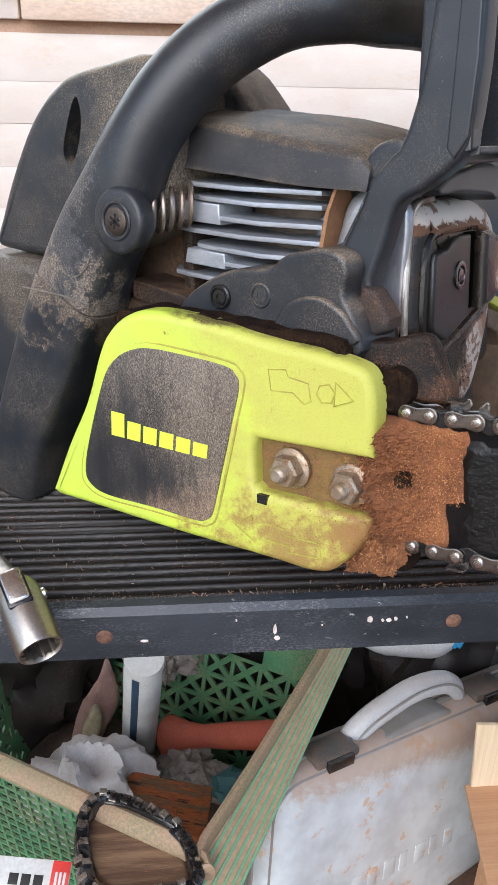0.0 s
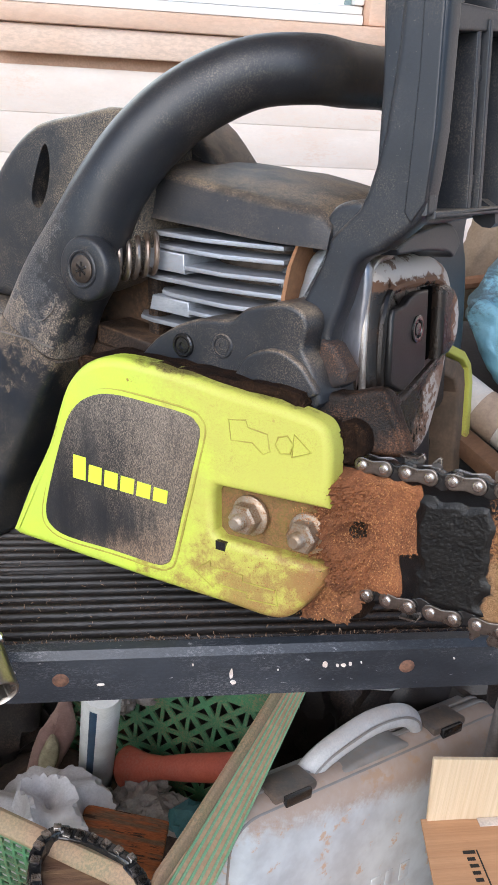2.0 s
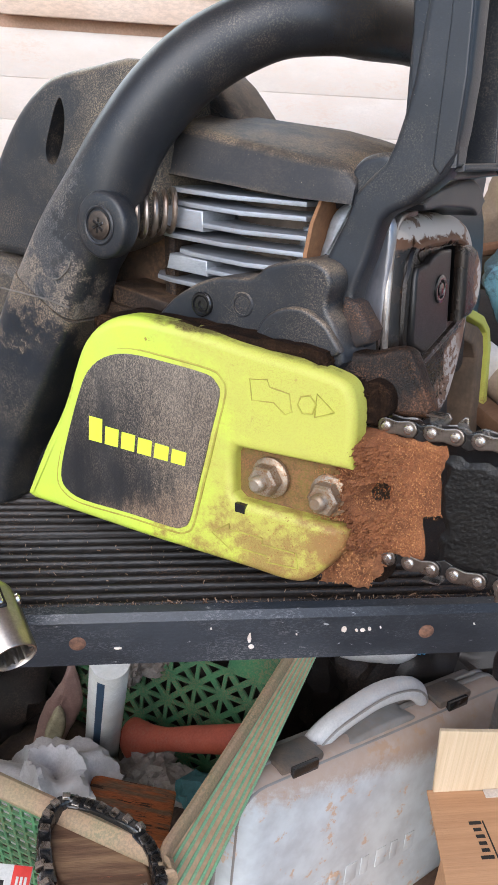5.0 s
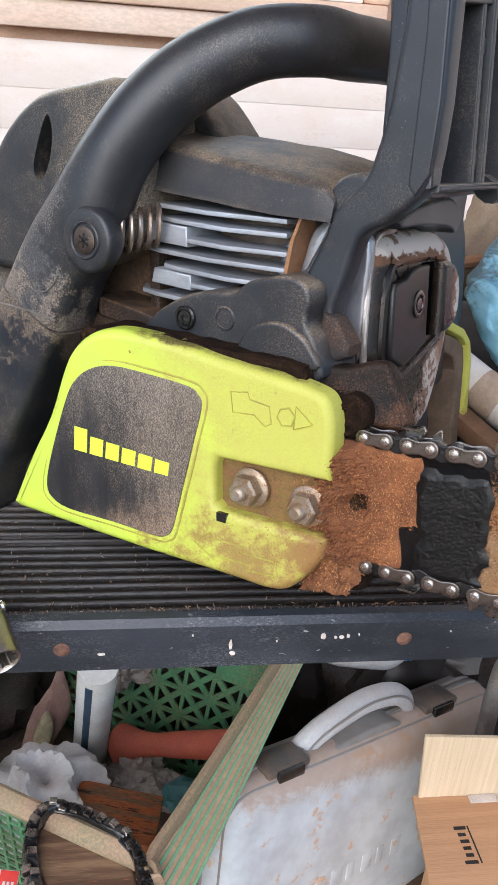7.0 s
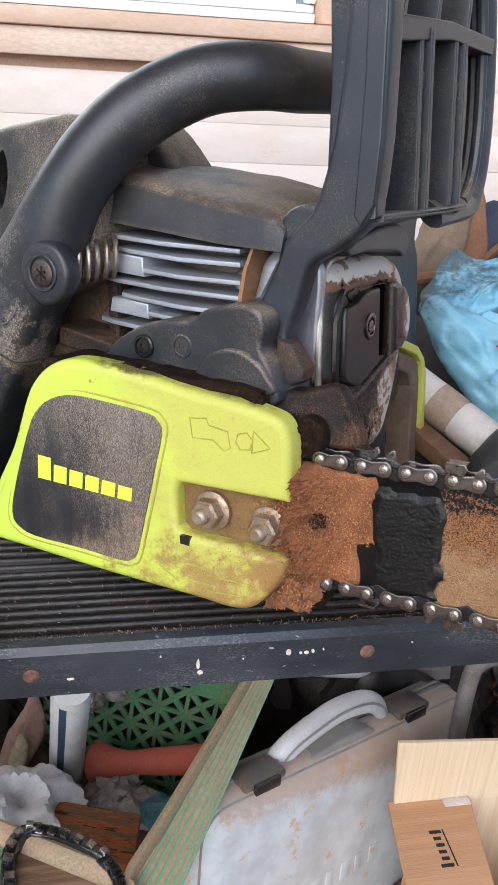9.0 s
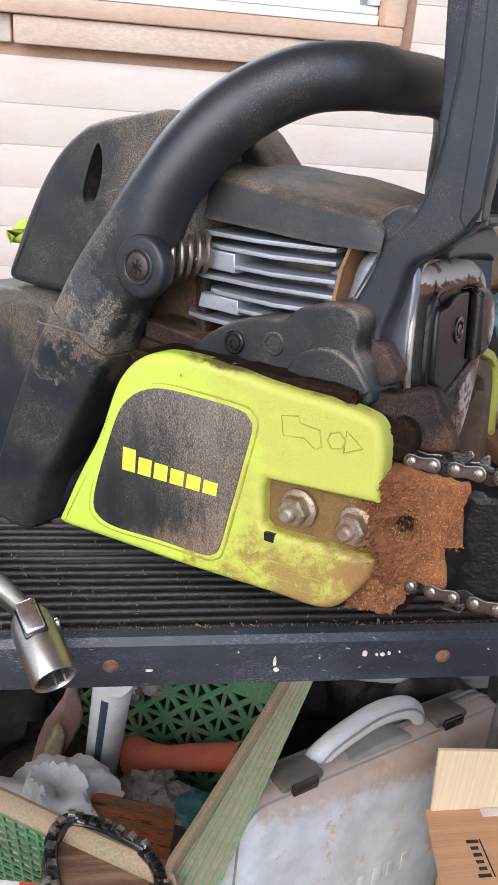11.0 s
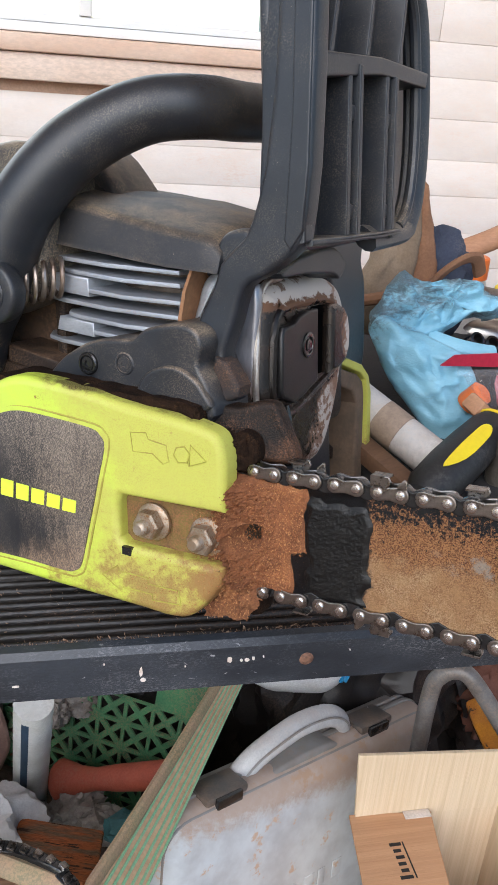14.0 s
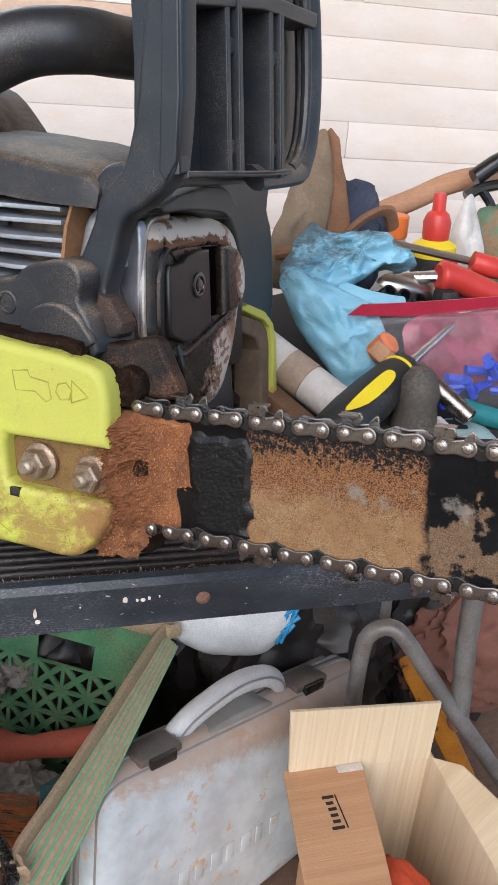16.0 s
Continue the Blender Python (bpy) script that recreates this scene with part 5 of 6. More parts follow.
roll = pillow_bm([(0.2, 0.5, 0.83), (0.26, 0.40, 0.83), (0.42, 0.38, 0.83), (0.6, 0.45, 0.83), (0.62, 0.75, 0.83), (0.42, 0.82, 0.83), (0.26, 0.74, 0.83)], (0, 0, 1), 0.016, 3.0, wrinkle=0.006, scale=22, back=0.35)
tagged(finish("gap_filler", roll, gap_dark, smooth=50), "dark filler added under the loose tools for the shaded gaps", "tool pouch")

leather = mat("tan_suede", (0.30, 0.22, 0.15), (0.22, 0.15, 0.095), 0.95, big=24, fine=500, bump=0.4)
leather_rust = mat("rust_brown_suede", (0.3, 0.15, 0.08), (0.22, 0.11, 0.06), 0.95, big=24, fine=500, bump=0.4)
glove = thing("work_glove", "tan suede work glove with rust-brown edging standing up", "glove")
part("cuff", pillow_bm([(0.248, 0.63, 0.885), (0.252, 0.63, 0.92), (0.262, 0.635, 0.945), (0.272, 0.64, 0.975), (0.281, 0.64, 1.003), (0.294, 0.64, 1.009), (0.301, 0.635, 0.975), (0.298, 0.63, 0.925), (0.29, 0.625, 0.885)], (0.1, -1, 0.3), 0.016, 1.0, wrinkle=0.004, scale=45, back=0.8), leather, glove)
part("edging", pillow_bm([(0.287, 0.64, 0.90), (0.293, 0.64, 0.94), (0.291, 0.642, 0.98), (0.295, 0.642, 1.010), (0.303, 0.64, 1.003), (0.312, 0.64, 0.968), (0.318, 0.635, 0.94), (0.312, 0.63, 0.905)], (0.3, -1, 0.2), 0.013, 2.0, wrinkle=0.003, scale=50), leather_rust, glove, "rust-brown edging")
part("hem", tube_bm(curve_through([(0.252, 0.612, 0.915), (0.26, 0.606, 0.918), (0.276, 0.604, 0.922), (0.3, 0.61, 0.93)], 5), 0.005, 8), leather_rust, glove)
navy = mat("navy_cloth", (0.035, 0.045, 0.075), (0.05, 0.06, 0.09), 0.95, big=40, fine=600, bump=0.5, dust=(0.2, 0.15, 0.12), dust_amount=0.3)
ob = finish("navy_rag", crumple_bm((0.333, 0.665, 0.915), (0.032, 0.035, 0.05), 4.0, 4, 0.25), navy, smooth=60)
tagged(ob, "crumpled navy blue rag among the tools", "rag")
ob = finish("brown_strap", tube_bm(curve_through([(0.298, 0.612, 0.918), (0.32, 0.606, 0.945), (0.345, 0.615, 0.952), (0.36, 0.63, 0.935)], 5), 0.006, 8, squash=0.5), leather_rust)
tagged(ob, "rust-brown leather strap lying over the rag", "strap")

nitrile = mat("blue_nitrile", (0.27, 0.54, 0.67), (0.2, 0.45, 0.585), 0.45, big=50, fine=700, bump=0.45, dust=(0.1, 0.1, 0.1), dust_amount=0.3, grain=0.12, stretch=(0.5, 1, 1.4), speck=0.15, washes=[((0.06, 0.05, 0.045), (-0.3, 1.0, 0.35), 0.785, 0.808, 0.09, 0.8)])
gl = thing("disposable_glove", "crumpled light blue nitrile glove smeared with grease", "glove")
bm = pillow_bm([(0.237, 0.545, 0.905), (0.243, 0.545, 0.922), (0.262, 0.54, 0.913), (0.29, 0.53, 0.905), (0.305, 0.515, 0.893), (0.314, 0.51, 0.872), (0.323, 0.503, 0.849), (0.312, 0.496, 0.829), (0.289, 0.5, 0.832), (0.268, 0.515, 0.851), (0.248, 0.535, 0.882)], (-0.1, -1, 0.35), 0.017, 5.0, rings=16, wrinkle=0.005, scale=90, back=0.5)
part("palm", bm, nitrile, gl, "", 70)
bm = pillow_bm([(0.241, 0.56, 0.9), (0.243, 0.56, 0.925), (0.252, 0.565, 0.94), (0.262, 0.57, 0.947), (0.275, 0.57, 0.942), (0.3, 0.57, 0.944), (0.33, 0.575, 0.938), (0.348, 0.58, 0.928), (0.362, 0.58, 0.918), (0.345, 0.575, 0.912), (0.325, 0.57, 0.916), (0.305, 0.56, 0.905), (0.285, 0.555, 0.895), (0.262, 0.555, 0.895)], (0, -1, 0.6), 0.018, 9.0, rings=18, wrinkle=0.0085, scale=95, back=0.6)
part("back", bm, nitrile, gl, "", 70)
part("finger", tube_bm(curve_through([(0.283, 0.545, 0.905), (0.3, 0.535, 0.902), (0.318, 0.53, 0.900), (0.332, 0.53, 0.899)], 5), [0.008 - 0.0002 * i for i in range(16)], 10, squash=0.5), nitrile, gl)

yellow = mat("yellow_rubber", (0.8, 0.62, 0.02), (0.74, 0.56, 0.02), 0.5, grain=0.08)
rubber = mat("black_rubber", (0.014, 0.014, 0.015), (0.022, 0.022, 0.022), 0.55, dust=(0.2, 0.18, 0.16), dust_amount=0.3, big=60)
sd = thing("screwdriver", "black rubber screwdriver handle with yellow inlays", "screwdriver")
m, length = lay((0.226, 0.397, 0.8475), (0.306, 0.458, 0.8745))
part("grip", lathe_bm([(0.004, -0.004), (0.011, 0.0), (0.0155, 0.012), (0.0165, 0.035), (0.016, 0.06), (0.0145, 0.085), (0.0115, 0.097), (0.0105, 0.102), (0.0078, 0.106)], 28, m=m), rubber, sd)
part("collar_ring", lathe_bm([(0.0136, 0.0915), (0.0140, 0.0925), (0.0136, 0.0938)], 28, m=m), yellow, sd)
bm = slab_bm(rounded(mm([(18, -3.2), (36, -5.2), (64, -5.0), (72, -3.0), (72, 1.5), (62, 4), (36, 3.4)]), 3), 0.0, 0.0006, "xy")
for v in bm.verts:
    x_, y_ = v.co.x, v.co.y
    a = y_ / 0.0165
    rr = 0.0168 + v.co.z
    v.co = Vector((rr * math.sin(a), -rr * math.cos(a), x_))
axes = m.to_3x3().inverted() @ Vector((-0.25, -0.72, 0.62))
INLAY_TURN = math.atan2(axes.x, -axes.y)
inlay = part("inlay", bm, yellow, sd, "yellow rubber inlay")
inlay.matrix_basis = m @ Matrix.Rotation(INLAY_TURN, 4, "Z")
part("blade", lathe_bm([(0.0035, 0.104), (0.0035, 0.19), (0.003, 0.2)], 12, m=m), steel, sd)

white_cap = mat("dirty_white_plastic", (0.62, 0.6, 0.57), (0.52, 0.47, 0.42), 0.5, big=40, dust=(0.4, 0.3, 0.22), dust_amount=0.4)
tan_paper = mat("stained_tan_label", (0.36, 0.27, 0.2), (0.3, 0.22, 0.16), 0.75, big=50)
bt = thing("glue_bottle", "dirty white cylindrical bottle with a stained tan band", "bottle")
m, length = lay((0.195, 0.505, 0.8875), (0.252, 0.438, 0.8535))
part("body", lathe_bm([(0.013, -0.02), (0.0138, -0.015), (0.0138, length * 0.52)], 28, m=m), white_cap, bt)
part("band", lathe_bm([(0.0141, length * 0.5), (0.0141, length * 0.7)], 28, m=m), tan_paper, bt, "stained tan band")
part("cap", lathe_bm([(0.0128, length * 0.69), (0.0138, length * 0.72), (0.0138, length * 1.0), (0.015, length * 1.06), (0.004, length * 1.06)], 28, m=m), white_cap, bt)
part("blue_ring", lathe_bm([(0.014, -0.016), (0.0142, -0.012), (0.014, -0.004)], 28, m=m), mat("blue_plastic", (0.02, 0.08, 0.35), None, 0.4), bt)
wood_dark = mat("dark_worn_wood", (0.16, 0.085, 0.045), (0.1, 0.05, 0.028), 0.7, big=20, stretch=(0.3, 1, 1), bump=0.3)
st = box_bm(-0.008, 0.008, -0.006, 0.006, 0, 0.16, 0.002)
ob = finish("wooden_stick", st, wood_dark)
ob.matrix_world = lay((0.185, 0.50, 0.868), (0.245, 0.395, 0.833))[0]
tagged(ob, "dark worn wooden stick leaning under the bottle", "stick")
hm = thing("rubber_mallet", "worn grey-brown rubber mallet standing among tools", "mallet")
grey_rub = mat("grey_brown_rubber", (0.085, 0.075, 0.062), (0.06, 0.052, 0.043), 0.7, big=50, bump=0.5, dust=(0.2, 0.17, 0.14), dust_amount=0.4)
m, length = lay((0.301, 0.424, 0.818), (0.302, 0.428, 0.885))
part("grip", lathe_bm([(0.014, 0), (0.0155, 0.015), (0.0158, 0.03), (0.0135, 0.043), (0.0145, 0.048), (0.0125, 0.058), (0.0075, 0.066), (0.002, 0.0675)], 24, m=m), grey_rub, hm)
part("tag", box_bm(0.3135, 0.3175, 0.408, 0.420, 0.83, 0.853, 0.0006), mat("white_print", (0.7, 0.7, 0.7), None, 0.6), hm, "white printed patch")
tb = thing("box_spanner", "short dark steel tube spanner", "tube")
m, length = lay((0.305, 0.44, 0.879), (0.3325, 0.408, 0.856))
part("body", lathe_bm([(0.0055, 0), (0.0062, 0.002), (0.0062, length), (0.005, length + 0.0006), (0.0045, length - 0.001), (0.0045, length - 0.01), (0.001, length - 0.01)], 24, m=m), steel_dark, tb)
teal = mat("teal_plastic", (0.02, 0.22, 0.24), None, 0.5)
ob = finish("teal_marker", lathe_bm([(0.002, 0), (0.007, 0.004), (0.007, 0.09), (0.003, 0.1)], 20, m=lay((0.335, 0.43, 0.855), (0.41, 0.41, 0.835))[0]), teal)
tagged(ob, "teal plastic marker lying among tools", "marker")
pale_cloth = mat("pale_teal_rag", (0.3, 0.42, 0.42), (0.24, 0.34, 0.34), 0.9, big=40)
ob = finish("pale_rag", crumple_bm((0.335, 0.425, 0.83), (0.03, 0.025, 0.014), 8.0, 3, 0.3), pale_cloth, smooth=60)
tagged(ob, "pale teal rag under the tools", "rag")

red_vinyl = mat("red_vinyl_grip", (0.62, 0.05, 0.04), (0.52, 0.04, 0.03), 0.4, big=40, bump=0.08, grain=0.1)
pl = thing("pliers", "pliers with red vinyl grips lying in the pile", "pliers")
part("grip", tube_bm(curve_through([(0.385, 0.583, 0.906), (0.397, 0.583, 0.905), (0.42, 0.583, 0.897), (0.45, 0.583, 0.886), (0.5, 0.585, 0.872)], 6), [0.009, 0.0115, 0.0125, 0.0125, 0.0120, 0.0118] + [0.0115] * 19, 16), red_vinyl, pl)
part("grip", tube_bm(curve_through([(0.43, 0.61, 0.912), (0.45, 0.605, 0.908), (0.5, 0.61, 0.9)], 6), 0.0095, 14), red_vinyl, pl)
part("jaw", tube_bm([(0.395, 0.585, 0.905), (0.36, 0.60, 0.9)], [0.006, 0.004], 10), steel, pl)
ct = thing("ratchet_head", "chrome ratchet lying between black tools", "ratchet")
part("head", pillow_bm([(0.335, 0.59, 0.897), (0.345, 0.6, 0.901), (0.37, 0.6, 0.9), (0.392, 0.6, 0.892), (0.385, 0.585, 0.886), (0.36, 0.58, 0.89)], (0, -0.4, 1), 0.008, 1.0, wrinkle=0.0), chrome, ct)
for (x, z) in ((0.352, 0.889), (0.366, 0.885), (0.338, 0.892)):
    part("black_socket", lathe_bm([(0.006, 0), (0.0065, 0.001), (0.0065, 0.014), (0.0045, 0.0145), (0.0042, 0.006), (0.001, 0.006)], 18, m=lay((x, 0.585, z - 0.006), (x + 0.002, 0.572, z + 0.004))[0]), oily_black, ct)
ob = finish("black_clip", box_bm(0.383, 0.4, 0.566, 0.585, 0.868, 0.897, 0.004), rubber)
tagged(ob, "small black plastic clip in the pile", "clip")
ruler = box_bm(-0.05, 0.052, -0.004, 0.004, -0.0014, 0.0014, 0.0006)
ob = finish("steel_ruler", ruler, chrome)
ob.matrix_world = Matrix.Translation((0.402, 0.622, 0.9155)) @ Matrix.Rotation(radians(10.5), 4, "Y") @ Matrix.Rotation(radians(35), 4, "X")
tagged(ob, "shiny steel rule lying across the pile", "ruler")
rb = thing("glue_squeeze_bottle", "small black bottle with a yellow band and red nozzle cap", "bottle")
m = Matrix.Translation((0.442, 0.70, 0.84)) @ Matrix.Rotation(radians(-3), 4, "Y")
part("body", lathe_bm([(0.019, 0), (0.021, 0.004), (0.021, 0.055), (0.018, 0.064)], 28, m=m), rubber, rb)
part("band", lathe_bm([(0.0213, 0.056), (0.0213, 0.066), (0.013, 0.072)], 28, m=m), yellow, rb, "yellow band")
part("patch", box_bm(-0.001, 0.016, -0.0225, -0.019, 0.036, 0.058, 0.002), red_vinyl, rb, "red printed patch").matrix_basis = m
part("nozzle_cap", lathe_bm([(0.0125, 0.072), (0.013, 0.075), (0.0135, 0.088), (0.0105, 0.096), (0.0065, 0.099), (0.0062, 0.112), (0.0055, 0.115), (0.001, 0.1155)], 24, m=m), red_vinyl, rb, "red nozzle cap")
orange = mat("orange_plastic", (0.85, 0.2, 0.04), (0.75, 0.16, 0.03), 0.4, grain=0.06)
clear = mat("cloudy_plastic", (0.62, 0.6, 0.57), (0.5, 0.46, 0.42), 0.35, big=40, grain=0.1)
oc = thing("capped_jar", "cloudy plastic jar with a bright orange cap", "jar")
m = Matrix.Translation((0.426, 0.775, 0.82))
part("body", lathe_bm([(0.016, 0), (0.018, 0.003), (0.018, 0.068), (0.015, 0.078)], 24, m=m), clear, oc)
part("cap", lathe_bm([(0.0165, 0.078), (0.0168, 0.08), (0.0165, 0.099), (0.015, 0.1005), (0.002, 0.1005)], 24, m=m), orange, oc, "bright orange cap")
pine = mat("peach_wood", (0.5, 0.28, 0.16), (0.43, 0.22, 0.12), 0.65, big=16, stretch=(0.3, 1, 1), bump=0.2)
ob = finish("wooden_pole", tube_bm(curve_through([(0.395, 0.85, 0.87), (0.435, 0.85, 0.903), (0.48, 0.85, 0.923), (0.53, 0.85, 0.945), (0.6, 0.86, 0.955)], 5), 0.0125, 14, squash=0.8), pine)
tagged(ob, "smooth peach-coloured wooden pole on the pile", "pole")
gr = mat("camouflage_green_cloth", (0.13, 0.24, 0.15), (0.26, 0.17, 0.1), 0.9, big=30, bump=0.3, mix=0.15)
ob = finish("green_cap", crumple_bm((0.56, 0.77, 0.868), (0.055, 0.05, 0.065), 11.0, 4, 0.16), gr, smooth=70)
tagged(ob, "green and brown patterned cloth cap", "cap")
bg = finish("clear_bag", pillow_bm([(0.468, 0.72, 0.86), (0.465, 0.72, 0.9), (0.475, 0.725, 0.945), (0.487, 0.73, 0.947), (0.498, 0.72, 0.91), (0.505, 0.715, 0.86)], (0, -1, 0.1), 0.012, 4.0, wrinkle=0.005, scale=50), clear, smooth=40)
tagged(bg, "crumpled clear plastic bag beside the glue bottle", "plastic bag")
cl = thing("spring_clamp", "black metal spring clamp on the pile", "clamp")
part("arm", tube_bm(curve_through([(0.518, 0.8, 0.937), (0.535, 0.8, 0.946), (0.56, 0.8, 0.951), (0.6, 0.8, 0.955)], 4), 0.006, 10), oily_black, cl)
part("jaw", tube_bm(curve_through([(0.535, 0.8, 0.945), (0.545, 0.795, 0.933), (0.55, 0.79, 0.922)], 4), 0.005, 10), oily_black, cl)
part("grip", tube_bm(curve_through([(0.53, 0.81, 0.955), (0.56, 0.81, 0.975), (0.6, 0.81, 0.985)], 4), 0.010, 12), oily_black, cl)
# zip bag with screws: a thin clear sheet over red packaging
film_clear = bpy.data.materials.new("thin_clear_film")
film_clear.use_nodes = True
fb = film_clear.node_tree.nodes["Principled BSDF"]
fb.inputs["Base Color"].default_value, fb.inputs["Roughness"].default_value, fb.inputs["Alpha"].default_value = (0.6, 0.58, 0.6, 1), 0.06, 0.055
zb = thing("zip_bag", "clear zip bag holding blue screw plugs with a red seal", "plastic bag")
part("film", pillow_bm([(0.28, 0.475, 0.899), (0.33, 0.472, 0.906), (0.40, 0.465, 0.912), (0.45, 0.46, 0.9), (0.45, 0.45, 0.83), (0.39, 0.445, 0.832), (0.345, 0.45, 0.845), (0.318, 0.455, 0.868)], (0, -1, 0.5), 0.012, 6.0, wrinkle=0.004, scale=40, back=0.2), film_clear, zb, "clear film")
part("red_sheet", pillow_bm([(0.32, 0.50, 0.89), (0.36, 0.50, 0.9), (0.45, 0.49, 0.9), (0.46, 0.48, 0.84), (0.38, 0.475, 0.845), (0.33, 0.485, 0.86)], (0, -1, 0.5), 0.006, 7.0, wrinkle=0.004, scale=40, back=0.3), mat("dark_red_plastic", (0.2, 0.015, 0.035), (0.34, 0.05, 0.09), 0.3, big=45, mix=0.2), zb, "dark red wrapper")
part("seal", tube_bm(curve_through([(0.278, 0.478, 0.9005), (0.30, 0.476, 0.9015), (0.34, 0.47, 0.9075), (0.40, 0.466, 0.914), (0.46, 0.46, 0.914)], 5), 0.0026, 8), film_clear, zb)
part("red_strip", slab_bm([(0.275, 0.898), (0.32, 0.897), (0.42, 0.905), (0.47, 0.907), (0.47, 0.919), (0.42, 0.914), (0.32, 0.9075), (0.285, 0.906)], 0.5, 0.5012), mat("red_film", (0.42, 0.02, 0.05), (0.35, 0.02, 0.04), 0.3), zb, "red strip")
blue_pl = mat("bright_blue_plastic", (0.02, 0.06, 0.55), (0.03, 0.09, 0.6), 0.4)
r2 = random.Random(7)
for i in range(16):
    a = Vector((0.335 + r2.random() * 0.06, 0.462 - r2.random() * 0.01, 0.848 + r2.random() * 0.022))
    d = Vector((r2.uniform(-1, 1), r2.uniform(-0.4, 0.2), r2.uniform(-0.4, 1))).normalized() * 0.016
    part("wall_plug", tube_bm([a, a + d * 0.7, a + d], [0.0035, 0.0032, 0.0042], 8), blue_pl, zb)
ob = finish("orange_plug", lathe_bm([(0.008, 0), (0.009, 0.002), (0.009, 0.016), (0.006, 0.018)], 18, m=lay((0.30, 0.5, 0.868), (0.31, 0.49, 0.885))[0]), orange)
tagged(ob, "small orange plastic plug among the tools", "plug")
ob = finish("wood_scrap", box_bm(-0.02, 0.035, -0.008, 0.008, -0.006, 0.006, 0.002), pine)
ob.matrix_world = Matrix.Translation((0.30, 0.47, 0.872)) @ Matrix.Rotation(radians(40), 4, "Y") @ Matrix.Rotation(radians(20), 4, "Z")
tagged(ob, "small scrap of wood stuck between tools", "wood scrap")

# ---- below the shelf ----
# cardboard box with one flap folded in and one standing up
box = thing("cardboard_box", "open cardboard box with a printed brown flap and pale inside", "box")
BX0, BX1, BY0, BY1, BZ = 0.372, 0.522, 0.33, 0.645, 0.28
T = 0.004
part("back_wall", box_bm(BX0, BX1, BY1, BY1 + T, 0.001, BZ, 0.0008), cardboard_in, box)
part("front_wall", box_bm(BX0, BX1, BY0 - T, BY0, 0.001, BZ, 0.0008), cardboard_in, box)
part("side_wall", box_bm(BX0 - T, BX0, BY0 - T, BY1 + T, 0.001, BZ, 0.0008), cardboard_out, box)
bm = slab_bm([(BY0 - T, 0.001), (BY1 + T, 0.001), (BY1 + T, BZ), (BY0 - T, BZ)], BX1, BX1 + T, "yz", 0.0008)
part("side_wall", bm, cardboard_in, box)
part("bottom", box_bm(BX0, BX1, BY0, BY1, 0.001, 0.006, 0.0008), cardboard_in, box)
bm = slab_bm([(0.3365, BZ + 0.003), (BX1 + 0.001, BZ - 0.006), (BX1 + 0.001, BZ + 0.084), (0.329, BZ + 0.100)], BY1 - 0.001, BY1 + 0.004, bevel=0.0008)
part("rear_flap", bm, cardboard_in, box, "pale upright flap")
bm = slab_bm([(0.330, 0.648), (0.430, 0.640), (0.422, 0.6), (0.408, 0.52), (0.398, 0.47), (0.392, 0.33), (0.286, 0.33), (0.309, 0.5)], BZ + 0.0005, BZ + 0.0045, "xy", 0.0008)
flap = part("folded_flap", bm, cardboard_out, box, "brown printed flap folded over")
bm = slab_bm([(0.64, BZ), (0.34, BZ), (0.34, BZ + 0.02), (0.46, BZ + 0.062), (0.60, BZ + 0.03)], BX1 + 0.001, BX1 + 0.005, "yz", 0.0008)
fl = part("side_flap", bm, cardboard_in, box)
fl.matrix_basis = Matrix.Translation((BX1, 0, BZ)) @ Matrix.Rotation(radians(38), 4, "Y") @ Matrix.Translation((-BX1, 0, -BZ))
part("tape", box_bm(0.395, 0.428, 0.632, 0.6435, BZ + 0.0045, BZ + 0.0058, 0.0004), mat("clear_tape", (0.7, 0.62, 0.55), None, 0.2), box, "scrap of shiny tape")
ink = mat("black_ink", (0.02, 0.017, 0.015), None, 0.7)
# an unreadable stamped word, as plain bars with an underline
for k, (wide, off) in enumerate(((0.015, 0.0), (0.009, 0.002), (0.009, 0.002), (0.010, 0.001), (0.009, 0.002), (0.014, -0.001))):
    y_ = 0.556 + k * 0.0085
    part("print_bar", box_bm(0.376 - off - wide, 0.376 - off, y_, y_ + 0.0042, BZ + 0.0045, BZ + 0.0049, 0), ink, flap)
part("print_bar", box_bm(0.3785, 0.3802, 0.556, 0.603, BZ + 0.0045, BZ + 0.0049, 0), ink, flap)
ob = finish("orange_cloth", crumple_bm((0.425, 0.50, 0.2), (0.045, 0.06, 0.045), 2.0, 4, 0.25), mat("orange_cloth", (0.75, 0.1, 0.03), (0.6, 0.08, 0.03), 0.8, big=30, bump=0.3), smooth=60)
tagged(ob, "bright orange-red cloth stuffed in the cardboard box", "cloth")

# tool case standing on edge
e1 = Vector((0.882, 0.471, -0.13)).normalized()
flat = Vector((-e1.y, e1.x, 0.0)).normalized()
rise = e1.cross(flat).normalized()
LEAN_BACK = radians(8)
e3 = rise * math.cos(LEAN_BACK) + flat * math.sin(LEAN_BACK)
e2 = flat * math.cos(LEAN_BACK) - rise * math.sin(LEAN_BACK)
corner = Vector((0.2208, 0.6567, 0.302)) - e1 * 0.131 + e3 * 0.022
CASE = Matrix(((e1.x, e2.x, e3.x, corner.x), (e1.y, e2.y, e3.y, corner.y), (e1.z, e2.z, e3.z, corner.z), (0, 0, 0, 1)))
case = thing("tool_case", "dusty grey plastic tool case with a carry handle, standing on edge", "tool case", CASE)
W, H, D = 0.472, 0.318, 0.04


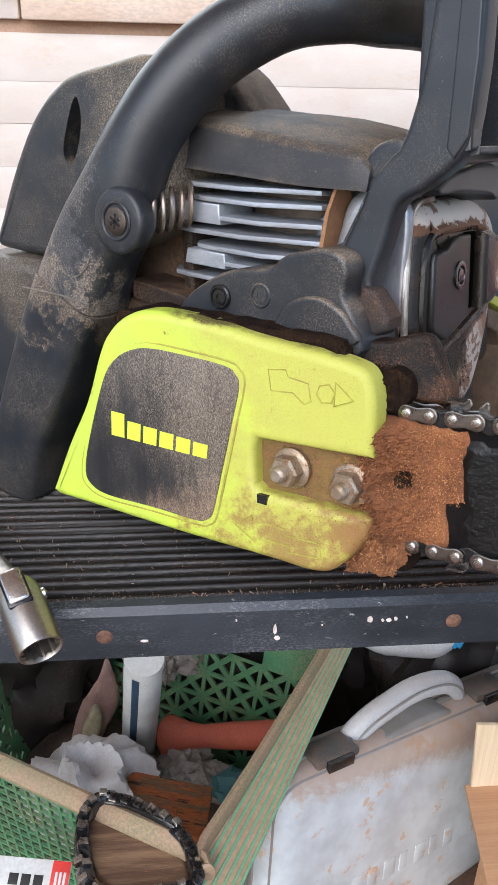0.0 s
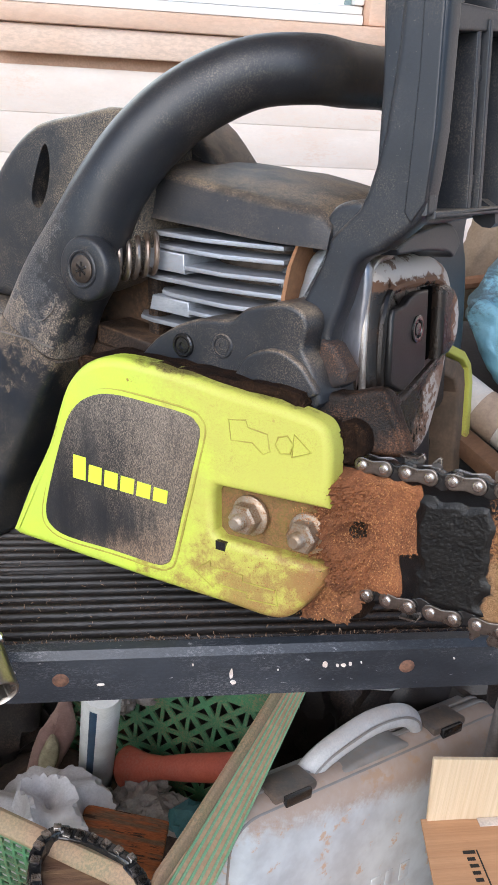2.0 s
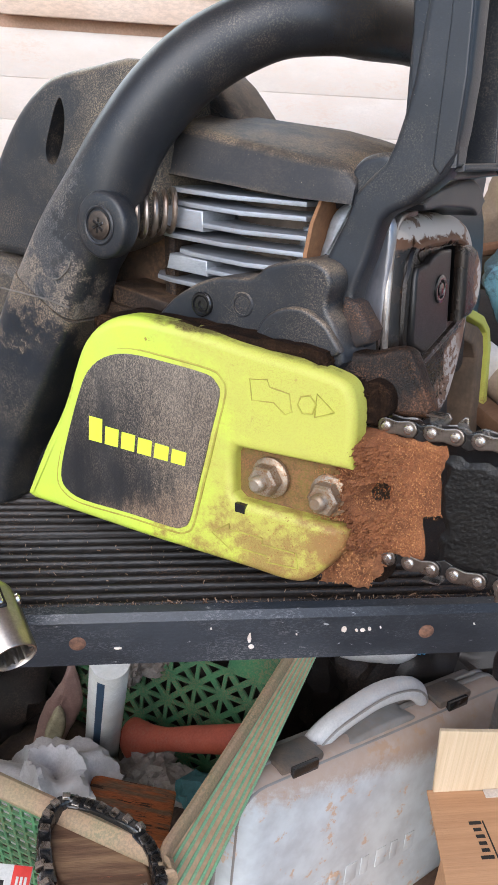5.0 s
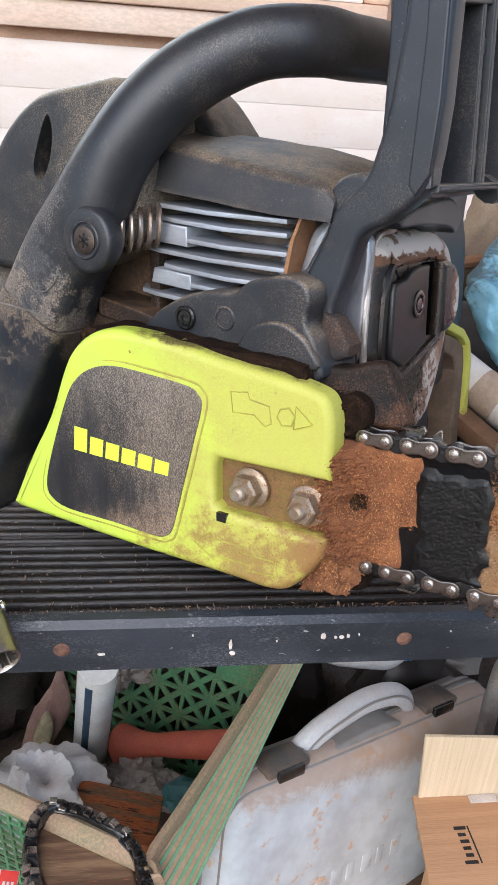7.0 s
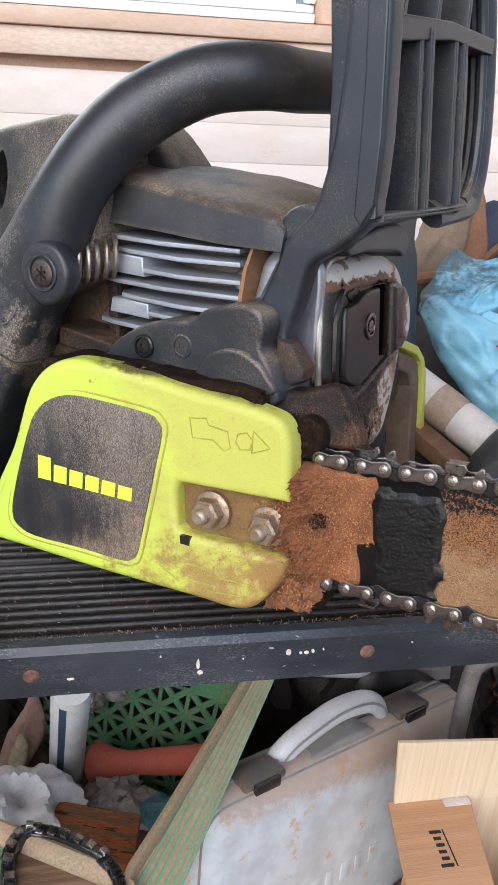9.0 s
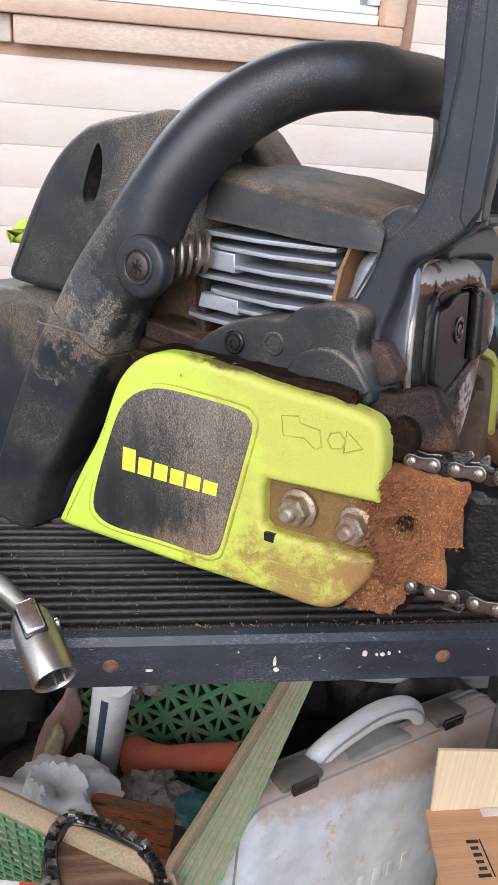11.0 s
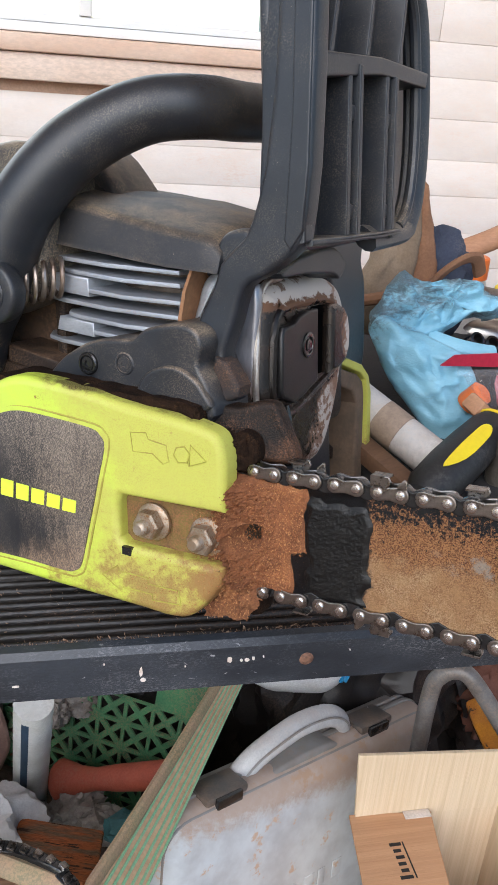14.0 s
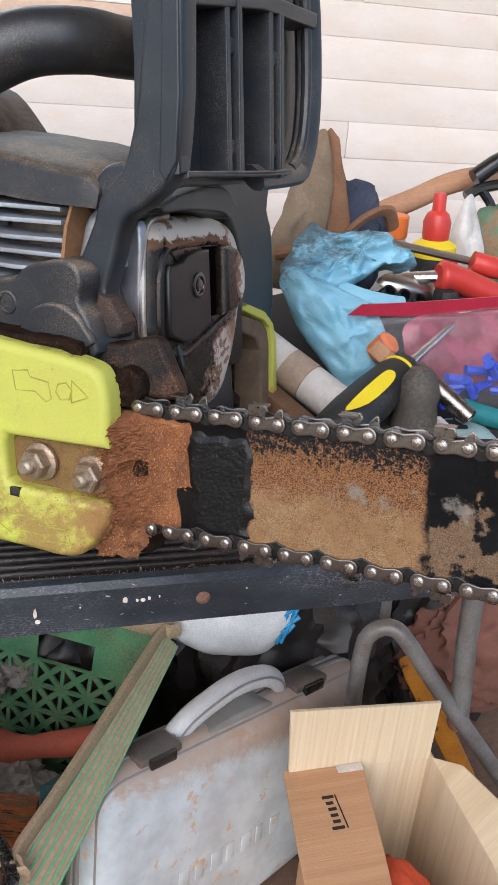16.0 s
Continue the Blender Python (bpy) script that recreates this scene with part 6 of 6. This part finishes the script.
def case_outline(grow=0.0):
    r = 0.042
    pts = []
    for cx, cz, a0 in ((W - r, -r, 0), (r, -r, 90), (r, -H + r, 180), (W - r, -H + r, 270)):
        for k in range(7):
            a = radians(a0 + k * 15)
            pts.append((cx + (r + grow) * math.cos(a), cz + (r + grow) * math.sin(a) + (0.131 * max(0.0, cx - 0.03) if cz < -H / 2 else 0.0)))
    return pts


part("front_shell", slab_bm(case_outline(), 0.0, D, bevel=0.03, seg=8, back=False), case_grey, case, "dusty pale grey shell")
part("shell_step", slab_bm(case_outline(-0.005), 0.011, 0.02, bevel=0.0025), case_side, case)
part("shell_step", slab_bm(case_outline(-0.001), 0.022, 0.03, bevel=0.0025), case_side, case)
part("rear_shell", slab_bm(case_outline(-0.001), D + 0.003, D + 0.026, bevel=0.006, seg=3), case_side, case)
part("seam_rim", slab_bm(case_outline(0.0025), D - 0.006, D + 0.002, bevel=0.002), case_side, case)
part("seam_rim", slab_bm(case_outline(0.0025), D + 0.006, D + 0.012, bevel=0.002), case_side, case)
handle_path = curve_through([(0.128, 0.044, -0.02), (0.138, 0.042, -0.002), (0.156, 0.038, 0.015), (0.185, 0.034, 0.029), (0.218, 0.034, 0.036), (0.25, 0.034, 0.036), (0.28, 0.035, 0.029), (0.305, 0.038, 0.012), (0.318, 0.044, -0.012)], 6)
part("handle", tube_bm(handle_path, 0.0105, 16, squash=1.4), mat("pale_grey_plastic", (0.5, 0.51, 0.52), (0.42, 0.42, 0.42), 0.45, big=20, dust=(0.36, 0.22, 0.14), dust_amount=0.4, dust_up=0.3), case, "pale grey carry handle")
part("handle_groove", tube_bm([p + Vector((0, -0.012, 0.003)) for p in handle_path], 0.0016, 6), case_side, case)
part("handle_cheek", slab_bm(rounded([(0.142, -0.03), (0.16, -0.006), (0.2, 0.004), (0.27, 0.003), (0.305, -0.03)], 3), 0.016, 0.056, bevel=0.005), case_side, case)
for x in (0.064, 0.322):
    latch = part("latch", box_bm(x, x + 0.062, 0.014, 0.052, -0.006, 0.006, 0.004), mat("dirty_dark_latch", (0.07, 0.065, 0.06), (0.14, 0.1, 0.075), 0.4, big=50, spots=(0.4, 0.4, 0.4), spot_scale=60, spot_cut=0.64), case, "dirty dark latch")
    part("latch_tab", box_bm(x + 0.012, x + 0.05, 0.009, 0.0155, -0.010, 0.004, 0.002), oily_black, latch)
for i, wide in enumerate((0.017, 0.014, 0.019, 0.013, 0.018, 0.012, 0.017)):
    part("emboss_block", box_bm(0.12 + i * 0.026, 0.12 + i * 0.026 + wide, -0.0007, 0.004, -0.19, -0.164, 0.0006), case_grey, case, "low raised block")

# slatted basket
u1, u2 = Vector((0.851, -0.524, 0)), Vector((0.524, 0.851, 0))
C0 = Vector((0.020, 0.518, 0.0))
basket = thing("plastic_basket", "dirty green slatted plastic basket full of odds and ends", "basket")
BL, BW, RIM, BOT, TAPER = 0.44, 0.36, 0.37, 0.03, 0.045


def wall_point(side, s, h):
    """s from 0 to 1 along a wall, h from 0 at the bottom to 1 at the rim."""
    inset = TAPER * (1 - h)
    z = BOT + (RIM - BOT) * h
    if side == 0:
        p = C0 - u1 * (inset + (BL - 2 * inset) * s) + u2 * inset
    elif side == 1:
        p = C0 + u2 * (inset + (BW - 2 * inset) * s) - u1 * inset
    elif side == 2:
        p = C0 + u2 * (BW - inset) - u1 * (inset + (BL - 2 * inset) * s)
    else:
        p = C0 - u1 * (BL - inset) + u2 * (inset + (BW - 2 * inset) * s)
    return Vector((p.x, p.y, z))


def pierced_wall(side, across, up, h0, h1, bar, cross, thick=0.0032, grip=None):
    """A moulded wall with square openings, or four three-sided ones in each field where cross is set; grip is a range of fields left open."""
    bm, seen = bmesh.new(), {}
    out = (u1 * -1, u1, u2, u1 * -1)[side] if side in (1, 3) else (u2 * -1 if side == 0 else u2)

    def at(a, b, layer):
        key = (round(a, 5), round(b, 5), layer)
        if key not in seen:
            seen[key] = bm.verts.new(wall_point(side, a / across, h0 + (h1 - h0) * b / up) + out * thick * (layer - 0.5))
        return seen[key]

    def quad(pts):
        for layer in (0, 1):
            vs = [at(a, b, layer) for a, b in pts]
            bm.faces.new(vs if layer else vs[::-1])

    def ring(outer, inner):
        n = len(outer)
        for k in range(n):
            quad([outer[k], outer[(k + 1) % n], inner[(k + 1) % n], inner[k]])
            bm.faces.new([at(*inner[k], 0), at(*inner[(k + 1) % n], 0), at(*inner[(k + 1) % n], 1), at(*inner[k], 1)])

    for i in range(across):
        for j in range(up):
            c = [(i, j), (i + 1, j), (i + 1, j + 1), (i, j + 1)]
            if grip and grip[0] <= i < grip[1] and grip[2] <= j < grip[3]:
                continue
            if grip and j >= grip[2]:
                quad(c)
            elif cross:
                m_ = (i + 0.5, j + 0.5)
                for k in range(4):
                    tri = [c[k], c[(k + 1) % 4], m_]
                    g = (sum(p[0] for p in tri) / 3, sum(p[1] for p in tri) / 3)
                    ring(tri, [(g[0] + (p[0] - g[0]) * bar, g[1] + (p[1] - g[1]) * bar) for p in tri])
            else:
                g = (i + 0.5, j + 0.5)
                ring(c, [(g[0] + (p[0] - g[0]) * bar, g[1] + (p[1] - g[1]) * bar) for p in c])
    return bm


part("basket_wall", pierced_wall(0, 30, 23, 0.0, 0.96, 0.74, False), basket_green, basket, "dirty green lattice wall", 40)
part("basket_wall", pierced_wall(1, 22, 4, 0.0, 0.96, 0.7, False), basket_green, basket, "", 40)
part("basket_wall", pierced_wall(2, 10, 8, 0.0, 0.98, 0.58, True, grip=(2, 4, 6, 7)), basket_green, basket, "dirty green wall with three-sided openings and a grip", 40)
part("basket_wall", pierced_wall(3, 9, 7, 0.0, 0.98, 0.45, True, grip=(4, 6, 5, 6)), basket_green, basket, "", 40)


def band_point(s, d):
    """s along the right wall, d metres outward and down from the rim."""
    p = C0 + u2 * (BW * s)
    return Vector((p.x, p.y, RIM)) + (u1 * 0.72 - Vector((0, 0, 0.55))) * d * (1 - 0.45 * max(0.0, s))


bm = bmesh.new()
rows_ = [[bm.verts.new(band_point(-0.05 + 1.05 * i / 30, d)) for d in (0.0, 0.012, 0.024, 0.036, 0.048, 0.058)] for i in range(31)]
for a, c in zip(rows_, rows_[1:]):
    for j in range(5):
        bm.faces.new((a[j], a[j + 1], c[j + 1], c[j]))
basket_lines = mat("bright_green_plastic", (0.2, 0.47, 0.26), (0.26, 0.44, 0.26), 0.5, big=60, dust=(0.4, 0.28, 0.17), dust_amount=0.3)
band = part("ribbed_band", bm, mat("tan_dust_on_plastic", (0.52, 0.35, 0.215), (0.43, 0.27, 0.16), 0.85, big=35, bump=0.3, dust=(0.17, 0.36, 0.19), dust_amount=0.1, fine=150), basket, "dusty ribbed outer band")
for d in (0.013, 0.022, 0.031, 0.041, 0.05, 0.058):
    part("band_rib", tube_bm([band_point(-0.05, d), band_point(0.5, d), band_point(1.0, d)], [0.0019, 0.0014, 0.001], 6), basket_lines, band)
ring = []
for side, order in ((0, (0.04, 0.96)), (3, (0.04, 0.96)), (2, (0.96, 0.04)), (1, (0.96, 0.04))):
    ring += [wall_point(side, s, 1.0) for s in order]
bm = tube_bm(curve_through(ring, 5, True), 0.011, 10, True, squash=0.55)
part("rim", bm, mat("dusty_green_rim", (0.33, 0.22, 0.14), (0.25, 0.22, 0.125), 0.7, big=18, dust=(0.4, 0.25, 0.14), dust_amount=0.6, bump=0.2), basket, "dust-covered rolled rim")
part("basket_floor", slab_bm([tuple(wall_point(s, k, 0.0).xy) for s, k in ((0, 0), (1, 1), (2, 1), (0, 1))], 0.012, 0.034, "xy", 0.004), basket_green, basket)

# things in the basket
dark_fill = mat("dark_brown_rubbish", (0.05, 0.035, 0.028), (0.1, 0.06, 0.04), 0.95, big=30, fine=200, bump=0.8, grain=0.5)
ob = finish("loose_rubbish", roughen(pillow_bm([wall_point(s, k, 0.12) for s, k in ((0, 0.02), (1, 0.5), (2, 0.02), (2, 0.5), (2, 0.98), (3, 0.5), (0, 0.98), (0, 0.5))], (0, 0, 1), 0.07, 2.0, rings=16, wrinkle=0.02, scale=18, back=0.1), 0.006, 60), dark_fill, smooth=60)
tagged(ob, "dark dusty rubbish filling the basket", "rubbish", kind="stuff")
ct_ = thing("caulk_tube", "white caulk tube with a dark blue stripe and brown nozzle end", "tube")
m, length = lay((-0.048, 0.845, 0.150), (-0.030, 0.730, 0.42))
tube_white = mat("scuffed_white_tube", (0.62, 0.62, 0.6), (0.55, 0.54, 0.51), 0.5, big=30, dust=(0.3, 0.24, 0.2), dust_amount=0.35)
part("body", lathe_bm([(0.0215, 0), (0.0225, 0.002), (0.0225, length)], 28, m=m), tube_white, ct_)
blue_ink = mat("dark_blue_print", (0.02, 0.05, 0.09), None, 0.5)
for i, (a, z0, z1) in enumerate(((-0.55, 0.09, 0.28), (-0.25, 0.012, 0.03), (-0.55, 0.014, 0.026), (-0.4, 0.034, 0.05), (-0.55, 0.054, 0.085))):
    w_ = 0.2 if i == 0 else 0.12
    bm = bmesh.new()
    vs = [bm.verts.new((0.0227 * math.sin(b), -0.0227 * math.cos(b), z)) for z in (z0, z1) for b in (a - w_, a - w_ / 2, a, a + w_ / 2, a + w_)]
    for k in range(4):
        bm.faces.new((vs[k], vs[k + 1], vs[k + 6], vs[k + 5]))
    part("print_bar", bm, blue_ink, ct_, "dark blue printed bar").matrix_basis = m
part("end_cap", lathe_bm([(0.02, -0.045), (0.0215, -0.043), (0.0215, -0.001), (0.0205, 0.0)], 28, m=m), mat("brown_stained_cap", (0.14, 0.09, 0.065), None, 0.7), ct_, "brown stained end")
orr = mat("faded_red_orange_plastic", (0.36, 0.07, 0.035), (0.28, 0.055, 0.03), 0.65, big=30, dust=(0.2, 0.1, 0.07), dust_amount=0.45)
og = thing("plastic_funnel", "faded red-orange plastic funnel with a flared end", "funnel")
m, length = lay((-0.005, 0.83, 0.195), (0.130, 0.745, 0.275))
part("body", lathe_bm([(0.026, 0.0), (0.028, 0.004), (0.018, 0.035), (0.0145, 0.06), (0.017, 0.10), (0.019, length)], 24, m=m), orr, og)
plastic_bag = mat("white_plastic_bag", (0.58, 0.57, 0.58), (0.42, 0.39, 0.38), 0.4, big=25, dust=(0.3, 0.2, 0.15), dust_amount=0.3)
ob = finish("carrier_bag", crumple_bm((-0.098, 0.72, 0.230), (0.052, 0.042, 0.036), 3.3, 5, 0.75, 1.7, crisp=0.22), plastic_bag, smooth=35)
tagged(ob, "crumpled white plastic bag in the basket", "plastic bag")
for i, (p, s_) in enumerate((((0.015, 0.80, 0.175), (0.03, 0.025, 0.025)), ((-0.035, 0.79, 0.17), (0.02, 0.02, 0.018)), ((0.045, 0.775, 0.165), (0.03, 0.02, 0.025)), ((0.03, 0.93, 0.24), (0.025, 0.02, 0.02)), ((-0.015, 0.92, 0.235), (0.02, 0.02, 0.018)))):
    ob = finish("crumpled_paper", crumple_bm(p, s_, 5.0 + i, 4, 0.45, 1.5), mat("dirty_white_paper", (0.3, 0.27, 0.25), (0.22, 0.18, 0.155), 0.9, big=40) if i == 0 else bpy.data.materials["dirty_white_paper"], smooth=30)
    tagged(ob, "crumpled dirty white paper in the basket", "paper", "paper scraps")
ob = finish("wood_offcut", roughen(box_bm(-0.05, 0.05, -0.035, 0.035, -0.007, 0.007, 0.003), 0.003, 40), mat("orange_streaked_wood", (0.2, 0.125, 0.08), (0.42, 0.13, 0.05), 0.95, big=45, fine=260, stretch=(0.35, 2.4, 1), bump=0.9, mix=0.25, grain=0.5, spots=(0.06, 0.035, 0.025), spot_scale=60, spot_cut=0.58, spec=0.1))
ob.matrix_world = Matrix.Translation((-0.01, 0.675, 0.245)) @ Matrix.Rotation(radians(-12), 4, "Z") @ Matrix.Rotation(radians(8), 4, "Y")
tagged(ob, "brown and orange streaked wood offcut in the basket", "wood offcut")
ob = finish("teal_scrap", crumple_bm((0.075, 0.735, 0.2), (0.025, 0.02, 0.02), 12.0, 3, 0.4), mat("teal_scrap", (0.05, 0.16, 0.17), None, 0.7), smooth=30)
tagged(ob, "dull teal plastic scrap in the basket", "scrap")
pk = thing("blister_pack", "dusty pink-brown clear blister pack standing in the basket", "package")
part("card", pillow_bm([(-0.147, 0.885, 0.105), (-0.12, 0.885, 0.11), (-0.085, 0.885, 0.175), (-0.073, 0.885, 0.222), (-0.085, 0.885, 0.285), (-0.1, 0.885, 0.25), (-0.128, 0.885, 0.2)], (0.1, -1, 0.3), 0.008, 1.5, wrinkle=0.003), mat("pinkish_pack", (0.3, 0.2, 0.17), (0.22, 0.13, 0.11), 0.4, big=30), pk)
part("bubble", pillow_bm([(-0.125, 0.876, 0.14), (-0.105, 0.876, 0.15), (-0.095, 0.876, 0.19), (-0.105, 0.876, 0.215), (-0.122, 0.876, 0.18)], (0.1, -1, 0.3), 0.008, 2.5, wrinkle=0.002), mat("shiny_bubble", (0.4, 0.36, 0.24), (0.28, 0.24, 0.16), 0.15, big=60), pk)
# worn saw chain looped over a round of wood on the near rim
wood_round = mat("streaky_brown_wood", (0.3, 0.18, 0.095), (0.13, 0.065, 0.035), 0.75, big=40, stretch=(0.3, 3, 1), bump=0.6, spots=(0.45, 0.14, 0.06), spot_scale=70, spot_cut=0.64)
wr = slab_bm(rounded([(-0.083, 0.565), (-0.058, 0.573), (-0.02, 0.552), (0.006, 0.522), (0.01, 0.49), (-0.04, 0.487), (-0.075, 0.515)], 4), 0.300, 0.366, "xy", 0.004)
ob = finish("wood_round", wr, wood_round)
tagged(ob, "streaky brown slice of wood in the basket", "wood")
loop = curve_through([(-0.084, 0.520, 0.366), (-0.086, 0.558, 0.373), (-0.070, 0.578, 0.376), (-0.045, 0.573, 0.376), (-0.018, 0.556, 0.375), (0.006, 0.535, 0.374), (0.016, 0.510, 0.372), (0.014, 0.485, 0.37), (-0.03, 0.478, 0.37), (-0.07, 0.488, 0.368)], 7, True)
spare = thing("spare_saw_chain", "oily black saw chain looped over the wood", "saw chain")
spare_mesh = as_mesh("chain_link", box_bm(-0.0066, 0.0066, -0.006, 0.006, -0.008, 0.008, 0.0022, 2), oily_black)
tooth_mesh = as_mesh("chain_tooth", slab_bm(mm([(-5.5, -4), (-4.5, 11), (2.5, 10), (5.5, -4)]), -0.0045, 0.0045, bevel=0.001, seg=1), steel_dark)
for i, p in enumerate(loop):
    d = (loop[(i + 1) % len(loop)] - p).normalized()
    mm_ = Matrix.Translation(p) @ d.to_track_quat("X", "Z").to_matrix().to_4x4() @ Matrix.Rotation(radians((i * 47) % 50 - 25), 4, "X")
    ob = new("chain_tooth" if i % 3 == 0 else "chain_link", tooth_mesh if i % 3 == 0 else spare_mesh)
    ob.parent = spare
    ob.matrix_basis = mm_
pl_ = thing("price_label", "white card with a red corner and dark printed bars", "label card")
m = Matrix.Translation((-0.128, 0.545, 0.322)) @ Matrix.Rotation(radians(-10), 4, "Z") @ Matrix.Rotation(radians(-62), 4, "X")
part("card", box_bm(-0.05, 0.028, -0.0012, 0.0012, -0.02, 0.012, 0.0004), tube_white, pl_).matrix_basis = m
part("red_corner", box_bm(0.010, 0.0275, -0.0018, 0.0, -0.02, 0.0115, 0.0003), red_vinyl, pl_, "red printed corner").matrix_basis = m
for k in range(3):
    part("print_bar", box_bm(-0.03 + k * 0.012, -0.021 + k * 0.012, -0.0018, 0.0, -0.012, -0.002, 0.0002), ink, pl_).matrix_basis = m
    part("letter_bar", box_bm(0.014 + k * 0.004, 0.0165 + k * 0.004, -0.0022, -0.001, -0.012, 0.002, 0.0002), tube_white, pl_).matrix_basis = m

# white sack with a blue print behind the case
sack = thing("plastic_sack", "white plastic sack with a blue lattice print", "sack")
part("body", pillow_bm([(0.20, 0.86, 0.62), (0.195, 0.86, 0.42), (0.215, 0.86, 0.345), (0.26, 0.86, 0.305), (0.33, 0.86, 0.285), (0.378, 0.86, 0.297), (0.41, 0.86, 0.4), (0.43, 0.86, 0.62)], (0, -1, 0.2), 0.04, 6.0, wrinkle=0.006, scale=20, back=0.8), mat("white_sack_film", (0.78, 0.79, 0.8), (0.68, 0.67, 0.66), 0.4, big=25, bump=0.2), sack)
blue_print = mat("sky_blue_print", (0.03, 0.32, 0.62), None, 0.5)
for a, c in (((0.372, 0.835, 0.322), (0.392, 0.832, 0.42)), ((0.378, 0.835, 0.322), (0.404, 0.834, 0.40)), ((0.372, 0.832, 0.345), (0.402, 0.836, 0.362)), ((0.374, 0.832, 0.37), (0.404, 0.836, 0.383)), ((0.374, 0.835, 0.325), (0.398, 0.842, 0.345)), ((0.38, 0.832, 0.39), (0.404, 0.836, 0.40))):
    part("print_stripe", tube_bm([a, c], 0.0035, 6), blue_print, sack, "sky blue stripe")
# black bags, some added only to fill the shadow behind the clutter
black_bag = mat("black_bin_bag", (0.012, 0.011, 0.011), (0.025, 0.02, 0.018), 0.45, big=20, dust=(0.12, 0.08, 0.06), dust_amount=0.4)
for i, (p, s_) in enumerate((((0.42, 0.97, 0.2), (0.17, 0.12, 0.23)), ((0.16, 1.0, 0.2), (0.16, 0.1, 0.22)), ((0.72, 1.0, 0.17), (0.15, 0.1, 0.19)), ((-0.3, 1.0, 0.22), (0.2, 0.1, 0.24)))):
    ob = finish("bin_bag", crumple_bm(p, s_, 20.0 + i, 5, 0.22, 2.6), black_bag, smooth=40)
    tagged(ob, "crumpled black bag filling out the shadowed dark by the wall", "bin bag", "bin bags")
terra = mat("terracotta_cloth", (0.22, 0.09, 0.06), (0.16, 0.07, 0.05), 0.9, big=20, bump=0.4)
ob = finish("brown_cloth", crumple_bm((0.76, 0.92, 0.2), (0.13, 0.06, 0.11), 31.0, 5, 0.25), terra, smooth=60)
tagged(ob, "rust-brown cloth heaped by the wall", "cloth")
# tubular frame
grey_tube = mat("grey_painted_tube", (0.22, 0.215, 0.21), (0.15, 0.135, 0.125), 0.45, 0.3, big=30, dust=(0.3, 0.2, 0.14), dust_amount=0.4)
frame_ = thing("tubular_frame", "grey painted steel tube frame of an old chair", "chair frame")
part("bent_tube", tube_bm(curve_through([(0.452, 0.735, 0.004), (0.452, 0.735, 0.2), (0.452, 0.735, 0.37), (0.46, 0.73, 0.412), (0.482, 0.72, 0.423), (0.505, 0.71, 0.40), (0.56, 0.70, 0.32), (0.63, 0.68, 0.225), (0.72, 0.66, 0.1), (0.78, 0.64, 0.012)], 6), 0.011, 14), grey_tube, frame_)
part("upright", tube_bm([(0.592, 0.70, 0.28), (0.578, 0.70, 0.40), (0.566, 0.70, 0.56)], 0.0135, 16), grey_tube, frame_)
part("weld", lathe_bm([(0.0145, 0), (0.016, 0.008), (0.0142, 0.016)], 16, m=lay((0.594, 0.70, 0.264), (0.592, 0.70, 0.28))[0]), terra, frame_, "rusty weld")
part("small_tube", tube_bm([(0.49, 0.76, 0.40), (0.487, 0.77, 0.6)], 0.007, 10), grey_tube, frame_)
lv = thing("spirit_level", "scratched orange and black tool lying on its side", "level")
lvm = mat("scuffed_orange", (0.6, 0.24, 0.02), (0.45, 0.16, 0.02), 0.5, big=30, spots=(0.03, 0.02, 0.02), spot_scale=30, spot_cut=0.58)
m, length = lay((0.545, 0.765, 0.318), (0.665, 0.745, 0.098))
part("body", box_bm(-0.024, 0.024, -0.015, 0.015, 0, length, 0.006), lvm, lv).matrix_basis = m
part("window", box_bm(-0.014, 0.014, -0.0165, -0.01, 0.02, 0.05, 0.002), oily_black, lv).matrix_basis = m
